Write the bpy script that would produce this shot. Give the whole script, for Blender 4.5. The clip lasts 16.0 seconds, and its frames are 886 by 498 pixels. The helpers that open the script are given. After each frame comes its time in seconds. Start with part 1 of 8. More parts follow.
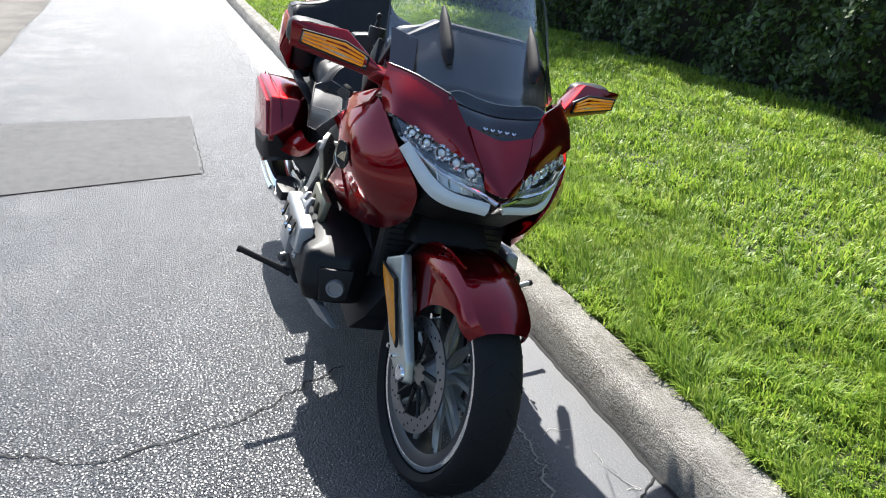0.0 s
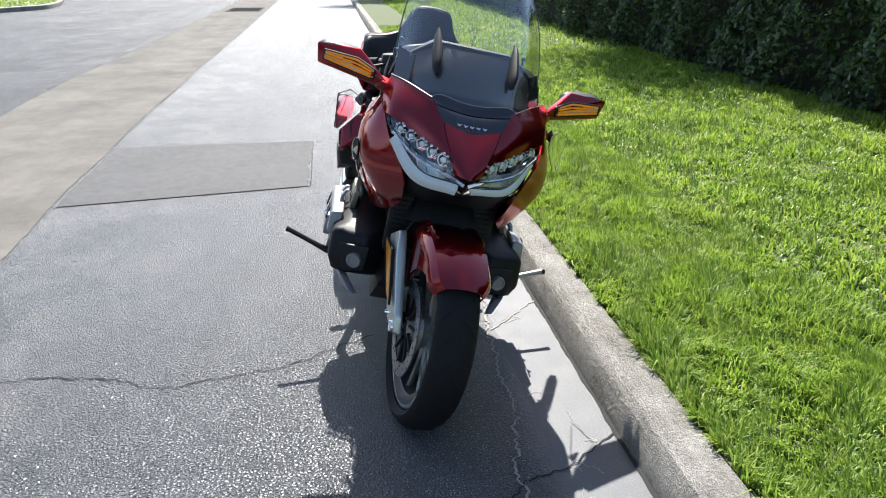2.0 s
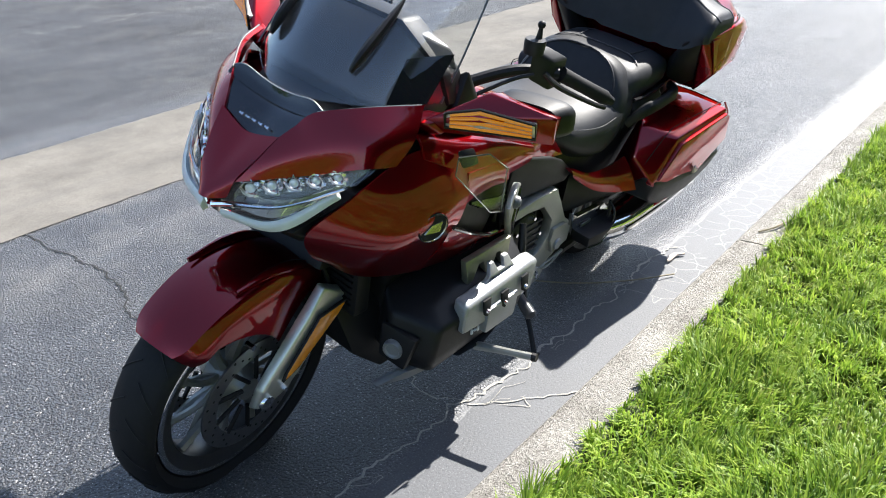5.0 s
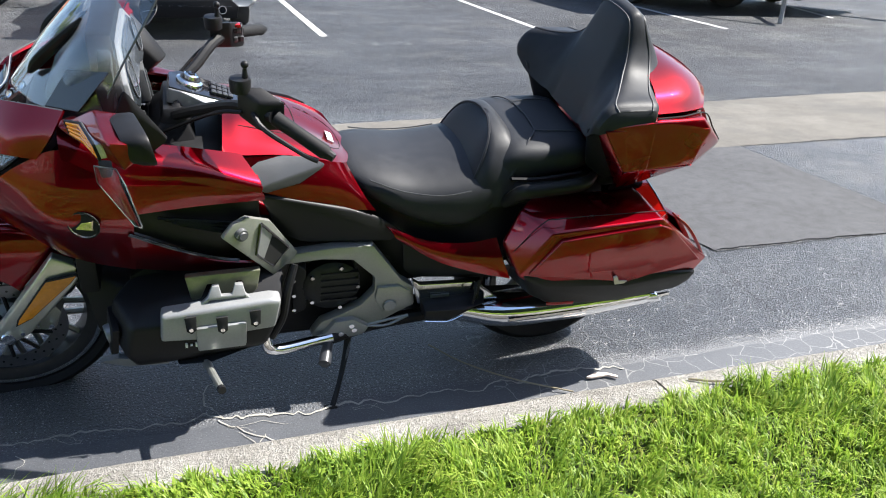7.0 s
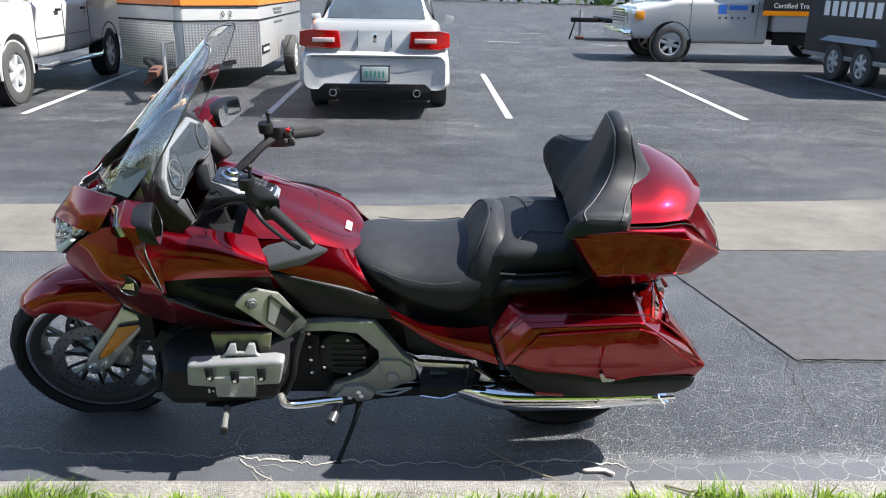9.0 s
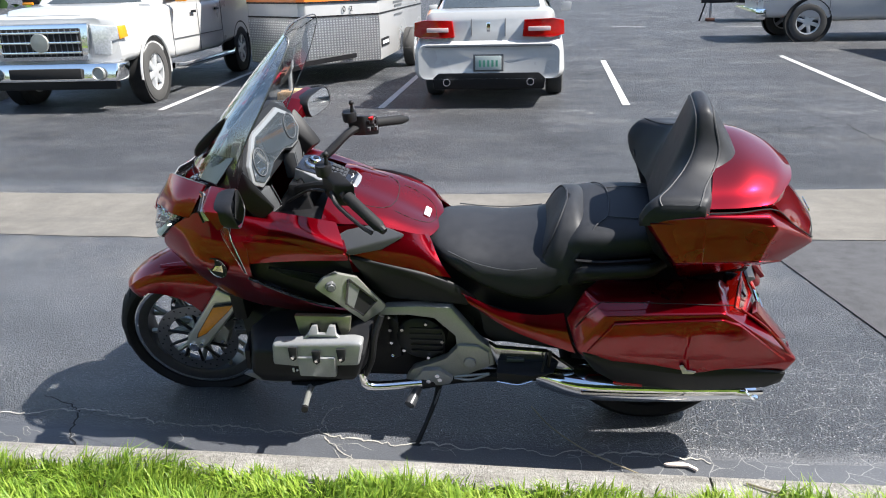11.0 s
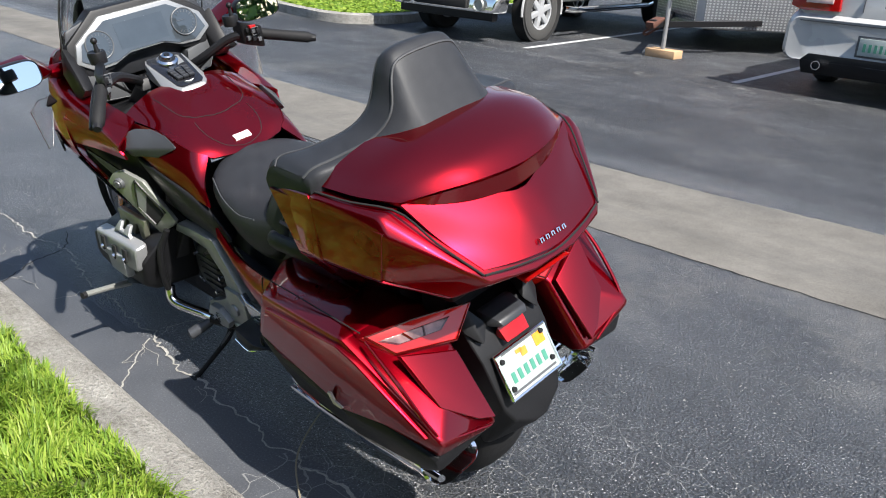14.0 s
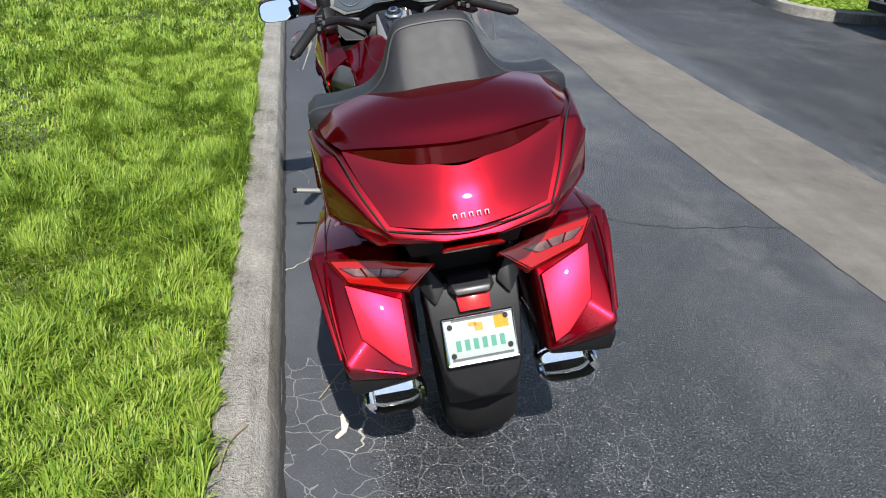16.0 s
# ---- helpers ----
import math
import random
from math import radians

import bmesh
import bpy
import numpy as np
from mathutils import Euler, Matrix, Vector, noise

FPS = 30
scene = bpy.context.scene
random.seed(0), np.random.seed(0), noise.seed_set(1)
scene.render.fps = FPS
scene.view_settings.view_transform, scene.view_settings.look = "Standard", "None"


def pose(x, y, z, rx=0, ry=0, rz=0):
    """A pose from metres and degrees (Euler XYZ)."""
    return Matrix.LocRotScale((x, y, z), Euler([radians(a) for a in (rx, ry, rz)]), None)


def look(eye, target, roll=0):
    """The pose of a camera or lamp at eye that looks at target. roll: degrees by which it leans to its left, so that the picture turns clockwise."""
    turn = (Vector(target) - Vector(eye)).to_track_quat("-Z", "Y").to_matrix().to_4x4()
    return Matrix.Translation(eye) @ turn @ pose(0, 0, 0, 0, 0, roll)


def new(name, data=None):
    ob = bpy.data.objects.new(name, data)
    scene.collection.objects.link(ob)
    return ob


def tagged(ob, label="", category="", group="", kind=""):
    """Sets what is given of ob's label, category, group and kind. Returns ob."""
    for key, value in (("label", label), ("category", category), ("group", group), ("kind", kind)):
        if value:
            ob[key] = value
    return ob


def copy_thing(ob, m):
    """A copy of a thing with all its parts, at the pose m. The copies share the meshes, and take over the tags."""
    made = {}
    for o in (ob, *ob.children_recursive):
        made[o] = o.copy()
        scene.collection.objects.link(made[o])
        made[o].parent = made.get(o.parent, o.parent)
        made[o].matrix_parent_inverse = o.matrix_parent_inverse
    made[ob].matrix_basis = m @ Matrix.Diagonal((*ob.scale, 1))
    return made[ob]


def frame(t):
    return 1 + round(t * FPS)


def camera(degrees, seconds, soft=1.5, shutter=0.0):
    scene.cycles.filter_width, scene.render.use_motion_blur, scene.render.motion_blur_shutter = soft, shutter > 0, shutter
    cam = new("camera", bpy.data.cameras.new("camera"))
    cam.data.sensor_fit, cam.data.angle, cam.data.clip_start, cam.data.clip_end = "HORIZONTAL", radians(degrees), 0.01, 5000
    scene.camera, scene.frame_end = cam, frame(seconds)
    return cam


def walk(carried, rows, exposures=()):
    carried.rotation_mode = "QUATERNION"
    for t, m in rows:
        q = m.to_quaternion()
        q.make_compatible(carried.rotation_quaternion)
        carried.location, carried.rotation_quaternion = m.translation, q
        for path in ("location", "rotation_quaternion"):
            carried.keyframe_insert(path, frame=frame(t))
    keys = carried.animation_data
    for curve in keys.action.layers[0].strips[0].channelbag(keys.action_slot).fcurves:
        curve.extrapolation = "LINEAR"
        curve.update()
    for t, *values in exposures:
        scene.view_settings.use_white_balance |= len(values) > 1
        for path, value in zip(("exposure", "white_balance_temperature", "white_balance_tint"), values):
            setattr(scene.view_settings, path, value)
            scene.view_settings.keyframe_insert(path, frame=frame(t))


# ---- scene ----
# ---------------------------------------------------------------- camera
cam = camera(58.5, 16.0, soft=1.05)
PATH = [
    (0, (-2.58, 0.816, 1.411), (-0.849, 0.171, 0.645), 2.8),
    (0.5, (-2.918, 0.829, 1.399), (-1.149, 0.237, 0.677), 0.9),
    (1, (-3.119, 0.743, 1.409), (-1.321, 0.217, 0.708), 0.1),
    (1.5, (-3.258, 0.586, 1.405), (-1.429, 0.184, 0.704), 0.3),
    (2, (-3.159, 0.435, 1.405), (-1.298, 0.175, 0.722), 0.1),
    (2.5, (-3.065, 0.207, 1.419), (-1.179, 0.127, 0.756), -0.0),
    (3, (-2.951, -0.15, 1.41), (-1.072, 0.059, 0.758), -0.9),
    (3.2, (-2.867, -0.243, 1.388), (-1.01, 0.091, 0.724), -1.4),
    (5.3, (-1.573, -1.431, 1.387), (-0.289, -0.183, 0.495), -0.9),
    (5.5, (-1.428, -1.527, 1.382), (-0.23, -0.202, 0.482), -0.8),
    (6, (-1.017, -1.749, 1.347), (-0.019, -0.27, 0.444), -0.1),
    (6.5, (-0.686, -2.064, 1.33), (0.147, -0.473, 0.45), 2.0),
    (7, (-0.361, -2.187, 1.401), (0.259, -0.454, 0.62), 2.7),
    (7.5, (-0.074, -2.257, 1.489), (0.237, -0.443, 0.707), 2.5),
    (8, (0.126, -2.421, 1.544), (0.211, -0.536, 0.882), 2.5),
    (8.2, (0.186, -2.468, 1.548), (0.288, -0.577, 0.907), 2.0),
    (10.3, (0.332, -2.551, 1.591), (0.222, -0.656, 0.961), -1.2),
    (10.5, (0.338, -2.551, 1.588), (0.195, -0.66, 0.951), -1.3),
    (11, (0.458, -2.534, 1.553), (0.205, -0.662, 0.898), -1.6),
    (11.5, (0.602, -2.429, 1.505), (0.223, -0.584, 0.834), -1.9),
    (12, (0.896, -2.317, 1.466), (0.389, -0.508, 0.782), -2.0),
    (12.5, (1.235, -2.177, 1.475), (0.595, -0.414, 0.78), -1.7),
    (13, (1.516, -1.856, 1.44), (0.729, -0.155, 0.742), -1.1),
    (13.5, (1.867, -1.587, 1.411), (0.85, -0.02, 0.698), 0.5),
    (14, (2.129, -1.259, 1.4), (0.86, 0.094, 0.651), 2.9),
    (14.5, (2.356, -1.007, 1.455), (0.889, 0.097, 0.662), 5.4),
    (15, (2.619, -0.816, 1.488), (1.014, 0.044, 0.66), 6.7),
    (15.5, (2.677, -0.581, 1.487), (0.984, 0.043, 0.623), 6.8),
    (16, (2.743, -0.405, 1.502), (0.99, -0.013, 0.623), 5.9),
]
EXPOSURE = [(0.0, 1.50), (3.2, 1.36), (5.3, 1.72), (8.2, 1.62), (10.3, 1.57), (13.5, 1.32), (16.0, 0.88)]
walk(cam, [(t, look(eye, goal, roll)) for t, eye, goal, roll in PATH], EXPOSURE)

# ---------------------------------------------------------------- light
SUN_TO = Vector((0.83, -0.085, 1.0)).normalized()
world = bpy.data.worlds.new("world")
scene.world = world
world.use_nodes = True
_n = world.node_tree.nodes
_sky = _n.new("ShaderNodeTexSky")
_sky.sky_type = "NISHITA"
_sky.sun_disc = False
_sky.sun_elevation = math.asin(SUN_TO.z)
_sky.sun_rotation = math.atan2(SUN_TO.x, SUN_TO.y)
_sky.air_density, _sky.dust_density, _sky.ozone_density = 1.0, 1.0, 1.6
_bg = _n["Background"]
_bg.inputs["Strength"].default_value = 0.088
world.node_tree.links.new(_sky.outputs[0], _bg.inputs["Color"])
sun_data = bpy.data.lights.new("sun", "SUN")
sun_data.energy, sun_data.angle, sun_data.color = 5.0, radians(0.55), (1.0, 0.965, 0.91)
sun = new("sun", sun_data)
sun.matrix_world = look((0, 0, 20), Vector((0, 0, 20)) - SUN_TO)

# ---------------------------------------------------------------- materials
class Mat:
    """A node material with a Principled shader and short ways to add nodes."""

    def __init__(self, name, base=(0.5, 0.5, 0.5), rough=0.5, metal=0.0, coat=0.0, spec=0.5):
        self.m = bpy.data.materials.new(name)
        self.m.use_nodes = True
        self.t = self.m.node_tree
        self.p = self.t.nodes["Principled BSDF"]
        self.set("Base Color", (*base, 1))
        self.set("Roughness", rough)
        self.set("Metallic", metal)
        self.set("Coat Weight", coat)
        self.set("Coat Roughness", 0.02)
        self.set("Specular IOR Level", spec)

    def set(self, key, value):
        self.p.inputs[key].default_value = value
        return self

    def node(self, kind, **ins):
        n = self.t.nodes.new("ShaderNode" + kind)
        for k, v in ins.items():
            key = k.replace("_", " ")
            if isinstance(v, bpy.types.NodeSocket):
                self.t.links.new(v, n.inputs[key])
            else:
                n.inputs[key].default_value = v
        return n

    def link(self, a, key):
        self.t.links.new(a, self.p.inputs[key])

    def coords(self):
        return self.t.nodes.new("ShaderNodeNewGeometry").outputs["Position"]

    def obj(self):
        return self.t.nodes.new("ShaderNodeTexCoord").outputs["Object"]

    def noise(self, vec, scale, detail=4.0, rough=0.55):
        n = self.node("TexNoise", Scale=scale, Detail=detail, Roughness=rough)
        self.t.links.new(vec, n.inputs["Vector"])
        return n.outputs["Fac"]

    def ramp(self, fac, stops):
        n = self.t.nodes.new("ShaderNodeValToRGB")
        self.t.links.new(fac, n.inputs["Fac"])
        els = n.color_ramp.elements
        while len(els) < len(stops):
            els.new(0.5)
        for e, (pos, col) in zip(els, stops):
            e.position = pos
            e.color = (*col, 1) if len(col) == 3 else col
        return n.outputs["Color"]

    def mix(self, fac, a, b, blend="MIX"):
        n = self.t.nodes.new("ShaderNodeMix")
        n.data_type, n.blend_type = "RGBA", blend
        for sock, v in ((n.inputs[0], fac), (n.inputs[6], a), (n.inputs[7], b)):
            if isinstance(v, bpy.types.NodeSocket):
                self.t.links.new(v, sock)
            else:
                sock.default_value = v if not isinstance(v, tuple) or len(v) == 4 else (*v, 1)
        return n.outputs[2]

    def math(self, op, a, b=0.0, clamp=False):
        n = self.t.nodes.new("ShaderNodeMath")
        n.operation, n.use_clamp = op, clamp
        for sock, v in zip(n.inputs, (a, b)):
            if isinstance(v, bpy.types.NodeSocket):
                self.t.links.new(v, sock)
            else:
                sock.default_value = v
        return n.outputs[0]

    def bump(self, height, strength=0.3, dist=0.01):
        n = self.node("Bump", Strength=strength, Distance=dist, Height=height)
        self.link(n.outputs["Normal"], "Normal")
        return self


def speckled(name, base, rough, var=0.25, scale=60.0, bump=0.15, metal=0.0, coat=0.0, spec=0.5, dist=0.002):
    """A surface with grain and soft blotches round one colour."""
    m = Mat(name, base, rough, metal, coat, spec)
    o = m.obj()
    fine, big = m.noise(o, scale), m.noise(o, scale * 0.06)
    f = m.math("ADD", m.math("MULTIPLY", fine, 0.5), m.math("MULTIPLY", big, 0.5))
    lo, hi = [tuple(min(1, c * k) for c in base) for k in (1 - var, 1 + var)]
    m.link(m.ramp(f, [(0.3, lo), (0.7, hi)]), "Base Color")
    m.link(m.math("ADD", m.math("MULTIPLY", big, 0.3 * rough), rough * 0.85), "Roughness")
    m.bump(fine, bump, dist)
    return m.m


def candy(name, base):
    """Clear-coated metallic paint with fine flake."""
    m = Mat(name, base, 0.3, 0.9, 1.0, 0.05)
    o = m.obj()
    flake = m.noise(o, 900.0, 2.0)
    soft = m.noise(o, 3.0)
    m.link(m.mix(m.math("MULTIPLY", flake, 0.5), (*base, 1), tuple(min(1, c * 1.6) for c in base)), "Base Color")
    m.link(m.math("ADD", m.math("MULTIPLY", soft, 0.05), 0.255), "Roughness")
    m.set("Specular Tint", (1.0, 0.06, 0.12, 1)).set("Coat IOR", 1.50).set("Coat Roughness", 0.008)
    return m.m


def clear(name, tint=(1, 1, 1), rough=0.0, ior=1.45):
    m = Mat(name, tint, rough)
    m.set("Transmission Weight", 1.0).set("IOR", ior)
    return m.m


RED = candy("candy_red_paint", (0.178, 0.0010, 0.0058))
BLACK = speckled("black_plastic", (0.007, 0.007, 0.008), 0.5, 0.25, 400, 0.1, spec=0.28)
GLOSSBLACK = speckled("gloss_black", (0.01, 0.01, 0.012), 0.12, 0.15, 60, 0.0, coat=0.6)
DARKGREY = speckled("dark_grey_plastic", (0.022, 0.023, 0.026), 0.4, 0.15, 300, 0.08)
GREY = speckled("grey_plastic", (0.07, 0.073, 0.078), 0.42, 0.15, 300, 0.08)
SILVER = speckled("silver_cast_metal", (0.27, 0.275, 0.28), 0.40, 0.1, 200, 0.05, metal=0.4)
GREYMETAL = speckled("grey_cast_metal", (0.30, 0.305, 0.285), 0.38, 0.1, 200, 0.05, metal=0.6)
CHROME = speckled("chrome", (0.82, 0.83, 0.84), 0.07, 0.04, 20, 0.0, metal=1.0)
RUBBER = speckled("tyre_rubber", (0.009, 0.009, 0.0095), 0.7, 0.3, 120, 0.2, spec=0.25)
VINYL = speckled("black_seat_vinyl", (0.0200, 0.0211, 0.0243), 0.50, 0.25, 500, 0.3, spec=0.22, dist=0.0008)
AMBER = speckled("amber_lens", (0.62, 0.22, 0.01), 0.15, 0.2, 90, 0.1, coat=0.5)
REDLENS = speckled("red_lens", (0.30, 0.004, 0.004), 0.10, 0.3, 60, 0.05, coat=0.6, spec=0.4)
LENS = clear("clear_lens")
SCREEN = Mat("smoked_screen", (0.93, 0.95, 0.96), 0.0).set("Transmission Weight", 1.0).set("IOR", 1.62).m
WHITE = speckled("white_plastic", (0.72, 0.73, 0.72), 0.3, 0.05, 60, 0.0)
REFLECTOR = speckled("lamp_reflector", (0.75, 0.77, 0.78), 0.12, 0.2, 120, 0.3, metal=0.9)
MIRROR = Mat("mirror_glass", (0.88, 0.9, 0.92), 0.01, 1.0).m
DASHFACE = speckled("dial_face", (0.040, 0.048, 0.056), 0.06, 0.25, 9, 0.0, coat=1.0)
DASHDARK = speckled("dim_display", (0.032, 0.040, 0.048), 0.06, 0.3, 12, 0.0, coat=1.0)
DISC = speckled("brake_steel", (0.24, 0.24, 0.25), 0.32, 0.1, 60, 0.0, metal=0.9)
DARKRIM = speckled("dark_rim_metal", (0.07, 0.07, 0.072), 0.35, 0.15, 60, 0.0, metal=0.6)
CREAM = speckled("torn_paper", (0.60, 0.50, 0.42), 0.7, 0.2, 60, 0.1)
PLATE = speckled("plate_white", (0.29, 0.33, 0.32), 0.45, 0.06, 60, 0.0)
PLATEGREEN = speckled("plate_green", (0.05, 0.20, 0.14), 0.4, 0.1, 60, 0.0)
PLATEORANGE = speckled("plate_orange", (0.65, 0.22, 0.03), 0.4, 0.2, 60, 0.0)

# ---------------------------------------------------------------- mesh tools
def finish(name, bm, material, parent=None, label="", smooth=35.0):
    """Link a bmesh as one mesh object."""
    me = bpy.data.meshes.new(name)
    bm.normal_update()
    bm.to_mesh(me)
    bm.free()
    if smooth:
        me.polygons.foreach_set("use_smooth", [True] * len(me.polygons))
        me.set_sharp_from_angle(angle=radians(smooth))
    me.materials.append(material)
    ob = new(name, me)
    if parent is not None:
        ob.parent = parent
    if label:
        ob["label"] = label
    return ob


part = finish


def thing(name, m, label, category, group=""):
    ob = new(name)
    ob.empty_display_size = 0.1
    ob.matrix_world = m
    return tagged(ob, label, category, group)


def bevelled(bm, width, segments=2, angle=20.0):
    if width > 0:
        edges = [e for e in bm.edges if len(e.link_faces) == 2 and e.calc_face_angle(0) > radians(angle)]
        bmesh.ops.bevel(bm, geom=edges, offset=width, segments=segments, profile=0.6, affect="EDGES", clamp_overlap=True)
    bmesh.ops.recalc_face_normals(bm, faces=bm.faces)
    return bm


def box(cx, cy, cz, sx, sy, sz, bevel=0.0, rot=None):
    bm = bmesh.new()
    m = Matrix.Translation((cx, cy, cz)) @ (rot.to_4x4() if rot else Matrix()) @ Matrix.Diagonal((sx, sy, sz, 1))
    bmesh.ops.create_cube(bm, size=1.0, matrix=m)
    return bevelled(bm, bevel)


def hull(points, bevel=0.0, segments=2):
    """A faceted solid round a handful of corner points."""
    bm = bmesh.new()
    vs = [bm.verts.new(p) for p in points]
    got = bmesh.ops.convex_hull(bm, input=vs)
    for v in [v for v in bm.verts if not v.link_faces]:
        bm.verts.remove(v)
    bmesh.ops.dissolve_limit(bm, angle_limit=radians(4), verts=bm.verts, edges=bm.edges)
    return bevelled(bm, bevel, segments)


def mirrored(points):
    return list(points) + [(u, -v, w) for u, v, w in points]


def prism(poly, v0, v1, bevel=0.0, segments=2):
    """A side outline of (u, w) corners, pushed out from v0 to v1."""
    bm = bmesh.new()
    a = [bm.verts.new((u, v0, w)) for u, w in poly]
    b = [bm.verts.new((u, v1, w)) for u, w in poly]
    n = len(poly)
    bm.faces.new(a)
    bm.faces.new(b[::-1])
    for i in range(n):
        bm.faces.new((a[i], b[i], b[(i + 1) % n], a[(i + 1) % n]))
    bmesh.ops.recalc_face_normals(bm, faces=bm.faces)
    return bevelled(bm, bevel, segments)


def loft(rings, closed=True, caps=True):
    """Rings of equal length joined by quads."""
    bm = bmesh.new()
    vs = [[bm.verts.new(p) for p in r] for r in rings]
    n = len(rings[0])
    for a, b in zip(vs, vs[1:]):
        for i in range(n if closed else n - 1):
            j = (i + 1) % n
            bm.faces.new((a[i], a[j], b[j], b[i]))
    if caps and closed:
        bm.faces.new(vs[0][::-1])
        bm.faces.new(vs[-1])
    bmesh.ops.recalc_face_normals(bm, faces=bm.faces)
    return bm


def spline(keys, n):
    """Rows of numbers, glided through smoothly (Catmull-Rom) in n steps."""
    keys = [np.array(k, float) for k in keys]
    ext = [2 * keys[0] - keys[1], *keys, 2 * keys[-1] - keys[-2]]
    out = []
    for s in np.linspace(0, len(keys) - 1 - 1e-9, n):
        i = int(s)
        f = s - i
        p0, p1, p2, p3 = ext[i:i + 4]
        out.append(0.5 * (2 * p1 + (p2 - p0) * f + (2 * p0 - 5 * p1 + 4 * p2 - p3) * f * f + (3 * p1 - p0 - 3 * p2 + p3) * f ** 3))
    return out


def tube(points, radius, sides=10, n=0, flat=1.0):
    """A round bar along points; radius a number or one for each point."""
    pts = [Vector(p) for p in points]
    rad = list(radius) if hasattr(radius, "__len__") else [radius] * len(pts)
    if n:
        rows = spline([(*p, r) for p, r in zip(pts, rad)], n)
        pts, rad = [Vector(r[:3]) for r in rows], [float(r[3]) for r in rows]
    rings, side = [], None
    for i, p in enumerate(pts):
        d = (pts[min(i + 1, len(pts) - 1)] - pts[max(i - 1, 0)]).normalized()
        if side is None:
            side = d.orthogonal().normalized()
        side = (side - d * side.dot(d)).normalized()
        up = d.cross(side)
        rings.append([p + (side * math.cos(a) + up * math.sin(a) * flat) * rad[i] for a in np.linspace(0, 2 * math.pi, sides, endpoint=False)])
    return loft(rings)


def lathe(profile, centre, axis="y", sides=48, closed=True):
    """(radius, along) corners turned round an axis through centre."""
    bm = bmesh.new()
    rings = []
    for a in np.linspace(0, 2 * math.pi, sides, endpoint=False):
        c, s = math.cos(a), math.sin(a)
        ring = []
        for r, h in profile:
            p = {"y": (c * r, h, s * r), "z": (c * r, s * r, h), "x": (h, c * r, s * r)}[axis]
            ring.append(bm.verts.new(Vector(centre) + Vector(p)))
        rings.append(ring)
    k = len(profile)
    for i in range(sides):
        a, b = rings[i], rings[(i + 1) % sides]
        for j in range(k if closed else k - 1):
            bm.faces.new((a[j], a[(j + 1) % k], b[(j + 1) % k], b[j]))
    bmesh.ops.recalc_face_normals(bm, faces=bm.faces)
    return bm


def joined(*bms):
    """Several bmeshes as one."""
    out = bms[0]
    for b in bms[1:]:
        tmp = bpy.data.meshes.new("tmp")
        b.to_mesh(tmp)
        b.free()
        out.from_mesh(tmp)
        bpy.data.meshes.remove(tmp)
    return out


def moved(bm, m):
    bmesh.ops.transform(bm, matrix=m, verts=bm.verts)
    return bm


def flat_mesh(name, verts, faces, material, parent=None):
    me = bpy.data.meshes.new(name)
    me.from_pydata(verts, [], faces)
    me.materials.append(material)
    ob = new(name, me)
    if parent is not None:
        ob.parent = parent
    return ob


def patch(rows, thick=0.006, nu=14, nv=14, mirror=False, bevel=0.0):
    """A smooth curved panel through a small grid of points, with thickness. mirror: each row is the left half, from the outside to the middle."""
    if mirror:
        rows = [list(r) + [(u, -v, w) for u, v, w in r[-2::-1]] for r in rows]
    cols = [spline(r, nv) for r in rows]
    grid = [spline([c[j] for c in cols], nu) for j in range(nv)]
    bm = bmesh.new()
    top = [[bm.verts.new(p) for p in line] for line in grid]
    for j in range(nv - 1):
        for i in range(nu - 1):
            bm.faces.new((top[j][i], top[j][i + 1], top[j + 1][i + 1], top[j + 1][i]))
    bm.normal_update()
    if thick:
        bmesh.ops.solidify(bm, geom=bm.faces[:], thickness=thick)
    bmesh.ops.recalc_face_normals(bm, faces=bm.faces)
    return bevelled(bm, bevel, 2, 50) if bevel else bm


def sect(u, stations, n=24, power=2.6):
    """A rounded ring across the bike at u: (half width, bottom, top), softened corners."""
    hw, lo, hi = stations
    ring = []
    for a in np.linspace(0, 2 * math.pi, n, endpoint=False):
        c, s = math.cos(a), math.sin(a)
        v = math.copysign(abs(c) ** (2 / power), c) * hw
        w = (lo + hi) / 2 + math.copysign(abs(s) ** (2 / power), s) * (hi - lo) / 2
        ring.append((u, v, w))
    return ring


def sides(make):
    """Run make(s) for the left (-1) and the right (+1)."""
    for s in (-1, 1):
        make(s)


# ---------------------------------------------------------------- ground, kerb, lawn
KERB_Y, KERB_TOP, LAWN_Y = -0.415, 0.130, -0.590


def lot_height(y):
    """The lot lies level."""
    return 0.0


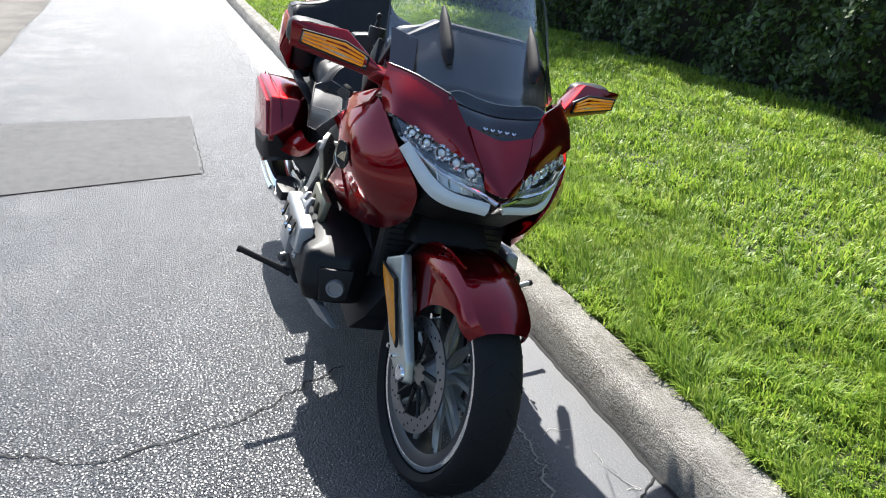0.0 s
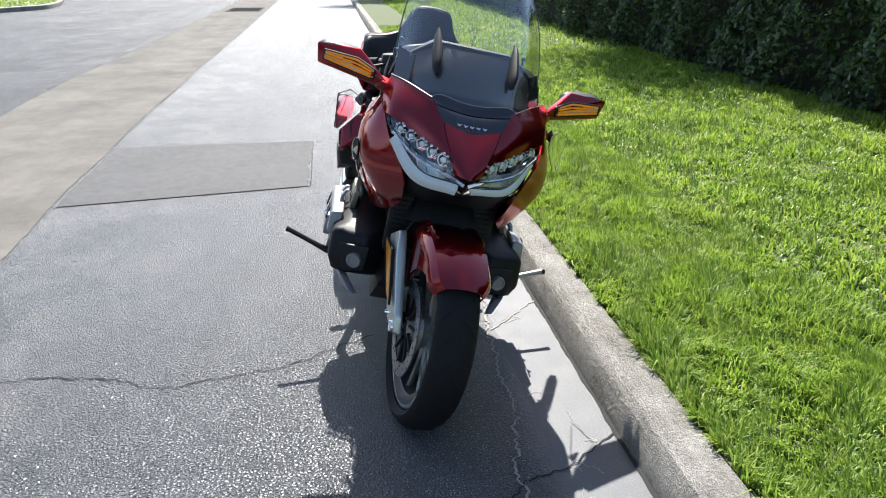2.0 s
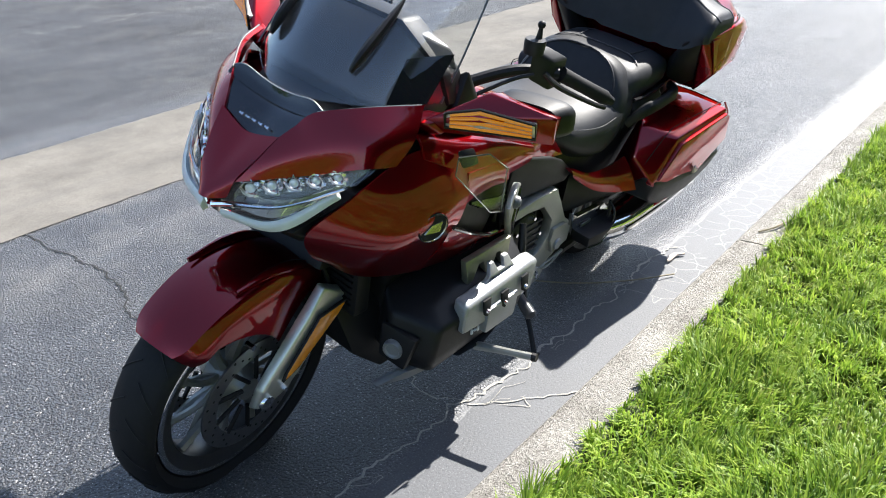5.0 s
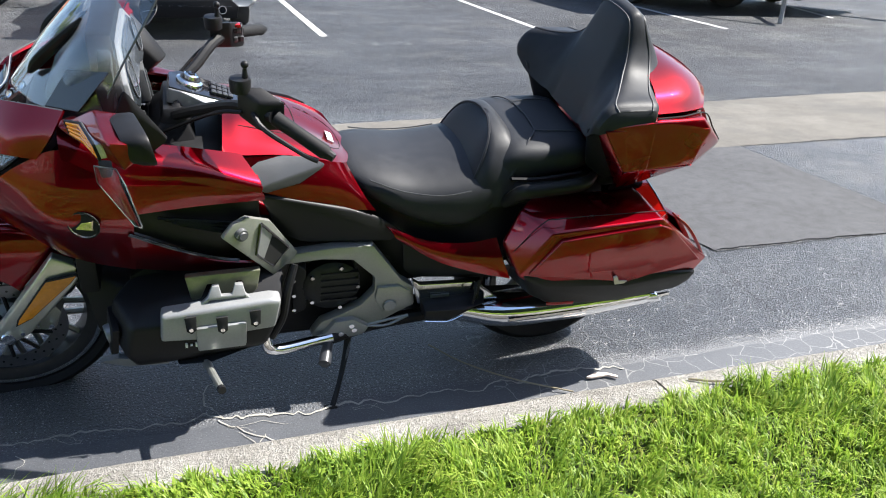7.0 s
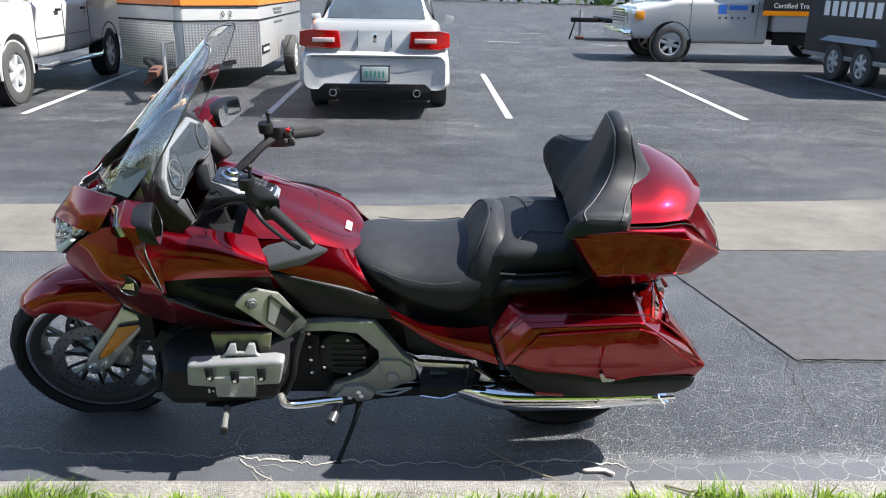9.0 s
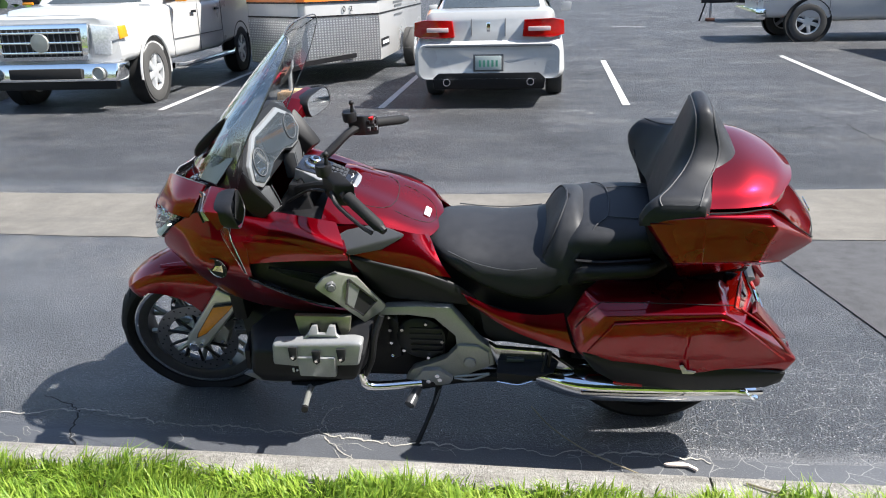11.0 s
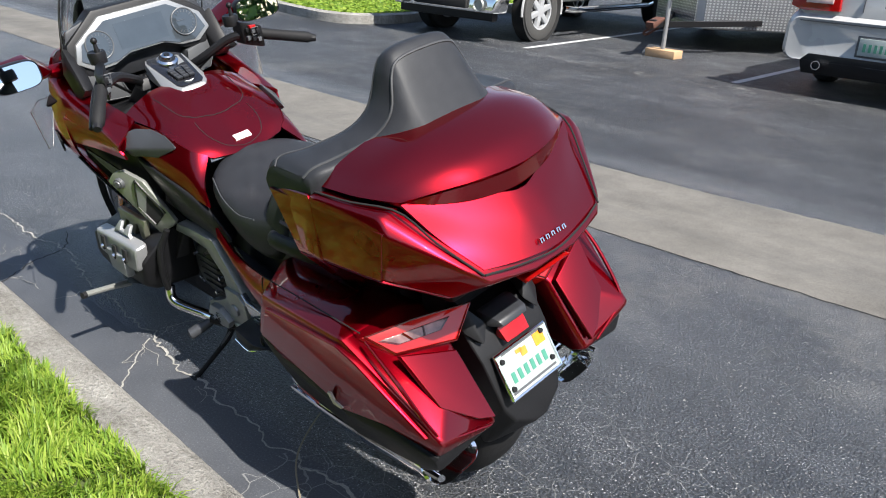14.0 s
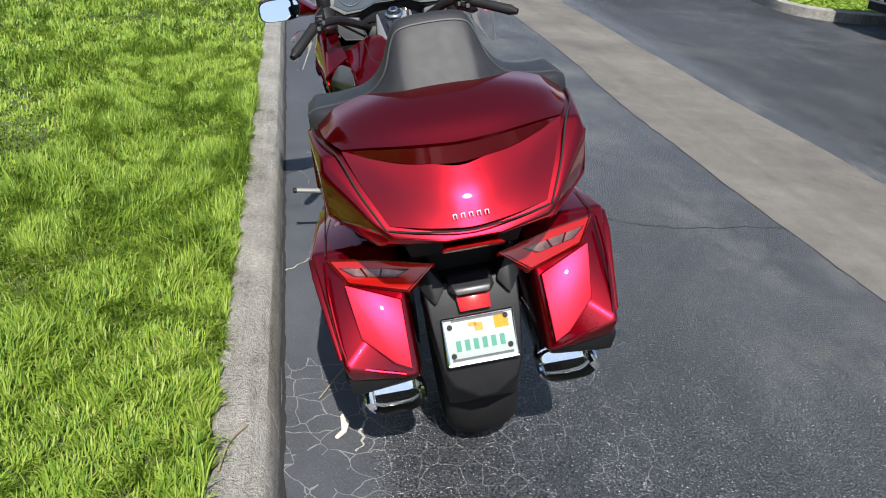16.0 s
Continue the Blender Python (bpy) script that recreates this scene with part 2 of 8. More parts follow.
def asphalt():
    m = Mat("asphalt", (0.05, 0.05, 0.052), 0.6, spec=0.8)
    pos = m.coords()
    sep = m.node("SeparateXYZ", Vector=pos)
    fine = m.noise(pos, 170.0, 3.0, 0.7)
    mid = m.noise(pos, 7.0, 5.0, 0.65)
    big = m.noise(pos, 0.45, 4.0, 0.55)
    edge = m.math("ADD", sep.outputs["Y"], m.math("MULTIPLY", m.noise(pos, 5.0), 0.06))
    coarse = m.math("MULTIPLY", m.math("ADD", edge, 0.15), 11.0, True)
    f = m.math("ADD", m.math("MULTIPLY", fine, 0.4), m.math("ADD", m.math("MULTIPLY", big, 0.38), m.math("MULTIPLY", mid, 0.22)))
    col = m.ramp(f, [(0.36, (0.016, 0.0185, 0.024)), (0.48, (0.036, 0.040, 0.049)), (0.58, (0.066, 0.072, 0.085)), (0.70, (0.118, 0.124, 0.136))])
    col = m.mix(m.math("SUBTRACT", 0.32, m.math("MULTIPLY", coarse, 0.32)), col, (0.012, 0.013, 0.016))
    # pitted stones; pale chips paint in worn stone and its glints; long worn streaks
    grit = m.noise(pos, 112.0, 2.0, 0.5)
    pit = m.math("MULTIPLY", m.math("SUBTRACT", 0.515, grit), 14.0, True)
    col = m.mix(m.math("MULTIPLY", pit, m.math("ADD", m.math("MULTIPLY", coarse, 0.88), 0.12)), col, (0.005, 0.007, 0.009))
    mpw = m.node("Mapping", Scale=(0.35, 1.4, 1.0), Vector=pos)
    worn = m.math("MULTIPLY", m.math("SUBTRACT", m.noise(mpw.outputs[0], 1.6, 6.0, 0.7), 0.42), 4.0, True)
    cut = m.math("SUBTRACT", 0.682, m.math("MULTIPLY", worn, 0.092))
    chip_glint = m.math("MULTIPLY", m.math("SUBTRACT", m.noise(pos, 190.0, 1.0, 0.5), cut), 20.0, True)
    col = m.mix(m.math("MULTIPLY", chip_glint, m.math("ADD", m.math("MULTIPLY", coarse, 0.80), 0.12)), col, (0.50, 0.50, 0.505))
    mp = m.node("Mapping", Scale=(0.10, 0.9, 1.0), Vector=pos)
    streak = m.math("MULTIPLY", m.math("SUBTRACT", m.noise(mp.outputs[0], 1.3, 4.0, 0.6), 0.50), 3.0, True)
    col = m.mix(m.math("MULTIPLY", streak, 0.4), col, (0.085, 0.089, 0.097))
    wet = m.math("MULTIPLY", m.math("MULTIPLY", m.math("SUBTRACT", m.noise(pos, 0.55, 5.0, 0.65), 0.49), 7.0, True), m.math("GREATER_THAN", sep.outputs["Y"], 3.6))
    col = m.mix(m.math("MULTIPLY", wet, 0.75), col, (0.014, 0.015, 0.018))
    # aggregate: dark seams between stones, some stones pale
    v = m.node("TexVoronoi", Scale=95.0, Vector=pos)
    e = m.node("TexVoronoi", Scale=95.0, Vector=pos)
    e.feature = "DISTANCE_TO_EDGE"
    seam = m.math("MULTIPLY", m.math("LESS_THAN", e.outputs["Distance"], 0.07), coarse)
    col = m.mix(m.math("MULTIPLY", seam, 0.4), col, (0.014, 0.014, 0.016))
    hue = m.node("SeparateColor", Color=v.outputs["Color"])
    pale = m.math("MULTIPLY", m.math("GREATER_THAN", hue.outputs[0], 0.965), m.math("MULTIPLY", coarse, m.math("LESS_THAN", v.outputs["Distance"], 0.30)))
    col = m.mix(m.math("MULTIPLY", pale, 0.8), col, (0.30, 0.29, 0.27))
    # fine crazing filled with sand, in patches near the kerb
    warp = m.node("VectorMath")
    warp.operation = "ADD"
    nz = m.node("TexNoise", Scale=7.0, Detail=3.0)
    m.t.links.new(pos, nz.inputs["Vector"])
    sc = m.node("VectorMath")
    sc.operation = "SCALE"
    sc.inputs["Scale"].default_value = 0.07
    m.t.links.new(nz.outputs["Color"], sc.inputs[0])
    m.t.links.new(pos, warp.inputs[0])
    m.t.links.new(sc.outputs[0], warp.inputs[1])
    cr = m.node("TexVoronoi", Scale=11.5)
    cr.feature = "DISTANCE_TO_EDGE"
    m.t.links.new(warp.outputs[0], cr.inputs["Vector"])
    line = m.math("LESS_THAN", cr.outputs["Distance"], m.math("MULTIPLY", m.noise(pos, 22.0), 0.028))
    zone = m.math("MULTIPLY", m.math("LESS_THAN", edge, 0.72), m.math("GREATER_THAN", sep.outputs["X"], 0.55))
    patch_ = m.math("GREATER_THAN", m.noise(pos, 1.7, 2.0), 0.42)
    craze = m.math("MULTIPLY", m.math("MULTIPLY", line, patch_), zone)
    col = m.mix(m.math("MULTIPLY", craze, 0.45), col, (0.30, 0.295, 0.28))
    # open web of dark worn seams in the coarse lane
    wv = m.node("TexVoronoi", Scale=34.0)
    wv.feature = "DISTANCE_TO_EDGE"
    m.t.links.new(warp.outputs[0], wv.inputs["Vector"])
    web = m.math("LESS_THAN", wv.outputs["Distance"], m.math("MULTIPLY", m.noise(pos, 9.0, 2.0), 0.16))
    web = m.math("MULTIPLY", m.math("MULTIPLY", web, coarse), m.math("MULTIPLY", m.math("SUBTRACT", m.noise(pos, 2.6, 3.0), 0.42), 6.0, True))
    col = m.mix(m.math("MULTIPLY", web, 0.6), col, (0.010, 0.010, 0.012))
    sand = m.math("MULTIPLY", m.math("MULTIPLY", m.math("SUBTRACT", edge, 1.1), 1.8, True), m.math("MULTIPLY", m.math("LESS_THAN", sep.outputs["Y"], 3.3), m.math("MULTIPLY", m.math("SUBTRACT", m.noise(pos, 2.3, 5.0, 0.7), 0.47), 4.0, True)))
    col = m.mix(m.math("MULTIPLY", m.math("MULTIPLY", sand, m.math("MULTIPLY", m.math("SUBTRACT", fine, 0.42), 6.0, True)), 0.8), col, (0.24, 0.225, 0.195))
    scuff = m.math("MULTIPLY", m.math("LESS_THAN", m.math("ABSOLUTE", m.math("ADD", m.math("SUBTRACT", sep.outputs["Y"], 6.55), m.math("MULTIPLY", m.noise(pos, 0.8), -0.5))), 0.16), m.math("MULTIPLY", m.math("SUBTRACT", m.noise(pos, 6.0, 6.0, 0.75), 0.55), 9.0, True))
    col = m.mix(m.math("MULTIPLY", scuff, 0.7), col, (0.26, 0.25, 0.235))
    # dusty wash across the far stalls
    dust = m.math("MULTIPLY", m.math("GREATER_THAN", sep.outputs["Y"], 3.3), m.math("MULTIPLY", m.math("SUBTRACT", m.noise(pos, 0.9, 6.0, 0.7), 0.52), 6.0, True), True)
    col = m.mix(m.math("MULTIPLY", m.math("MULTIPLY", dust, fine), 0.7), col, (0.15, 0.143, 0.13))
    m.link(col, "Base Color")
    lot = m.math("MULTIPLY", m.math("SUBTRACT", sep.outputs["Y"], 3.3), 4.0, True)
    m.link(m.math("ADD", m.math("MULTIPLY", mid, 0.2), m.math("ADD", m.math("MULTIPLY", coarse, -0.20), m.math("ADD", 0.58, m.math("MULTIPLY", lot, 0.14)))), "Roughness")
    m.link(m.math("SUBTRACT", 0.92, m.math("MULTIPLY", lot, 0.45)), "Specular IOR Level")
    h = m.math("ADD", m.math("MULTIPLY", m.math("MINIMUM", grit, 0.505), 3.6), m.math("MINIMUM", m.math("MULTIPLY", e.outputs["Distance"], 2.0), 0.35))
    h = m.math("MULTIPLY", h, m.math("ADD", m.math("MULTIPLY", coarse, 0.95), 0.05))
    m.bump(h, 1.0, 0.009)
    return m.m


def concrete(name, base, wear=0.3, rough=0.85, spec=0.3):
    m = Mat(name, base, rough, spec=spec)
    pos = m.coords()
    fine, mid, big = m.noise(pos, 180.0, 3.0, 0.7), m.noise(pos, 14.0, 5.0), m.noise(pos, 1.4, 4.0)
    f = m.math("ADD", m.math("MULTIPLY", fine, 0.4), m.math("ADD", m.math("MULTIPLY", mid, 0.35), m.math("MULTIPLY", big, 0.25)))
    m.link(m.ramp(f, [(0.3, tuple(c * (1 - 1.6 * wear) for c in base)), (0.5, base), (0.7, tuple(min(1, c * (1 + wear)) for c in base))]), "Base Color")
    m.bump(m.math("ADD", fine, m.math("MULTIPLY", mid, 0.6)), 0.5, 0.004)
    return m.m


def kerb_concrete():
    """Weathered concrete: long dirty streaks, coarse sand grain, dark stains."""
    m = Mat("kerb_concrete", (0.24, 0.22, 0.19), 0.9, spec=0.2)
    pos = m.coords()
    mp = m.node("Mapping", Scale=(1.2, 15.0, 15.0), Vector=pos)
    streak = m.noise(mp.outputs[0], 1.6, 4.0, 0.6)
    grain = m.noise(pos, 210.0, 3.0, 0.7)
    blot = m.noise(pos, 5.5, 5.0, 0.65)
    stone = m.noise(pos, 70.0, 3.0, 0.7)
    f = m.math("ADD", m.math("MULTIPLY", grain, 0.25), m.math("ADD", m.math("MULTIPLY", stone, 0.25), m.math("ADD", m.math("MULTIPLY", streak, 0.20), m.math("MULTIPLY", blot, 0.30))))
    col = m.ramp(f, [(0.35, (0.075, 0.069, 0.060)), (0.44, (0.220, 0.208, 0.186)), (0.54, (0.340, 0.325, 0.295)), (0.66, (0.52, 0.50, 0.455))])
    m.link(col, "Base Color")
    m.bump(m.math("ADD", m.math("ADD", grain, m.math("MULTIPLY", stone, 1.4)), m.math("MULTIPLY", streak, 0.8)), 1.0, 0.012)
    return m.m


def strip_concrete():
    """Driven-over concrete: sandy grain, wide grey stains and long tyre-dark bands."""
    m = Mat("drain_strip_concrete", (0.135, 0.125, 0.110), 0.9, spec=0.2)
    pos = m.coords()
    grain, mid = m.noise(pos, 160.0, 3.0, 0.7), m.noise(pos, 9.0, 5.0, 0.65)
    f = m.math("ADD", m.math("MULTIPLY", grain, 0.45), m.math("ADD", m.math("MULTIPLY", mid, 0.15), m.math("MULTIPLY", m.noise(pos, 1.6, 4.0, 0.6), 0.40)))
    col = m.ramp(f, [(0.34, (0.070, 0.065, 0.058)), (0.48, (0.118, 0.110, 0.098)), (0.66, (0.175, 0.164, 0.147))])
    stain = m.math("MULTIPLY", m.math("SUBTRACT", m.noise(pos, 0.9, 6.0, 0.68), 0.49), 5.0, True)
    col = m.mix(m.math("MULTIPLY", stain, 0.6), col, (0.062, 0.061, 0.060))
    mp = m.node("Mapping", Scale=(0.12, 2.6, 1.0), Vector=pos)
    band = m.math("MULTIPLY", m.math("SUBTRACT", m.noise(mp.outputs[0], 1.5, 4.0, 0.6), 0.5), 4.0, True)
    col = m.mix(m.math("MULTIPLY", band, 0.45), col, (0.07, 0.068, 0.065))
    m.link(col, "Base Color")
    m.bump(grain, 0.4, 0.002)
    return m.m


ASPHALT = asphalt()
CONCRETE = kerb_concrete()
STRIP = strip_concrete()
PATCH = concrete("patch_asphalt", (0.038, 0.038, 0.041), 0.6, 0.82, 0.6)
TIMBERSTALK = concrete("dry_stalk", (0.22, 0.19, 0.13), 0.2)
LINEPAINT = concrete("line_paint", (0.44, 0.44, 0.43), 0.3)

# one sheet of asphalt to the horizon
xs = [-600, -200, -80, -30, -12, -6, -3, 0, 3, 6, 12, 30, 80, 200, 600]
ys = [-600, -200, -60, -20, -6, 0, 3.4, 4.2, 5.0, 5.8, 6.6, 7.4, 8.2, 8.8, 12, 20, 40, 80, 200, 600]
verts = [(x, y, lot_height(y)) for y in ys for x in xs]
nx = len(xs)
faces = [(j * nx + i, j * nx + i + 1, (j + 1) * nx + i + 1, (j + 1) * nx + i) for j in range(len(ys) - 1) for i in range(nx - 1)]
ground = tagged(flat_mesh("ground", verts, faces, ASPHALT), "worn dark asphalt of a parking lot", "asphalt", kind="structure")


def sheet(name, near, far, material, label, category, lift=0.004):
    """A thin band lying on the lot between two edge lines of (x, y)."""
    n = 420
    a, b = spline(near, n), spline(far, n)
    vs, fs = [], []
    k = 5
    for p, q in zip(a, b):
        for j in range(k):
            f = j / (k - 1)
            x, y = p * (1 - f) + q * f
            if j in (0, k - 1):
                y += 0.03 * noise.noise((x * 0.9, y, 0.4)) + 0.012 * noise.noise((x * 6, y, 2.0)) + 0.010 * noise.noise((x * 17, y, 3.0))
            vs.append((x, y, lot_height(y) + lift))
    for i in range(n - 1):
        for j in range(k - 1):
            fs.append((i * k + j, (i + 1) * k + j, (i + 1) * k + j + 1, i * k + j + 1))
    return tagged(flat_mesh(name, vs, fs, material), label, category, kind="structure")


sheet("drain_strip", [(-40, 2.2), (-8, 2.15), (-3, 2.05), (0, 2.08), (3.3, 2.2), (8, 2.24), (14, 2.24), (40, 2.3)],
      [(-40, 3.1), (-8, 3.08), (-3, 3.1), (0, 3.15), (3.3, 3.4), (6, 3.64), (14, 3.68), (40, 3.7)], STRIP,
      "tan concrete drainage strip set into the asphalt", "drain strip")
sheet("asphalt_patch", [(1.99, 0.61), (2.7, 0.61), (3.4, 0.62)], [(1.70, 2.12), (2.6, 2.16), (3.34, 2.2)], PATCH,
      "rectangular repair patch in the asphalt", "asphalt patch", 0.006)


def ribbon(name, points, width, material, label, category, lift=0.003, jitter=0.02, seed=0.0, kind="structure"):
    """A thin crooked crack or painted line along points on the lot."""
    steps = max(12, int(sum(math.dist(a, b) for a, b in zip(points, points[1:])) / 0.03))
    rows = spline(points, min(steps * 2, 520))
    vs, fs = [], []
    for i, (x, y) in enumerate(rows):
        d = rows[min(i + 1, len(rows) - 1)] - rows[max(i - 1, 0)]
        n = np.array((-d[1], d[0])) / (np.hypot(*d) + 1e-9)
        off = jitter * (noise.noise((x * 5, y * 5, seed)) + 0.6 * noise.noise((x * 19, y * 19, seed + 3)) + 0.45 * noise.noise((x * 47, y * 47, seed + 5)))
        w = width * (1 if jitter == 0 else 0.55 + 0.9 * abs(noise.noise((x * 9, y * 9, seed + 7))))
        for s in (-0.5, 0.5):
            px, py = x + n[0] * (off + s * w), y + n[1] * (off + s * w)
            vs.append((px, py, lot_height(py) + lift))
    for i in range(len(rows) - 1):
        fs.append((2 * i, 2 * i + 2, 2 * i + 3, 2 * i + 1))
    return tagged(flat_mesh(name, vs, fs, material), label, category, kind=kind)


CRACKDARK = concrete("open_crack", (0.018, 0.018, 0.018), 0.1)
CRACKPALE = concrete("sanded_crack", (0.27, 0.26, 0.235), 0.45)
SEAL = concrete("seam_shadow", (0.02, 0.02, 0.02), 0.1)


def crack(points, width, material=CRACKDARK, seed=0.0, jitter=0.025):
    return ribbon("crack", points, width * (0.6 if material is not CRACKPALE else 0.55), material, "crooked crack in the asphalt", "crack", 0.0035, jitter, seed)


crack([(-0.50, 2.1), (-0.50, 1.64), (-0.50, 1.46), (-0.53, 1.26), (-0.61, 1.06), (-0.56, 0.86), (-0.51, 0.66), (-0.38, 0.45), (-0.30, 0.3)], 0.013, CRACKDARK, 1.0)
crack([(1.02, -0.19), (0.80, -0.17), (0.4, -0.19), (-0.15, -0.17), (-0.39, -0.14), (-0.79, -0.13), (-1.16, -0.08), (-1.35, -0.07), (-1.9, -0.10), (-3.2, -0.12)], 0.018, CRACKPALE, 2.0, 0.035)
crack([(-1.30, -0.07), (-1.24, -0.20), (-1.18, -0.30), (-1.10, -0.40)], 0.012, CRACKDARK, 3.0)
crack([(-1.30, -0.07), (-1.38, -0.02), (-1.5, 0.06)], 0.010, CRACKDARK, 4.0)
crack([(-0.31, -0.157), (-0.22, -0.25), (-0.12, -0.33), (-0.05, -0.40)], 0.012, CRACKPALE, 5.0)
crack([(-0.31, -0.157), (-0.35, -0.05), (-0.30, 0.06)], 0.010, CRACKPALE, 6.0)
crack([(1.86, 0.01), (1.89, 0.28), (1.92, 0.66), (1.88, 1.02), (2.06, 1.24), (2.2, 1.79)], 0.006, CRACKDARK, 7.0, 0.04)
crack([(2.31, 5.52), (2.9, 5.6), (3.46, 6.1), (3.5, 5.17), (3.56, 4.6)], 0.022, CRACKDARK, 8.0, 0.05)
crack([(3.46, 6.2), (3.3, 7.0), (3.13, 7.94)], 0.02, CRACKDARK, 9.0, 0.05)
crack([(4.2, 1.05), (4.1, 1.3), (4.45, 1.35), (4.5, 1.1)], 0.010, CRACKDARK, 10.0)
crack([(5.6, 0.9), (5.9, 1.05), (6.3, 0.95), (6.6, 1.1)], 0.014, CRACKDARK, 11.0, 0.05)
crack([(4.9, 0.2), (4.95, 0.8), (4.9, 1.5), (5.0, 2.15)], 0.010, CRACKDARK, 12.0)
crack([(4.8, 5.8), (7.0, 5.2), (9.5, 4.4), (10.5, 3.8)], 0.025, CRACKDARK, 13.0, 0.06)
crack([(-0.75, 3.15), (2.0, 3.18), (3.3, 3.42), (6, 3.66), (14, 3.70), (30, 3.72)], 0.012, SEAL, 15.0, 0.03)
crack([(3.36, 2.2), (8, 2.235), (14, 2.235), (30, 2.28)], 0.016, SEAL, 16.0, 0.02)
crack([(1.99, 0.605), (2.7, 0.605), (3.42, 0.615)], 0.012, SEAL, 17.0, 0.012)
crack([(3.42, 0.6), (3.38, 1.4), (3.34, 2.2)], 0.005, SEAL, 18.0, 0.012)
crack([(1.99, 0.61), (1.86, 1.4), (1.72, 2.1), (1.2, 2.2)], 0.006, SEAL, 19.0, 0.012)
ribbon("kerb_gap", [(-20, -0.408), (-3, -0.408), (3, -0.408), (20, -0.408)], 0.018, SEAL, "dark gap along the kerb", "gap", 0.003, 0.006, 20.0)
for p, q in (((1.42, 7.3), (1.47, 12.4)), ((4.46, 7.45), (4.66, 12.8)), ((-4.47, 7.16), (-4.80, 12.1)), ((-1.585, 7.18), (-1.66, 12.07)), ((7.55, 7.9), (7.85, 13.1)),
             ((2.3, 21.6), (3.2, 21.3)), ((4.5, 26.0), (3.6, 26.3)), ((6.2, 20.5), (5.3, 20.9)), ((17.4, 15.5), (15.4, 9.5)), ((11.5, 11.4), (10.75, 9.2)), ((25.6, 16.1), (21.3, 10.1)), ((24.6, 15.0), (22.45, 9.9)), ((18.75, 11.0), (18.6, 10.0))):
    ribbon("parking_line", [p, ((p[0] + q[0]) / 2, (p[1] + q[1]) / 2), q], 0.088, LINEPAINT, "worn white parking line", "parking line", 0.004, 0.0, 1.0)

# short sanded branches beside the kerb
branch_rng = random.Random(9)
for i in range(9):
    x = branch_rng.uniform(-1.6, 1.6)
    y = branch_rng.uniform(-0.30, -0.12)
    pts = [(x, y)]
    for k in range(3):
        pts.append((pts[-1][0] + branch_rng.uniform(-0.10, 0.10), pts[-1][1] + branch_rng.uniform(-0.05, 0.05)))
    crack(pts, 0.005, CRACKPALE, 30.0 + i, 0.02)

# an iron grate where the drainage strip ends
grate = tagged(part("drain_grate", joined(box(22.8, 2.46, 0.008, 1.9, 0.07, 0.012), box(22.8, 3.42, 0.008, 1.9, 0.07, 0.012), box(21.88, 2.94, 0.008, 0.07, 0.9, 0.012), box(23.72, 2.94, 0.008, 0.07, 0.9, 0.012)), CRACKDARK), "dark iron storm drain grate in the asphalt", "drain grate", kind="structure")
for i in range(9):
    part("grate_bar", box(22.05 + 0.19 * i, 2.94, 0.007, 0.06, 0.88, 0.010), CRACKDARK, grate)

# the kerb: one cast run in separate lengths with open joints
KERB_PROFILE = [(-0.414, -0.15), (-0.414, 0.0), (-0.426, 0.05), (-0.438, 0.095), (-0.450, 0.118), (-0.472, 0.129), (-0.53, 0.132), (-0.580, 0.130), (-0.592, 0.118), (-0.595, -0.15)]
kerb = tagged(new("kerb"), "weathered concrete kerb between asphalt and lawn", "kerb", kind="structure")
joints = [-30, -20, -14, -10, -7.1, -4.4, -1.75, 0.955, 3.65, 6.3, 9.0, 11.8, 14.6, 18, 22, 28, 36, 46]
for a, b in zip(joints, joints[1:]):
    n = max(4, int((b - a) / 0.25)) if -8 < a < 13 else 6
    rings = []
    for x in np.linspace(a + 0.004, b - 0.004, n):
        rings.append([(x, y + 0.006 * noise.noise((x * 2.2, y * 9, 1.0)) * (z > -0.1), z + 0.004 * noise.noise((x * 3, y * 20, 5.0)) * (z > 0.01)) for y, z in KERB_PROFILE])
    bm = loft(rings)
    part("kerb_stone", bm, CONCRETE, kerb)

# the lawn
LAWN = speckled("lawn_base", (0.050, 0.068, 0.016), 0.9, 0.5, 30, 0.3)
lx = [-300, -60, -20, -8, -4, -2, 0, 2, 4, 6, 9, 12, 16, 24, 40, 100, 300]
ly = [-300, -60, -20, -8, -5, -4, -3, -2, -1.4, -1, -0.75, -0.588]
lv = [(x, y, 0.122 + (0.02 * noise.noise((x * 0.7, y * 0.7, 3)) if -5 < y < -0.6 else 0)) for y in ly for x in lx]
nlx = len(lx)
lf = [(j * nlx + i, j * nlx + i + 1, (j + 1) * nlx + i + 1, (j + 1) * nlx + i) for j in range(len(ly) - 1) for i in range(nlx - 1)]
lawn = tagged(flat_mesh("lawn", lv, lf, LAWN), "green lawn soil behind the kerb", "lawn", kind="structure")


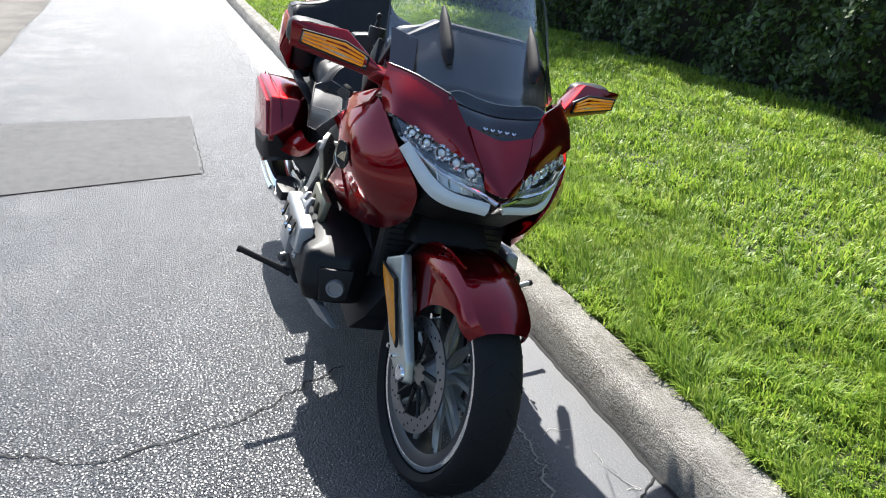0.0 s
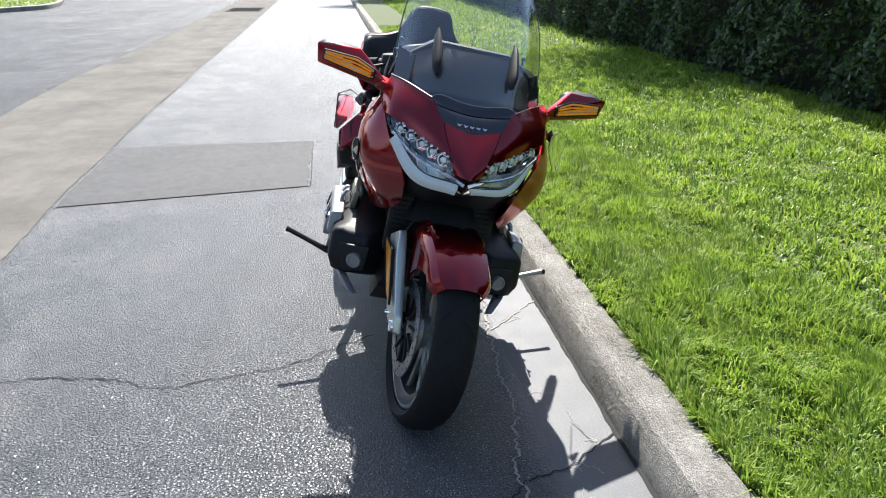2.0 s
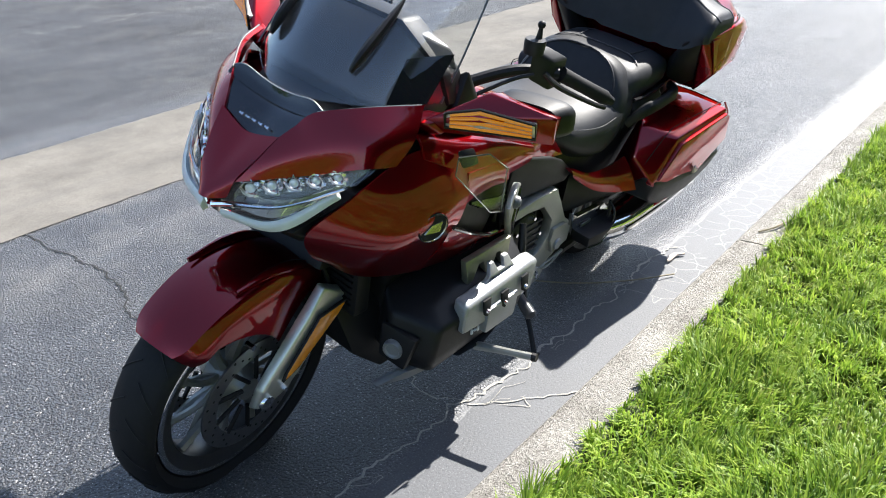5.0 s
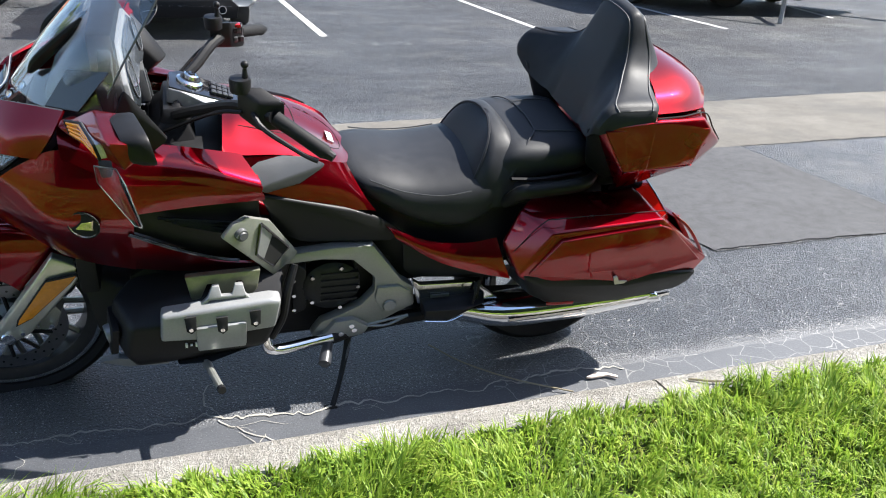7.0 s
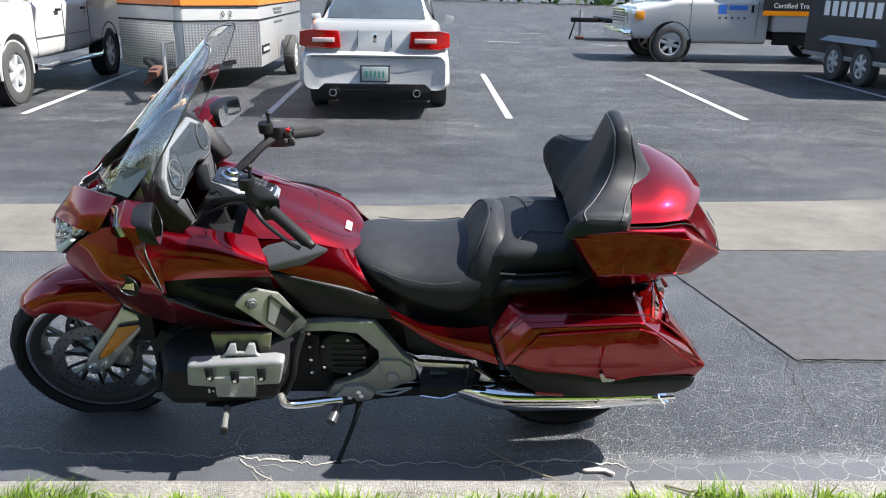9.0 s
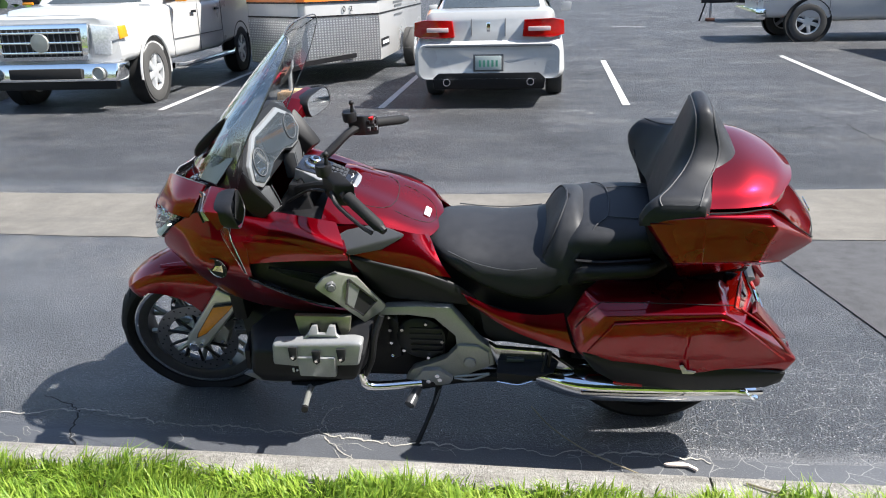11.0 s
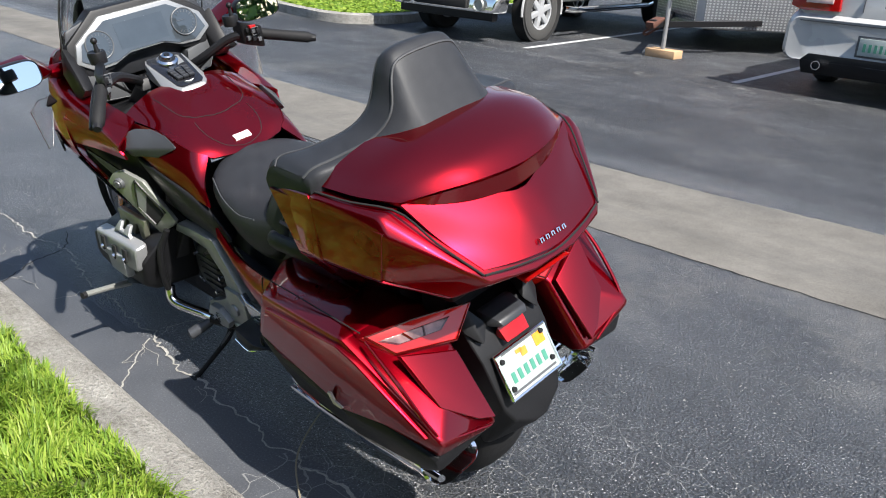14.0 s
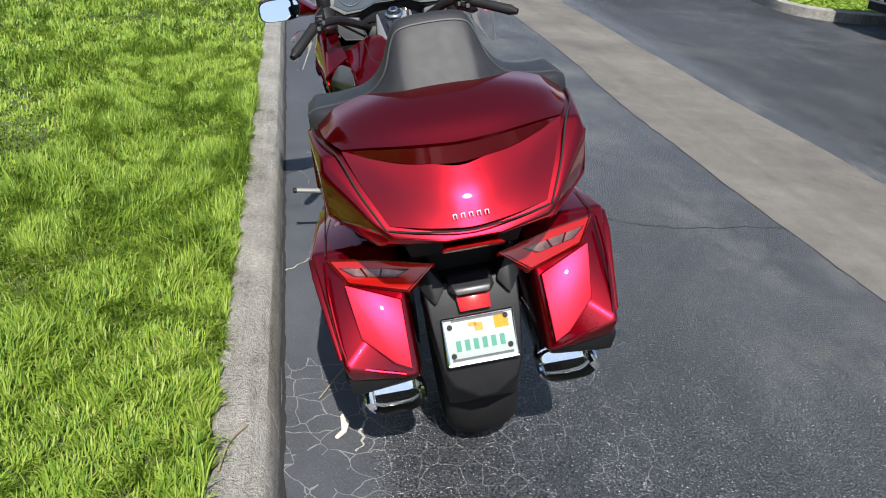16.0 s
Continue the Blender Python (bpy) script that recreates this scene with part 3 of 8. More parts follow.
def grass_material():
    m = Mat("grass_blades", (0.09, 0.2, 0.02), 0.5, spec=0.35)
    g = m.t.nodes.new("ShaderNodeNewGeometry")
    big = m.noise(g.outputs["Position"], 1.6, 3.0)
    tuft = m.noise(g.outputs["Position"], 11.0, 2.0)
    f = m.math("ADD", m.math("MULTIPLY", g.outputs["Random Per Island"], 0.5), m.math("ADD", m.math("MULTIPLY", big, 0.35), m.math("MULTIPLY", tuft, 0.35)))
    col = m.ramp(f, [(0.25, (0.055, 0.122, 0.014)), (0.48, (0.158, 0.270, 0.030)), (0.70, (0.272, 0.388, 0.050)), (0.86, (0.34, 0.42, 0.075)), (0.97, (0.46, 0.39, 0.18))])
    m.link(col, "Base Color")
    m.set("Subsurface Weight", 0.0)
    tr = m.node("BsdfTranslucent")
    m.t.links.new(col, tr.inputs["Color"])
    ms = m.t.nodes.new("ShaderNodeMixShader")
    ms.inputs[0].default_value = 0.45
    out = m.t.nodes["Material Output"]
    m.t.links.new(m.p.outputs[0], ms.inputs[1])
    m.t.links.new(tr.outputs[0], ms.inputs[2])
    m.t.links.new(ms.outputs[0], out.inputs["Surface"])
    return m.m


GRASS = grass_material()


def grass(name, x0, x1, y0, y1, count, length, width, seed, label):
    """Blades that rise from the lawn and droop, two bent segments each."""
    r = np.random.default_rng(seed)
    x, y = r.uniform(x0, x1, count), r.uniform(y0, y1, count)
    # tufts
    x += 0.02 * np.sin(x * 57 + y * 31) + 0.02 * r.normal(size=count)
    y += 0.02 * np.cos(x * 43 - y * 37)
    y = np.minimum(y, LAWN_Y + 0.004)
    clump = 0.75 + 0.35 * np.sin(x * 6.1 + 1.3 * np.sin(y * 5.2)) * np.sin(y * 7.3 + np.sin(x * 3.7))
    # neighbouring blades lean the same way, tuft by tuft
    lay = 2.4 * np.sin(x * 9.3 + 2.1 * np.sin(y * 7.1)) + 2.4 * np.sin(y * 11.7 + 1.7 * np.sin(x * 5.3 + 1.0))
    a = lay + r.normal(size=count) * 0.9
    thin = np.sin(x * 2.3 + 1.9 * np.sin(y * 3.1 + 0.6)) * np.sin(y * 4.3 + 1.3 * np.sin(x * 1.9))
    ln = length * r.uniform(0.4, 1.5, count) * clump * np.where(thin > 0.72, 0.6, 1.0)
    lean = r.uniform(0.2, 1.5, count)
    wd = width * r.uniform(0.6, 1.3, count)
    dx, dy = np.cos(a), np.sin(a)
    sx, sy = -dy * wd / 2, dx * wd / 2
    z = np.full(count, 0.122) + 0.004 * r.random(count)
    h1, h2 = ln * 0.55 * np.cos(lean * 0.5), ln * 0.45 * np.cos(lean * 1.35)
    r1, r2 = ln * 0.55 * np.sin(lean * 0.5), ln * 0.45 * np.sin(lean * 1.35)
    base = np.stack([x, y, z], 1)
    mid = base + np.stack([dx * r1, dy * r1, h1], 1)
    tip = mid + np.stack([dx * r2, dy * r2, h2], 1)
    s = np.stack([sx, sy, np.zeros(count)], 1)
    v = np.stack([base - s * 0.7, base + s * 0.7, mid + s, mid - s, tip], 1).reshape(-1, 3)
    me = bpy.data.meshes.new(name)
    me.vertices.add(len(v))
    me.vertices.foreach_set("co", v.ravel())
    o = np.arange(count)[:, None] * 5
    loops = np.concatenate([o + np.array([0, 1, 2, 3]), o + np.array([3, 2, 4])], 1).ravel()
    me.loops.add(len(loops))
    me.loops.foreach_set("vertex_index", loops)
    me.polygons.add(2 * count)
    starts = (np.arange(count)[:, None] * 7 + np.array([0, 4])).ravel()
    me.polygons.foreach_set("loop_start", starts)
    me.update(calc_edges=True)
    me.validate()
    me.materials.append(GRASS)
    return tagged(new(name, me), label, "grass", kind="stuff")


grass("grass", -3.2, 3.4, -1.5, -0.580, 165000, 0.082, 0.0044, 1, "bright green blades of grass along the kerb")
grass("grass", -3.5, 9.0, -4.3, -1.45, 170000, 0.075, 0.0085, 2, "bright green lawn grass in the sun")
grass("grass", 3.4, 14.0, -1.6, -0.580, 40000, 0.07, 0.010, 3, "bright green lawn grass beside the kerb")
grass("grass", 9.0, 26.0, -4.6, -1.4, 26000, 0.085, 0.016, 4, "bright green lawn grass in the distance")
grass("grass", -9.0, -3.2, -4.0, -0.580, 60000, 0.072, 0.010, 5, "bright green lawn grass behind the kerb")

# ---------------------------------------------------------------- the motorcycle
# in its own frame: u to the rear, v to its right, w up; it leans on its stand
BIKE = thing("motorcycle", pose(-0.002, 0.198, -0.013, 12.23, -0.1, -1.62), "candy red touring motorcycle with black seats leaning on its side stand", "motorcycle")


def bike(name, bm, material, label="", smooth=35.0, parent=None):
    return part(name, bm, material, parent or BIKE, label, smooth)


def L(points, s):
    """Left-hand points as they are, or mirrored to the right."""
    return [(u, v if s < 0 else -v, w) for u, v, w in points]


def slab(points, depth, bevel=0.0, toward=(0, 1, 0), segments=2):
    """A flat many-cornered plate in space, with depth towards the inside."""
    bm = bmesh.new()
    d = Vector(toward).normalized() * depth
    a = [bm.verts.new(Vector(p)) for p in points]
    b = [bm.verts.new(Vector(p) + d) for p in points]
    n = len(points)
    bm.faces.new(a)
    bm.faces.new(b[::-1])
    for i in range(n):
        bm.faces.new((a[i], b[i], b[(i + 1) % n], a[(i + 1) % n]))
    bmesh.ops.recalc_face_normals(bm, faces=bm.faces)
    return bevelled(bm, bevel, segments)


# -- wheels, fork, front mudguard: turned a little to the left
FC = Vector((-0.862, 0, 0.270))
STEER = Matrix.Translation(FC + Vector((0.006, 0, 0.030))) @ Matrix.Rotation(radians(6.5), 4, Vector((0.42, 0, 0.9))) @ Matrix.Translation(-FC)


def wheel(name, c, radius, width, rim_r, spokes, m=Matrix()):
    u, w = c
    h = width / 2
    rim = lathe([(rim_r + 0.014, -h * 0.74), (rim_r + 0.012, -h * 0.62), (rim_r - 0.016, -h * 0.52), (rim_r - 0.024, 0), (rim_r - 0.016, h * 0.52), (rim_r + 0.012, h * 0.62), (rim_r + 0.014, h * 0.74),
                 (rim_r - 0.006, h * 0.74), (rim_r - 0.030, h * 0.56), (rim_r - 0.038, 0), (rim_r - 0.030, -h * 0.56), (rim_r - 0.006, -h * 0.74)], (u, 0, w), sides=56)
    ob = bike(name, moved(rim, m), DARKRIM, "alloy wheel with machined rim and thin dark spokes")
    for s in (-1, 1):
        part("rim_lip", moved(lathe([(rim_r + 0.016, s * h * 0.75), (rim_r + 0.010, s * h * 0.78), (rim_r + 0.002, s * h * 0.75), (rim_r + 0.008, s * h * 0.70)], (u, 0, w), sides=56), m), CHROME, ob)
    hub = lathe([(0.0, -0.07), (0.030, -0.07), (0.036, -0.05), (0.055, -0.035), (0.055, 0.035), (0.036, 0.05), (0.030, 0.07), (0.0, 0.07)], (u, 0, w), sides=24, closed=False)
    part("hub", moved(hub, m), GREYMETAL, ob)
    for i in range(spokes):
        a = 2 * math.pi * (i + 0.3) / spokes
        bms = []
        for s in (-1, 1):
            b = a + s * 0.16
            p0 = (u + 0.05 * math.cos(a), 0, w + 0.05 * math.sin(a))
            pm = (u + rim_r * 0.5 * math.cos(a + s * 0.03), s * 0.012, w + rim_r * 0.5 * math.sin(a + s * 0.03))
            p1 = (u + (rim_r - 0.026) * math.cos(b), s * 0.014, w + (rim_r - 0.026) * math.sin(b))
            bms.append(tube([p0, pm, p1], [0.014, 0.009, 0.010], 6, 7, 1.3))
        part("spoke", moved(joined(*bms), m), GREYMETAL, ob)
    prof = []
    for t in np.linspace(-1, 1, 17):
        ang = t * radians(118)
        rr = (radius - rim_r) / 2
        prof.append((rim_r + rr + rr * math.cos(ang) * (1.0 if abs(t) < 0.76 else 0.95), h * math.sin(ang) if abs(t) < 0.8 else math.copysign(h * (1 - (abs(t) - 0.76) * 0.95), t)))
    part("tyre", moved(lathe(prof, (u, 0, w), sides=72), m), RUBBER, ob, "black road tyre")
    return ob


front = wheel("front_wheel", (FC.x, FC.z), 0.312, 0.135, 0.236, 10, STEER)
rear = wheel("rear_wheel", (0.825, 0.306), 0.307, 0.20, 0.208, 10)
# tread grooves of the front tyre: shallow dark cuts
GROOVE = speckled("tyre_groove", (0.006, 0.006, 0.006), 0.9, 0.1, 60, 0.0)
grooves = []
for i in range(22):
    for s in (-1, 1):
        a = 2 * math.pi * (i + (0.5 if s > 0 else 0)) / 22
        pts = []
        for k in range(5):
            f = k / 4
            ang = radians(8 + 52 * f) * s
            rr = 0.038
            r = 0.236 + rr + rr * math.cos(ang) + 0.0006
            b = a + 0.16 * f
            pts.append((FC.x + r * math.cos(b), 0.0675 * math.sin(ang), FC.z + r * math.sin(b)))
        grooves.append(tube(pts, 0.0022, 4))
tagged(part("tread_pattern", moved(joined(*grooves), STEER), GROOVE, front), kind="stuff")


def disc_brake(s):
    v = s * 0.078
    ring = joined(lathe([(0.155, v - 0.0025), (0.155, v + 0.0025), (0.112, v + 0.0025), (0.112, v - 0.0025)], FC, sides=56))
    ob = part("brake_disc", moved(ring, STEER), DISC, front, "drilled steel brake disc")
    arms = [tube([FC + Vector((0.04 * math.cos(a), v, 0.04 * math.sin(a))), FC + Vector((0.115 * math.cos(a + 0.25), v, 0.115 * math.sin(a + 0.25)))], 0.006, 6) for a in np.linspace(0, 2 * math.pi, 10, endpoint=False)]
    for arm in arms:
        part("disc_arm", moved(arm, STEER), BLACK, ob)
    holes = []
    for i in range(44):
        a = 2 * math.pi * i / 44
        r = 0.121 + 0.0125 * (i % 3)
        holes.append(lathe([(0.0, v - 0.0032), (0.0036, v - 0.0032), (0.0036, v + 0.0032), (0.0, v + 0.0032)], FC + Vector((r * math.cos(a), 0, r * math.sin(a))), sides=6, closed=False))
    tagged(part("disc_holes", moved(joined(*holes), STEER), GROOVE, ob), kind="stuff")
    cal = hull([(-0.735, s * 0.060, 0.255), (-0.705, s * 0.060, 0.33), (-0.735, s * 0.060, 0.395), (-0.775, s * 0.060, 0.38), (-0.785, s * 0.060, 0.26), (-0.74, s * 0.118, 0.27), (-0.715, s * 0.118, 0.33), (-0.74, s * 0.118, 0.38), (-0.775, s * 0.112, 0.37), (-0.782, s * 0.112, 0.27)], 0.008)
    c = bike("brake_caliper", moved(cal, STEER), GREYMETAL, "dark cast brake caliper")
    for w in (0.29, 0.35):
        part("bolt", moved(lathe([(0.0, s * 0.128), (0.007, s * 0.128), (0.007, s * 0.10), (0.0, s * 0.10)], (-0.748, 0, w), sides=8, closed=False), STEER), CHROME, c)
    bike("brake_hose", moved(tube([(-0.72, s * 0.10, 0.37), (-0.67, s * 0.13, 0.43), (-0.66, s * 0.11, 0.52), (-0.68, s * 0.08, 0.60)], 0.006, 8, 14), STEER), BLACK)


sides(disc_brake)


def fork_leg(s):
    back_turn = STEER.inverted()
    def at(points):
        return L([tuple(back_turn @ Vector(p)) for p in points], s)
    leg = hull(at([(-0.690, -0.138, 0.568), (-0.612, -0.138, 0.524), (-0.645, -0.142, 0.474), (-0.785, -0.134, 0.308), (-0.842, -0.126, 0.272), (-0.872, -0.126, 0.285), (-0.858, -0.132, 0.335), (-0.735, -0.142, 0.500),
                   (-0.690, -0.112, 0.572), (-0.606, -0.112, 0.526), (-0.640, -0.114, 0.470), (-0.782, -0.108, 0.302), (-0.842, -0.102, 0.262), (-0.880, -0.102, 0.280), (-0.864, -0.106, 0.336), (-0.742, -0.114, 0.502)]), 0.009, 3)
    ob = bike("fork_leg", moved(leg, STEER), ALLOY, "wide cast alloy fork leg")
    refl = at([(-0.712, -0.1465, 0.500), (-0.634, -0.1465, 0.514), (-0.655, -0.1470, 0.488), (-0.764, -0.1425, 0.380), (-0.806, -0.1400, 0.356), (-0.800, -0.1405, 0.374)])
    part("reflector_seat", moved(slab([tuple(Vector(p) + (Vector(p) - sum((Vector(q) for q in refl), Vector()) / 6) * 0.07) for p in refl], -s * -0.008, 0.001, (0, 1, 0)), STEER), BLACK, ob)
    part("side_reflector", moved(slab([tuple(Vector(p) + Vector((0, s * 0.003, 0))) for p in refl], -s * -0.006, 0.002, (0, 1, 0)), STEER), AMBER, ob, "amber side reflector")
    cap = lathe([(0.0, s * 0.134), (0.018, s * 0.134), (0.022, s * 0.128), (0.022, s * 0.10), (0.0, s * 0.10)], (-0.862, 0, 0.270), sides=16, closed=False)
    part("axle_cap", moved(cap, STEER), CHROME, ob)
    for q in ((-0.800, -0.136, 0.322), (-0.842, -0.130, 0.312)):
        p = Vector(at([q])[0])
        part("bolt", moved(lathe([(0, s * 0.010), (0.006, s * 0.010), (0.007, -s * 0.006), (0, -s * 0.006)], tuple(p), sides=10, closed=False), STEER), CHROME, ob)


ALLOY = speckled("bare_fork_alloy", (0.56, 0.56, 0.50), 0.30, 0.1, 90, 0.05, metal=0.75)
sides(fork_leg)


def mudguard():
    rows = []
    for phi in np.linspace(132, 52, 30):
        a = radians(phi)
        drop = 0.065
        if phi < 118:
            drop += 0.130 * ((118 - phi) / 50 if phi > 68 else max(0.0, (phi - 58) / 10))
        hw = 0.088 + 0.012 * math.sin(radians((132 - phi) * 2.1)) - (0.022 * ((phi - 124) / 8) ** 2 if phi > 124 else 0)
        rr = 0.328 + 0.022 * (132 - phi) / 80
        prof = [(-hw - 0.004, -drop), (-hw - 0.003, -drop * 0.5), (-hw, -0.028), (-hw * 0.86, -0.008), (-hw * 0.5, 0.003), (0, 0.008), (hw * 0.5, 0.003), (hw * 0.86, -0.008), (hw, -0.028), (hw + 0.003, -drop * 0.5), (hw + 0.004, -drop)]
        rows.append([(FC.x + (rr + dr) * math.cos(a), v, FC.z + (rr + dr) * math.sin(a)) for v, dr in prof])
    bm = loft(rows, closed=False)
    bmesh.ops.solidify(bm, geom=bm.faces[:], thickness=0.005)
    bmesh.ops.recalc_face_normals(bm, faces=bm.faces)
    ob = bike("front_mudguard", moved(bm, STEER), RED, "candy red front mudguard", 32)
    for s in (-1, 1):
        rib = tube([(FC.x + 0.344 * math.cos(radians(p)), s * 0.075, FC.z + 0.344 * math.sin(radians(p))) for p in (100, 84, 70, 56)], [0.006, 0.012, 0.014, 0.006], 8, 10, 0.6)
        part("ridge", moved(rib, STEER), RED, ob)
        scr = lathe([(0, s * 0.113), (0.007, s * 0.113), (0.007, s * 0.09), (0, s * 0.09)], (-0.90, 0, 0.46), sides=10, closed=False)
        part("screw", moved(scr, STEER), CHROME, ob)


mudguard()
bike("fork_yoke", moved(hull(mirrored([(-0.71, -0.12, 0.58), (-0.62, -0.12, 0.56), (-0.64, -0.09, 0.68), (-0.56, -0.08, 0.66)]), 0.01), STEER), BLACK)
bike("radiator", box(-0.60, 0, 0.60, 0.05, 0.36, 0.26, 0.01), BLACK, "black radiator behind the front wheel")
for i in range(12):
    bike("radiator_fin", box(-0.628, 0, 0.50 + i * 0.017, 0.006, 0.33, 0.004), BLACK)

# -- nose cowl
nose = bike("nose_cowl", patch([
    [(-0.796, -0.090, 0.962), (-0.801, -0.045, 0.949), (-0.804, 0, 0.941)],
    [(-0.836, -0.074, 0.918), (-0.848, -0.037, 0.904), (-0.858, 0, 0.890)],
    [(-0.874, -0.051, 0.872), (-0.890, -0.026, 0.856), (-0.902, 0, 0.845)],
    [(-0.886, -0.037, 0.838), (-0.904, -0.018, 0.831), (-0.916, 0, 0.828)]], 0.008, 18, 31, True), RED, "candy red nose cowl", 22)
for s in (-1, 1):
    part("nose_side", patch([
        L([(-0.796, -0.090, 0.962), (-0.836, -0.074, 0.918), (-0.874, -0.051, 0.872)], s),
        L([(-0.770, -0.110, 0.992), (-0.800, -0.128, 0.942), (-0.828, -0.108, 0.893)], s),
        L([(-0.742, -0.132, 1.022), (-0.748, -0.186, 0.968), (-0.770, -0.176, 0.916)], s),
        L([(-0.662, -0.205, 1.042), (-0.684, -0.240, 0.990), (-0.712, -0.246, 0.940)], s),
        L([(-0.570, -0.256, 1.046), (-0.605, -0.272, 0.990), (-0.645, -0.264, 0.936)], s)], 0.008, 24, 14), RED, nose, smooth=40)
    part("nose_edge", tube(L([(-0.742, -0.133, 1.024), (-0.662, -0.206, 1.044), (-0.575, -0.256, 1.048)], s), 0.0022, 6, 14), GREY, nose)
bike("screen_garnish", patch([
    [(-0.791, -0.091, 0.959), (-0.796, -0.045, 0.946), (-0.798, 0, 0.938)],
    [(-0.764, -0.114, 0.992), (-0.762, -0.055, 0.984), (-0.760, 0, 0.978)],
    [(-0.744, -0.133, 1.016), (-0.738, -0.065, 1.002), (-0.734, 0, 0.996)]], 0.006, 10, 21, True), GLOSSBLACK, "gloss black panel below the screen")
lip = bike("garnish_lip", patch([
    [(-0.752, -0.136, 1.014), (-0.748, -0.070, 1.000), (-0.744, 0, 0.993)],
    [(-0.740, -0.138, 1.022), (-0.738, -0.102, 1.020), (-0.734, 0, 1.006)],
    [(-0.733, -0.138, 1.026), (-0.730, -0.104, 1.035), (-0.727, 0, 1.021)]], 0.004, 8, 31, True), GLOSSBLACK, "raised black lip below the screen")
part("lip_edge", tube([(-0.733, -0.138, 1.027), (-0.730, -0.104, 1.036), (-0.728, -0.05, 1.026), (-0.727, 0, 1.022), (-0.728, 0.05, 1.026), (-0.730, 0.104, 1.036), (-0.733, 0.138, 1.027)], 0.0015, 5, 30), SILVER, lip)
# the badge below the screen: plain silver bars
for i in range(5):
    bike("badge_bar", moved(joined(box(0, -0.0042, 0, 0.005, 0.0034, 0.014, 0.0006), box(0, 0.0042, 0, 0.005, 0.0034, 0.014, 0.0006), box(0, 0, 0.0010, 0.005, 0.0080, 0.0028, 0.0004)), Matrix.Translation((-0.7865, -0.040 + i * 0.020, 0.9610 + 0.00012 * (i - 2) ** 2)) @ Matrix.Rotation(radians(-42), 4, "Y")), CHROME, "plain silver badge bar")
bike("nose_inner", hull(mirrored([(-0.82, -0.04, 0.80), (-0.77, -0.12, 0.80), (-0.67, -0.2, 0.88), (-0.60, -0.22, 0.95), (-0.55, -0.21, 1.0), (-0.68, -0.10, 0.99), (-0.55, -0.2, 0.75), (-0.72, -0.08, 0.74)]), 0.0), BLACK)


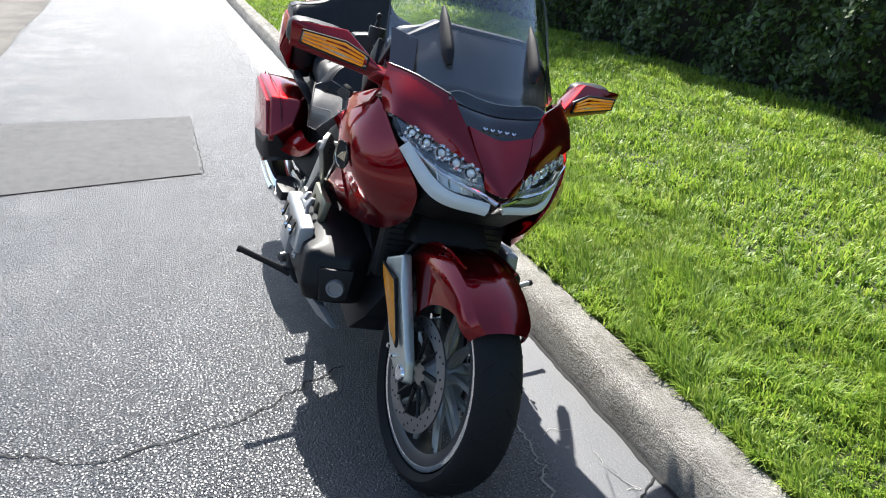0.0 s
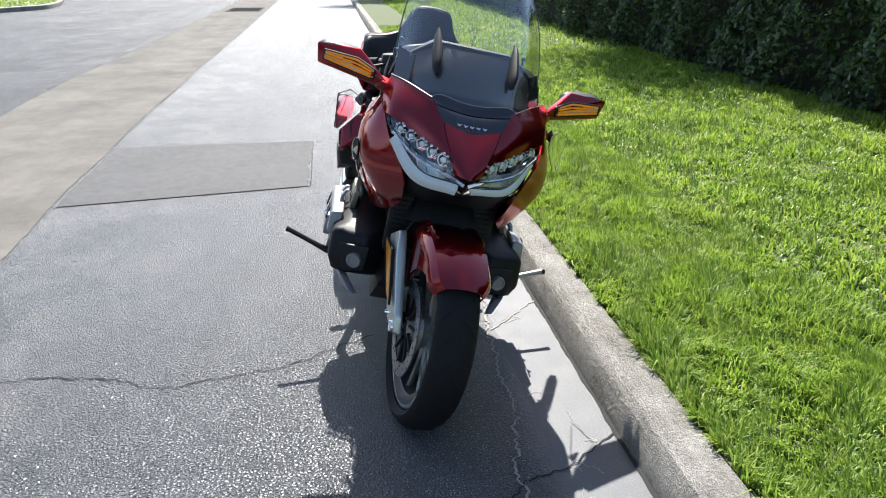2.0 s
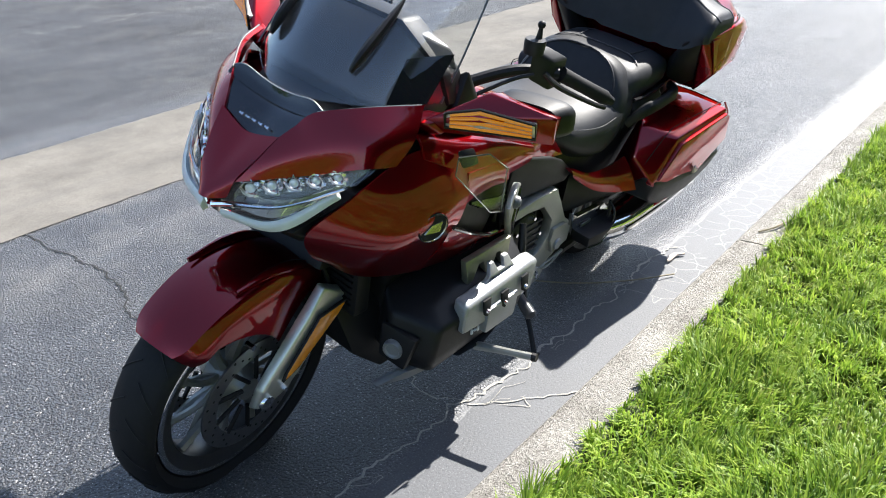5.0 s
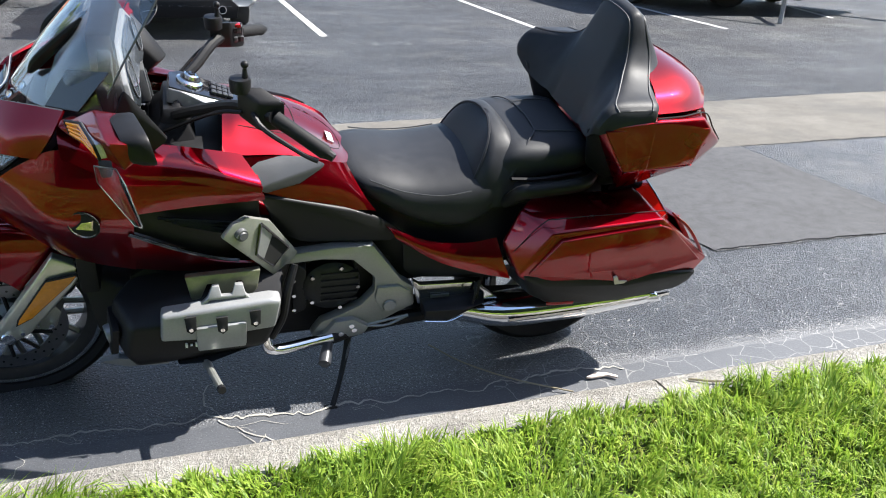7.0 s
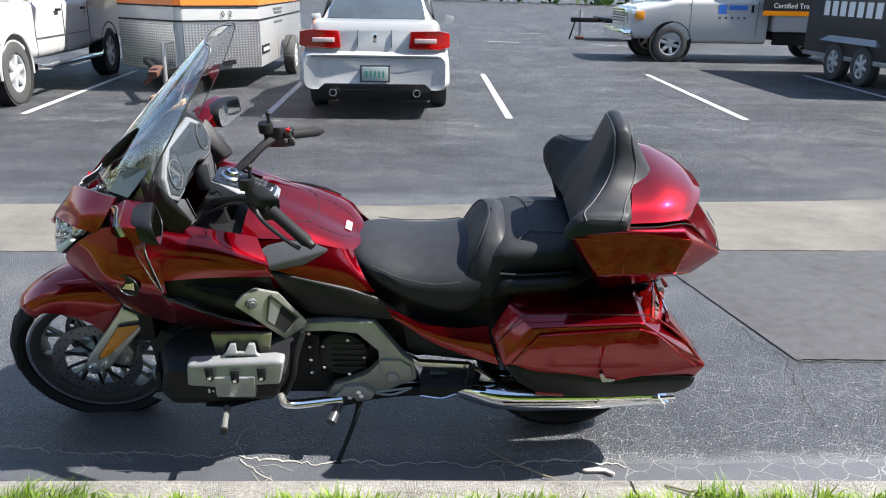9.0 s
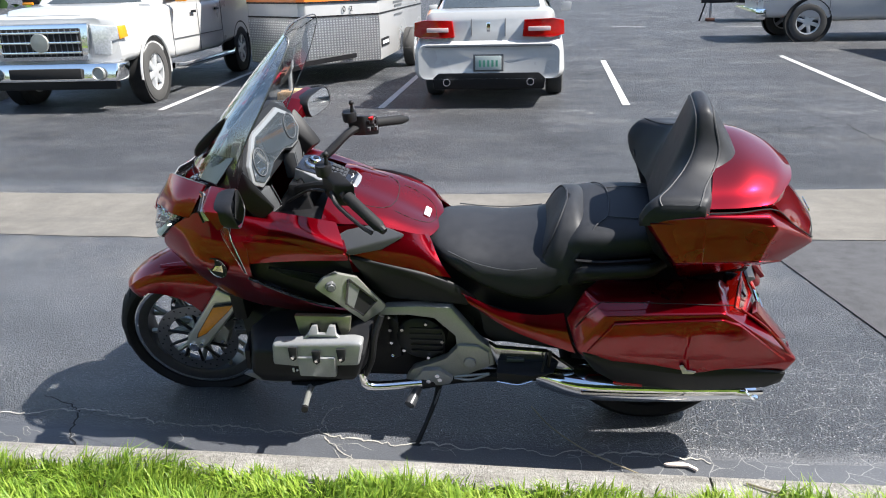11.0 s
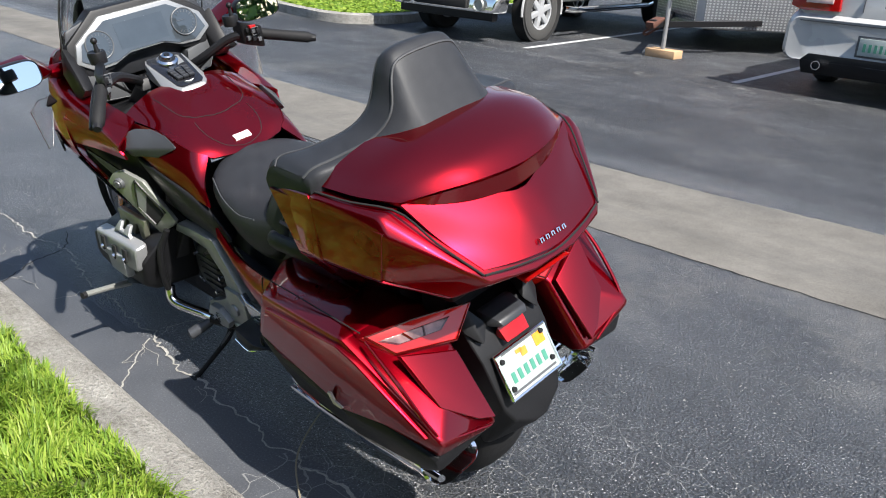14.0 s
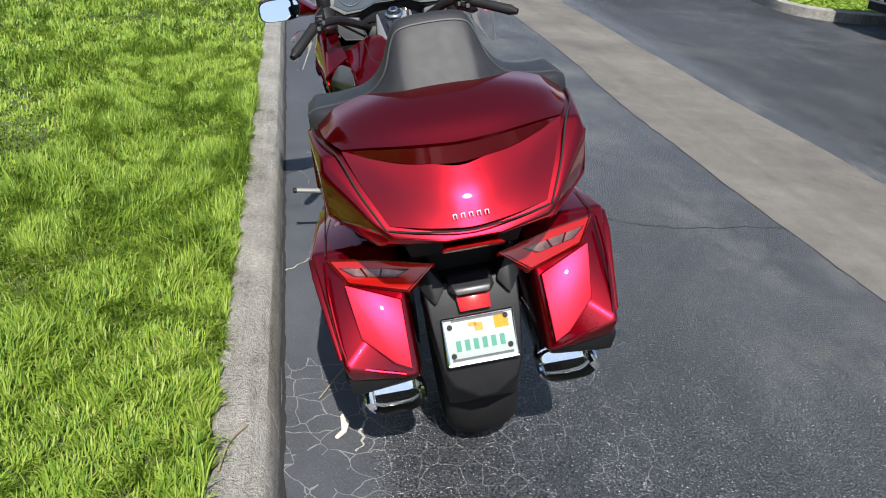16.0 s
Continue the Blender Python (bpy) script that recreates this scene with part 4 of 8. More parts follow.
# -- headlamps
def headlamp(s):
    back = L([(-0.850, -0.050, 0.868), (-0.680, -0.240, 0.934), (-0.735, -0.212, 0.880), (-0.818, -0.138, 0.806), (-0.862, -0.024, 0.792), (-0.866, -0.036, 0.836)], s)
    ob = bike("headlamp", slab(back, 0.014, 0, (0.7, -0.3 * s, 0.1)), LAMPDARK, "clear headlamp with bright cells and a pale lower strip")
    r = random.Random(5)
    d = Vector((-0.80, s * 0.58, 0.0)).normalized()
    q = d.to_track_quat("Z", "Y").to_matrix().to_4x4()
    for i in range(5):
        f = 0.06 + i * 0.20
        c = Vector((-0.866, s * 0.066, 0.860)).lerp(Vector((-0.728, s * 0.232, 0.922)), f)
        k = 1.0 - 0.25 * f
        bez = lathe([(0.017 * k, -0.012), (0.0185 * k, 0.006), (0.0170 * k, 0.006), (0.012 * k, -0.010)], (0, 0, 0), "z", 18)
        part("lens_bezel", moved(bez, Matrix.Translation(c) @ q), CHROME, ob)
        ball = bmesh.new()
        bmesh.ops.create_uvsphere(ball, u_segments=14, v_segments=8, radius=0.011 * k)
        part("lamp_lens", moved(ball, Matrix.Translation(c) @ q @ Matrix.Diagonal((1, 1, 0.6, 1))), LENSBALL, ob)
        # bright facets round each cell
        bits = []
        for g in range(9):
            a = g * 0.698 + r.uniform(-0.2, 0.2)
            m = Matrix.Translation(c) @ q @ Matrix.Translation((0.0205 * k * math.cos(a), 0.0205 * k * math.sin(a), r.uniform(-0.006, 0.004)))
            bits.append(moved(box(0, 0, 0, 0.010 * k, 0.007, 0.004, 0.001), m @ Matrix.Rotation(r.uniform(-0.7, 0.7), 4, "X") @ Matrix.Rotation(r.uniform(-0.7, 0.7), 4, "Y")))
        part("cell_reflector", joined(*bits), REFLECTOR, ob)
    # silvered lower bowl with fine ribs
    lo, hi = [(-0.868, -0.034, 0.806), (-0.836, -0.136, 0.818), (-0.752, -0.206, 0.882)], [(-0.866, -0.048, 0.838), (-0.818, -0.148, 0.858), (-0.738, -0.218, 0.902)]
    part("lower_bowl", patch([L(lo, s), L(hi, s)], 0.003, 5, 16), LAMPBLUE, ob, "silvered lower bowl")
    for i in range(6):
        f = 0.10 + 0.15 * i
        a, b = Vector(lo[0]).lerp(Vector(lo[1]), min(1, 2 * f)).lerp(Vector(lo[2]), max(0, 2 * f - 1)), Vector(hi[0]).lerp(Vector(hi[1]), min(1, 2 * f)).lerp(Vector(hi[2]), max(0, 2 * f - 1))
        part("lamp_rib", tube([Vector((p.x - 0.004, -s * p.y, p.z)) for p in (a, b)], 0.0022, 5), REFLECTOR if i % 2 else LAMPDARK, ob)
    part("trim_strip", tube(L([(-0.898, -0.004, 0.806), (-0.880, -0.050, 0.822), (-0.838, -0.150, 0.850), (-0.752, -0.232, 0.900)], s), [0.007, 0.006, 0.004, 0.003], 8, 16), CHROME, ob)
    drl = patch([L([(-0.888, -0.020, 0.799), (-0.850, -0.136, 0.813), (-0.760, -0.216, 0.888)], s),
                 L([(-0.892, -0.021, 0.790), (-0.852, -0.144, 0.804), (-0.760, -0.223, 0.882)], s),
                 L([(-0.886, -0.024, 0.779), (-0.842, -0.150, 0.792), (-0.752, -0.227, 0.876)], s)], 0.014, 6, 20)
    part("running_light", drl, DRL, ob, "pale running-light strip")
    part("chin", hull(L([(-0.880, -0.000, 0.776), (-0.880, -0.026, 0.776), (-0.838, -0.148, 0.789), (-0.765, -0.205, 0.840), (-0.80, -0.0, 0.745), (-0.76, -0.12, 0.76), (-0.80, -0.06, 0.80), (-0.74, -0.17, 0.83)], s), 0.004), BLACK, ob)
    cover = patch([L([(-0.877, -0.056, 0.870), (-0.804, -0.166, 0.906), (-0.690, -0.258, 0.938)], s),
                   L([(-0.892, -0.040, 0.836), (-0.832, -0.164, 0.858), (-0.724, -0.246, 0.912)], s),
                   L([(-0.892, -0.022, 0.804), (-0.853, -0.138, 0.817), (-0.760, -0.220, 0.890)], s)], 0.003, 8, 14)
    c = part("lens_cover", cover, LENS, ob, "clear lens cover")
    c.visible_shadow = False


LAMPDARK = speckled("dark_lamp_housing", (0.10, 0.105, 0.11), 0.22, 0.3, 60, 0.1, metal=0.85)
LAMPBLUE = speckled("silvered_bowl", (0.30, 0.33, 0.36), 0.22, 0.35, 70, 0.2, metal=0.7)
LENSBALL = speckled("lamp_glass", (0.80, 0.82, 0.80), 0.06, 0.1, 30, 0.0, metal=0.55)
DRL = speckled("running_light", (0.60, 0.63, 0.62), 0.35, 0.06, 40, 0.0, coat=0.3)
sides(headlamp)
bike("chin", hull(mirrored([(-0.850, -0.03, 0.772), (-0.815, -0.155, 0.778), (-0.700, -0.222, 0.862), (-0.74, -0.10, 0.70), (-0.62, -0.18, 0.68), (-0.62, -0.2, 0.85)]), 0.006), BLACK, "black chin below the headlamps")


# -- side fairings
def side_fairing(s):
    ob = bike("side_fairing", patch([
        L([(-0.655, -0.260, 0.934), (-0.738, -0.236, 0.874), (-0.800, -0.184, 0.792), (-0.765, -0.165, 0.715), (-0.705, -0.160, 0.665)], s),
        L([(-0.600, -0.274, 0.960), (-0.632, -0.300, 0.860), (-0.655, -0.292, 0.775), (-0.660, -0.240, 0.690), (-0.650, -0.190, 0.625)], s),
        L([(-0.520, -0.286, 0.950), (-0.535, -0.318, 0.860), (-0.545, -0.316, 0.780), (-0.560, -0.270, 0.690), (-0.565, -0.215, 0.600)], s),
        L([(-0.455, -0.290, 0.935), (-0.450, -0.318, 0.860), (-0.455, -0.312, 0.770), (-0.460, -0.285, 0.700), (-0.470, -0.235, 0.585)], s)], 0.007, 20, 26), RED, "candy red side fairing", 40)
    part("upper_ledge", patch([
        L([(-0.60, -0.235, 0.998), (-0.595, -0.272, 0.985), (-0.590, -0.292, 0.945)], s),
        L([(-0.47, -0.225, 0.948), (-0.455, -0.288, 0.940), (-0.450, -0.312, 0.880), (-0.450, -0.316, 0.805)][:3], s),
        L([(-0.33, -0.220, 0.922), (-0.310, -0.280, 0.905), (-0.305, -0.298, 0.862)], s),
        L([(-0.19, -0.200, 0.885), (-0.150, -0.278, 0.845), (-0.150, -0.284, 0.825)], s)], 0.007, 16, 12), RED, ob)
    part("ledge_tip", hull(L([(-0.196, -0.268, 0.862), (-0.152, -0.256, 0.860), (-0.140, -0.274, 0.830), (-0.146, -0.284, 0.816), (-0.196, -0.288, 0.826), (-0.19, -0.24, 0.83)], s), 0.003, 2), RED, ob)
    part("mid_panel", patch([
        L([(-0.458, -0.318, 0.885), (-0.458, -0.319, 0.845), (-0.458, -0.313, 0.800)], s),
        L([(-0.31, -0.299, 0.865), (-0.31, -0.300, 0.840), (-0.31, -0.292, 0.802)], s),
        L([(-0.15, -0.285, 0.828), (-0.14, -0.281, 0.815), (-0.14, -0.276, 0.800)], s)], 0.006, 12, 8), RED, ob)
    part("skirt", patch([
        L([(-0.468, -0.300, 0.735), (-0.466, -0.275, 0.665), (-0.472, -0.232, 0.585)], s),
        L([(-0.36, -0.292, 0.672), (-0.355, -0.268, 0.620), (-0.36, -0.232, 0.566)], s),
        L([(-0.26, -0.278, 0.622), (-0.255, -0.258, 0.600), (-0.26, -0.238, 0.566)], s),
        L([(-0.14, -0.262, 0.592), (-0.14, -0.255, 0.586), (-0.14, -0.248, 0.578)], s)], 0.006, 16, 10), RED, ob)
    emblem = lathe([(0.0, 0), (0.036, 0), (0.038, 0.003), (0.0385, 0.006), (0.036, 0.007), (0.034, 0.004), (0.0, 0.004)], (0, 0, 0), "z", 32, closed=False)
    n = Vector((-0.25, s * 0.95, -0.05)).normalized()
    m = Matrix.Translation((-0.563, s * 0.322, 0.785)) @ n.to_track_quat("Z", "Y").to_matrix().to_4x4()
    e = part("emblem", moved(emblem, m), GROOVE, ob, "round dark emblem with a pale gold ring")
    part("emblem_ring", moved(lathe([(0.0335, 0.004), (0.035, 0.0070), (0.0365, 0.004)], (0, 0, 0), "z", 32), m), GOLD, e)
    wing = hull([(-0.022, -0.012, 0.004), (0.020, -0.014, 0.004), (0.024, 0.016, 0.004), (-0.004, 0.006, 0.004), (-0.02, -0.012, 0.007), (0.018, -0.012, 0.007), (0.021, 0.014, 0.007)], 0.0)
    part("emblem_shape", moved(wing, m), GOLD, e)
    # deep black vent behind the panel
    part("vent", hull(L([(-0.462, -0.296, 0.805), (-0.462, -0.292, 0.735), (-0.27, -0.262, 0.615), (-0.20, -0.225, 0.60), (-0.15, -0.240, 0.792), (-0.15, -0.21, 0.62), (-0.46, -0.2, 0.80), (-0.2, -0.18, 0.60), (-0.13, -0.18, 0.80)], s), 0.004), BLACK, ob, "black vent mesh")
    part("vent_lip", tube(L([(-0.470, -0.314, 0.742), (-0.36, -0.298, 0.676), (-0.26, -0.280, 0.626), (-0.21, -0.272, 0.610)], s), 0.005, 6, 14), GLOSSBLACK, ob)
    for i in range(4):
        f = i / 3
        part("vent_slat", tube(L([(-0.40 + 0.05 * f, -0.300 + 0.01 * f, 0.775 - 0.03 * f), (-0.22, -0.280, 0.735 - 0.035 * f)], s), 0.005, 5), GLOSSBLACK, ob)


GOLD = speckled("pale_gold", (0.62, 0.54, 0.40), 0.25, 0.1, 60, 0.0, metal=0.9)
sides(side_fairing)


# -- mirrors with turn signals, and the clear wind deflectors under them
def mirror(s):
    shell = hull(L([(-0.585, -0.262, 1.018), (-0.555, -0.285, 0.996), (-0.500, -0.362, 1.100), (-0.468, -0.506, 1.092), (-0.440, -0.496, 1.022), (-0.500, -0.330, 1.005), (-0.470, -0.300, 1.030), (-0.430, -0.362, 1.085), (-0.424, -0.492, 1.080), (-0.420, -0.485, 1.032), (-0.430, -0.350, 1.028), (-0.565, -0.300, 1.040)], s), 0.009)
    ob = bike("mirror", shell, RED, "candy red mirror housing with a built-in turn signal")
    out = [(-0.5535, -0.303, 1.050), (-0.5165, -0.360, 1.071), (-0.482, -0.470, 1.074), (-0.474, -0.472, 1.042), (-0.512, -0.365, 1.024), (-0.548, -0.303, 1.018)]
    off = Matrix.Translation((-0.010, s * 0.006, 0))
    part("turn_signal", moved(slab(L(out, s), 0.014, 0.002, (0.9, 0.3 * -s, 0)), off), SIGNAL, ob, "clear turn-signal lens with amber bars behind")
    part("signal_frame", moved(tube([Vector(p) + Vector((-0.002, s * 0.001, 0)) for p in L(out + out[:1], s)], 0.0035, 6), off), BLACK, ob)
    for k in range(4):
        f = 0.14 + 0.24 * k
        row = [Vector(a).lerp(Vector(b), f) for a, b in ((out[0], out[5]), (out[1], out[4]), (out[2], out[3]))]
        row = [row[0].lerp(row[1], 0.15), row[1], row[1].lerp(row[2], 0.94)]
        part("signal_bar", tube([p + Vector((-0.014, s * 0.008, 0)) for p in (Vector(q) for q in L([tuple(r) for r in row], s))], [0.0034, 0.0042, 0.0028], 6), AMBERLIT, ob, "amber signal bar")
    part("mirror_stalk", hull(L([(-0.600, -0.240, 1.012), (-0.560, -0.236, 1.030), (-0.525, -0.240, 1.010), (-0.560, -0.248, 0.975), (-0.585, -0.285, 1.020), (-0.535, -0.300, 1.038), (-0.510, -0.302, 1.012), (-0.550, -0.300, 0.992)], s), 0.008, 3), RED, ob)
    def face(u, k):
        ring = []
        for a in np.linspace(0, 2 * math.pi, 28, endpoint=False):
            c, d = math.cos(a), math.sin(a)
            dv, dw = 0.078 * k * math.copysign(abs(c) ** 0.55, c), 0.041 * k * math.copysign(abs(d) ** 0.55, d)
            ring.append((u - dw * (0.20 if s < 0 else 0.12) + 0.26 * dv, s * (0.424 + dv), 1.058 + dw + 0.04 * dv))
        return ring
    part("mirror_rim", loft([face(-0.452, 0.86), face(-0.425, 0.98), face(-0.404, 1.0), face(-0.398, 0.965), face(-0.403, 0.91)]), BLACK, ob, "black mirror rim", 50)
    part("mirror_glass", loft([face(-0.406, 0.90), face(-0.3995, 0.925)]), MIRROR, ob, "mirror glass")
    defl = slab(L([(-0.520, -0.330, 0.945), (-0.470, -0.372, 0.958), (-0.451, -0.409, 0.936), (-0.428, -0.402, 0.815), (-0.446, -0.385, 0.812), (-0.518, -0.328, 0.900)], s), 0.004, 0.0, (0.5, s * 1.0, 0))
    d = bike("wind_deflector", defl, LENS, "clear plastic wind deflector")
    d.visible_shadow = False
    edge = L([(-0.520, -0.330, 0.945), (-0.470, -0.372, 0.958), (-0.451, -0.409, 0.936), (-0.428, -0.402, 0.815), (-0.446, -0.385, 0.812), (-0.518, -0.328, 0.900), (-0.520, -0.330, 0.945)], s)
    part("deflector_edge", tube(edge, 0.0014, 5), GREY, d)
    part("deflector_hinge", hull(L([(-0.515, -0.318, 0.955), (-0.480, -0.335, 0.962), (-0.475, -0.358, 0.930), (-0.505, -0.335, 0.915), (-0.49, -0.31, 0.93)], s), 0.005), BLACK, d)


AMBERLIT = Mat("lit_amber_bar", (0.70, 0.24, 0.01), 0.15, coat=0.6).set("Emission Color", (1.0, 0.36, 0.02, 1)).set("Emission Strength", 0.06).m
SIGNAL = speckled("signal_lens", (0.56, 0.52, 0.46), 0.10, 0.5, 90, 0.4, metal=0.3, coat=0.8)
sides(mirror)

# -- windscreen
scr = bike("windscreen", patch([
    [(-0.500, -0.246, 1.030), (-0.628, -0.186, 1.028), (-0.722, 0, 1.018)],
    [(-0.438, -0.248, 1.150), (-0.548, -0.172, 1.158), (-0.615, 0, 1.150)],
    [(-0.348, -0.226, 1.300), (-0.420, -0.150, 1.308), (-0.465, 0, 1.310)],
    [(-0.272, -0.150, 1.448), (-0.298, -0.092, 1.464), (-0.310, 0, 1.468)]], 0.004, 20, 24, True), SCREEN, "tall clear windscreen")
scr.visible_shadow = False
rim = [Vector(p) for p in spline([(-0.500, -0.246, 1.030), (-0.438, -0.248, 1.150), (-0.348, -0.226, 1.300), (-0.272, -0.150, 1.448), (-0.298, -0.092, 1.464), (-0.310, 0, 1.468), (-0.298, 0.092, 1.464), (-0.272, 0.150, 1.448), (-0.348, 0.226, 1.300), (-0.438, 0.248, 1.150), (-0.500, 0.246, 1.030)], 50)]
part("screen_edge", tube(rim, 0.0025, 5), GREY, scr)
for s in (-1, 1):
    bike("screen_arm", tube([(-0.650, s * 0.122, 1.085), (-0.625, s * 0.126, 1.115), (-0.560, s * 0.129, 1.175), (-0.520, s * 0.130, 1.216)], [0.008, 0.019, 0.017, 0.005], 10, 12, 0.6), BLACK, "black screen support arm")
    bike("inner_deflector", patch([L([(-0.545, -0.246, 1.040), (-0.620, -0.200, 1.034)], s), L([(-0.470, -0.240, 1.130), (-0.560, -0.190, 1.120)], s)], 0.003, 6, 6), GLOSSBLACK)

# -- instruments
bike("cockpit_cowl", hull(mirrored([(-0.455, -0.262, 1.052), (-0.462, -0.228, 1.135), (-0.465, -0.125, 1.165), (-0.50, -0.25, 1.0), (-0.60, -0.205, 1.02), (-0.63, -0.1, 1.03), (-0.52, -0.12, 1.165), (-0.455, -0.19, 0.97), (-0.46, -0.10, 0.95), (-0.60, -0.2, 0.95)]), 0.008), DARKGREY, "dark cockpit cowl")
DASH = [(-0.060, 1.028), (-0.120, 1.006), (-0.185, 1.003), (-0.237, 1.038), (-0.218, 1.092), (-0.118, 1.156), (0.118, 1.156), (0.218, 1.092), (0.237, 1.038), (0.185, 1.003), (0.120, 1.006), (0.060, 1.028)]


def dash(u, k, depth, bevel=0.0):
    """The outline of the instruments, leaning back, scaled about its middle."""
    pts = [(v * k, 1.072 + (w - 1.072) * (1 + (k - 1) * 2.2)) for v, w in DASH]
    return slab([(u - (w - 1.0) * 0.22, v, w) for v, w in pts], depth, bevel, (-1, 0, 0))


bike("dash_bezel", dash(-0.424, 1.11, 0.06, 0.010), BLACK, "black bezel round the instruments")
BRUSHED = speckled("satin_silver_frame", (0.26, 0.265, 0.27), 0.32, 0.08, 80, 0.0, metal=0.5)
cluster = bike("instrument_panel", dash(-0.414, 1.0, 0.020, 0.005), BRUSHED, "instrument cluster in a silver frame")
part("cluster_face", dash(-0.4105, 0.925, 0.010), DASHFACE, cluster, "pale grey dial face")
DASHTILT = Matrix.Rotation(radians(-12.4), 4, "Y")
for s in (-1, 1):
    ring = lathe([(0.044, 0.0), (0.046, 0.003), (0.044, 0.004), (0.042, 0.003)], (0, 0, 0), "z", 28)
    dial = lathe([(0.0, 0.002), (0.042, 0.002), (0.042, 0.0)], (0, 0, 0), "z", 28, closed=False)
    m = Matrix.Translation((-0.4265, s * 0.150, 1.076)) @ DASHTILT @ Vector((1, 0, 0)).to_track_quat("Z", "Y").to_matrix().to_4x4()
    d = part("dial", moved(dial, m), DASHDARK, cluster, "round dial")
    part("dial_ring", moved(ring, m), GREY, cluster)
    ticks = [moved(box(0.034, 0, 0.0028, 0.008, 0.0018, 0.001), m @ Matrix.Rotation(a, 4, "Z")) for a in np.linspace(-2.2, 2.2, 15)]
    tagged(part("dial_ticks", joined(*ticks), GREY, cluster), kind="stuff")
    part("needle", moved(box(-0.012, 0.006, 0.004, 0.03, 0.0012, 0.001), m), GREY, cluster)
part("centre_display", slab([(-0.4095 - (w - 1.0) * 0.22, v, w) for v, w in [(-0.085, 1.045), (0.085, 1.045), (0.085, 1.125), (-0.085, 1.125)]], 0.003, 0, (-1, 0, 0)), DASHDARK, cluster, "dim centre display")


PODGREY = speckled("pod_grey", (0.050, 0.052, 0.055), 0.55, 0.15, 500, 0.2)


def speaker(s):
    bm = slab(L([(-0.430, -0.262, 1.006), (-0.416, -0.128, 0.984), (-0.400, -0.104, 0.896), (-0.414, -0.196, 0.902)], s), 0.05, 0.008, (-1, 0, -0.1))
    ob = bike("speaker_pod", bm, PODGREY, "dark grey speaker pod")
    part("speaker_rim", tube([Vector(p) + Vector((0.004, 0, 0.002)) for p in L([(-0.430, -0.258, 1.003), (-0.414, -0.196, 0.906), (-0.400, -0.108, 0.899), (-0.416, -0.130, 0.982)], s)], 0.0018, 5), GREY, ob)


    bike("dash_wing", hull(L([(-0.440, -0.262, 1.10), (-0.425, -0.272, 1.05), (-0.352, -0.262, 0.970), (-0.415, -0.272, 0.925), (-0.480, -0.272, 1.010), (-0.46, -0.21, 1.06), (-0.38, -0.225, 0.965), (-0.43, -0.215, 0.92)], s), 0.006), BLACK, "black wing beside the instruments")


sides(speaker)

# -- handlebar
bar = bike("handlebar", joined(
    tube([(-0.34, -0.09, 0.950), (-0.275, -0.135, 0.985), (-0.190, -0.215, 1.030), (-0.115, -0.290, 1.034)], 0.015, 10, 16),
    tube([(-0.34, 0.09, 0.950), (-0.285, 0.135, 0.985), (-0.225, 0.205, 1.030), (-0.166, 0.278, 1.032)], 0.015, 10, 16),
    hull([(-0.38, -0.10, 0.93), (-0.38, 0.10, 0.93), (-0.30, -0.11, 0.93), (-0.30, 0.11, 0.93), (-0.37, -0.09, 0.968), (-0.37, 0.09, 0.968), (-0.315, -0.09, 0.965), (-0.315, 0.09, 0.965)], 0.008)), BLACK, "black handlebar")
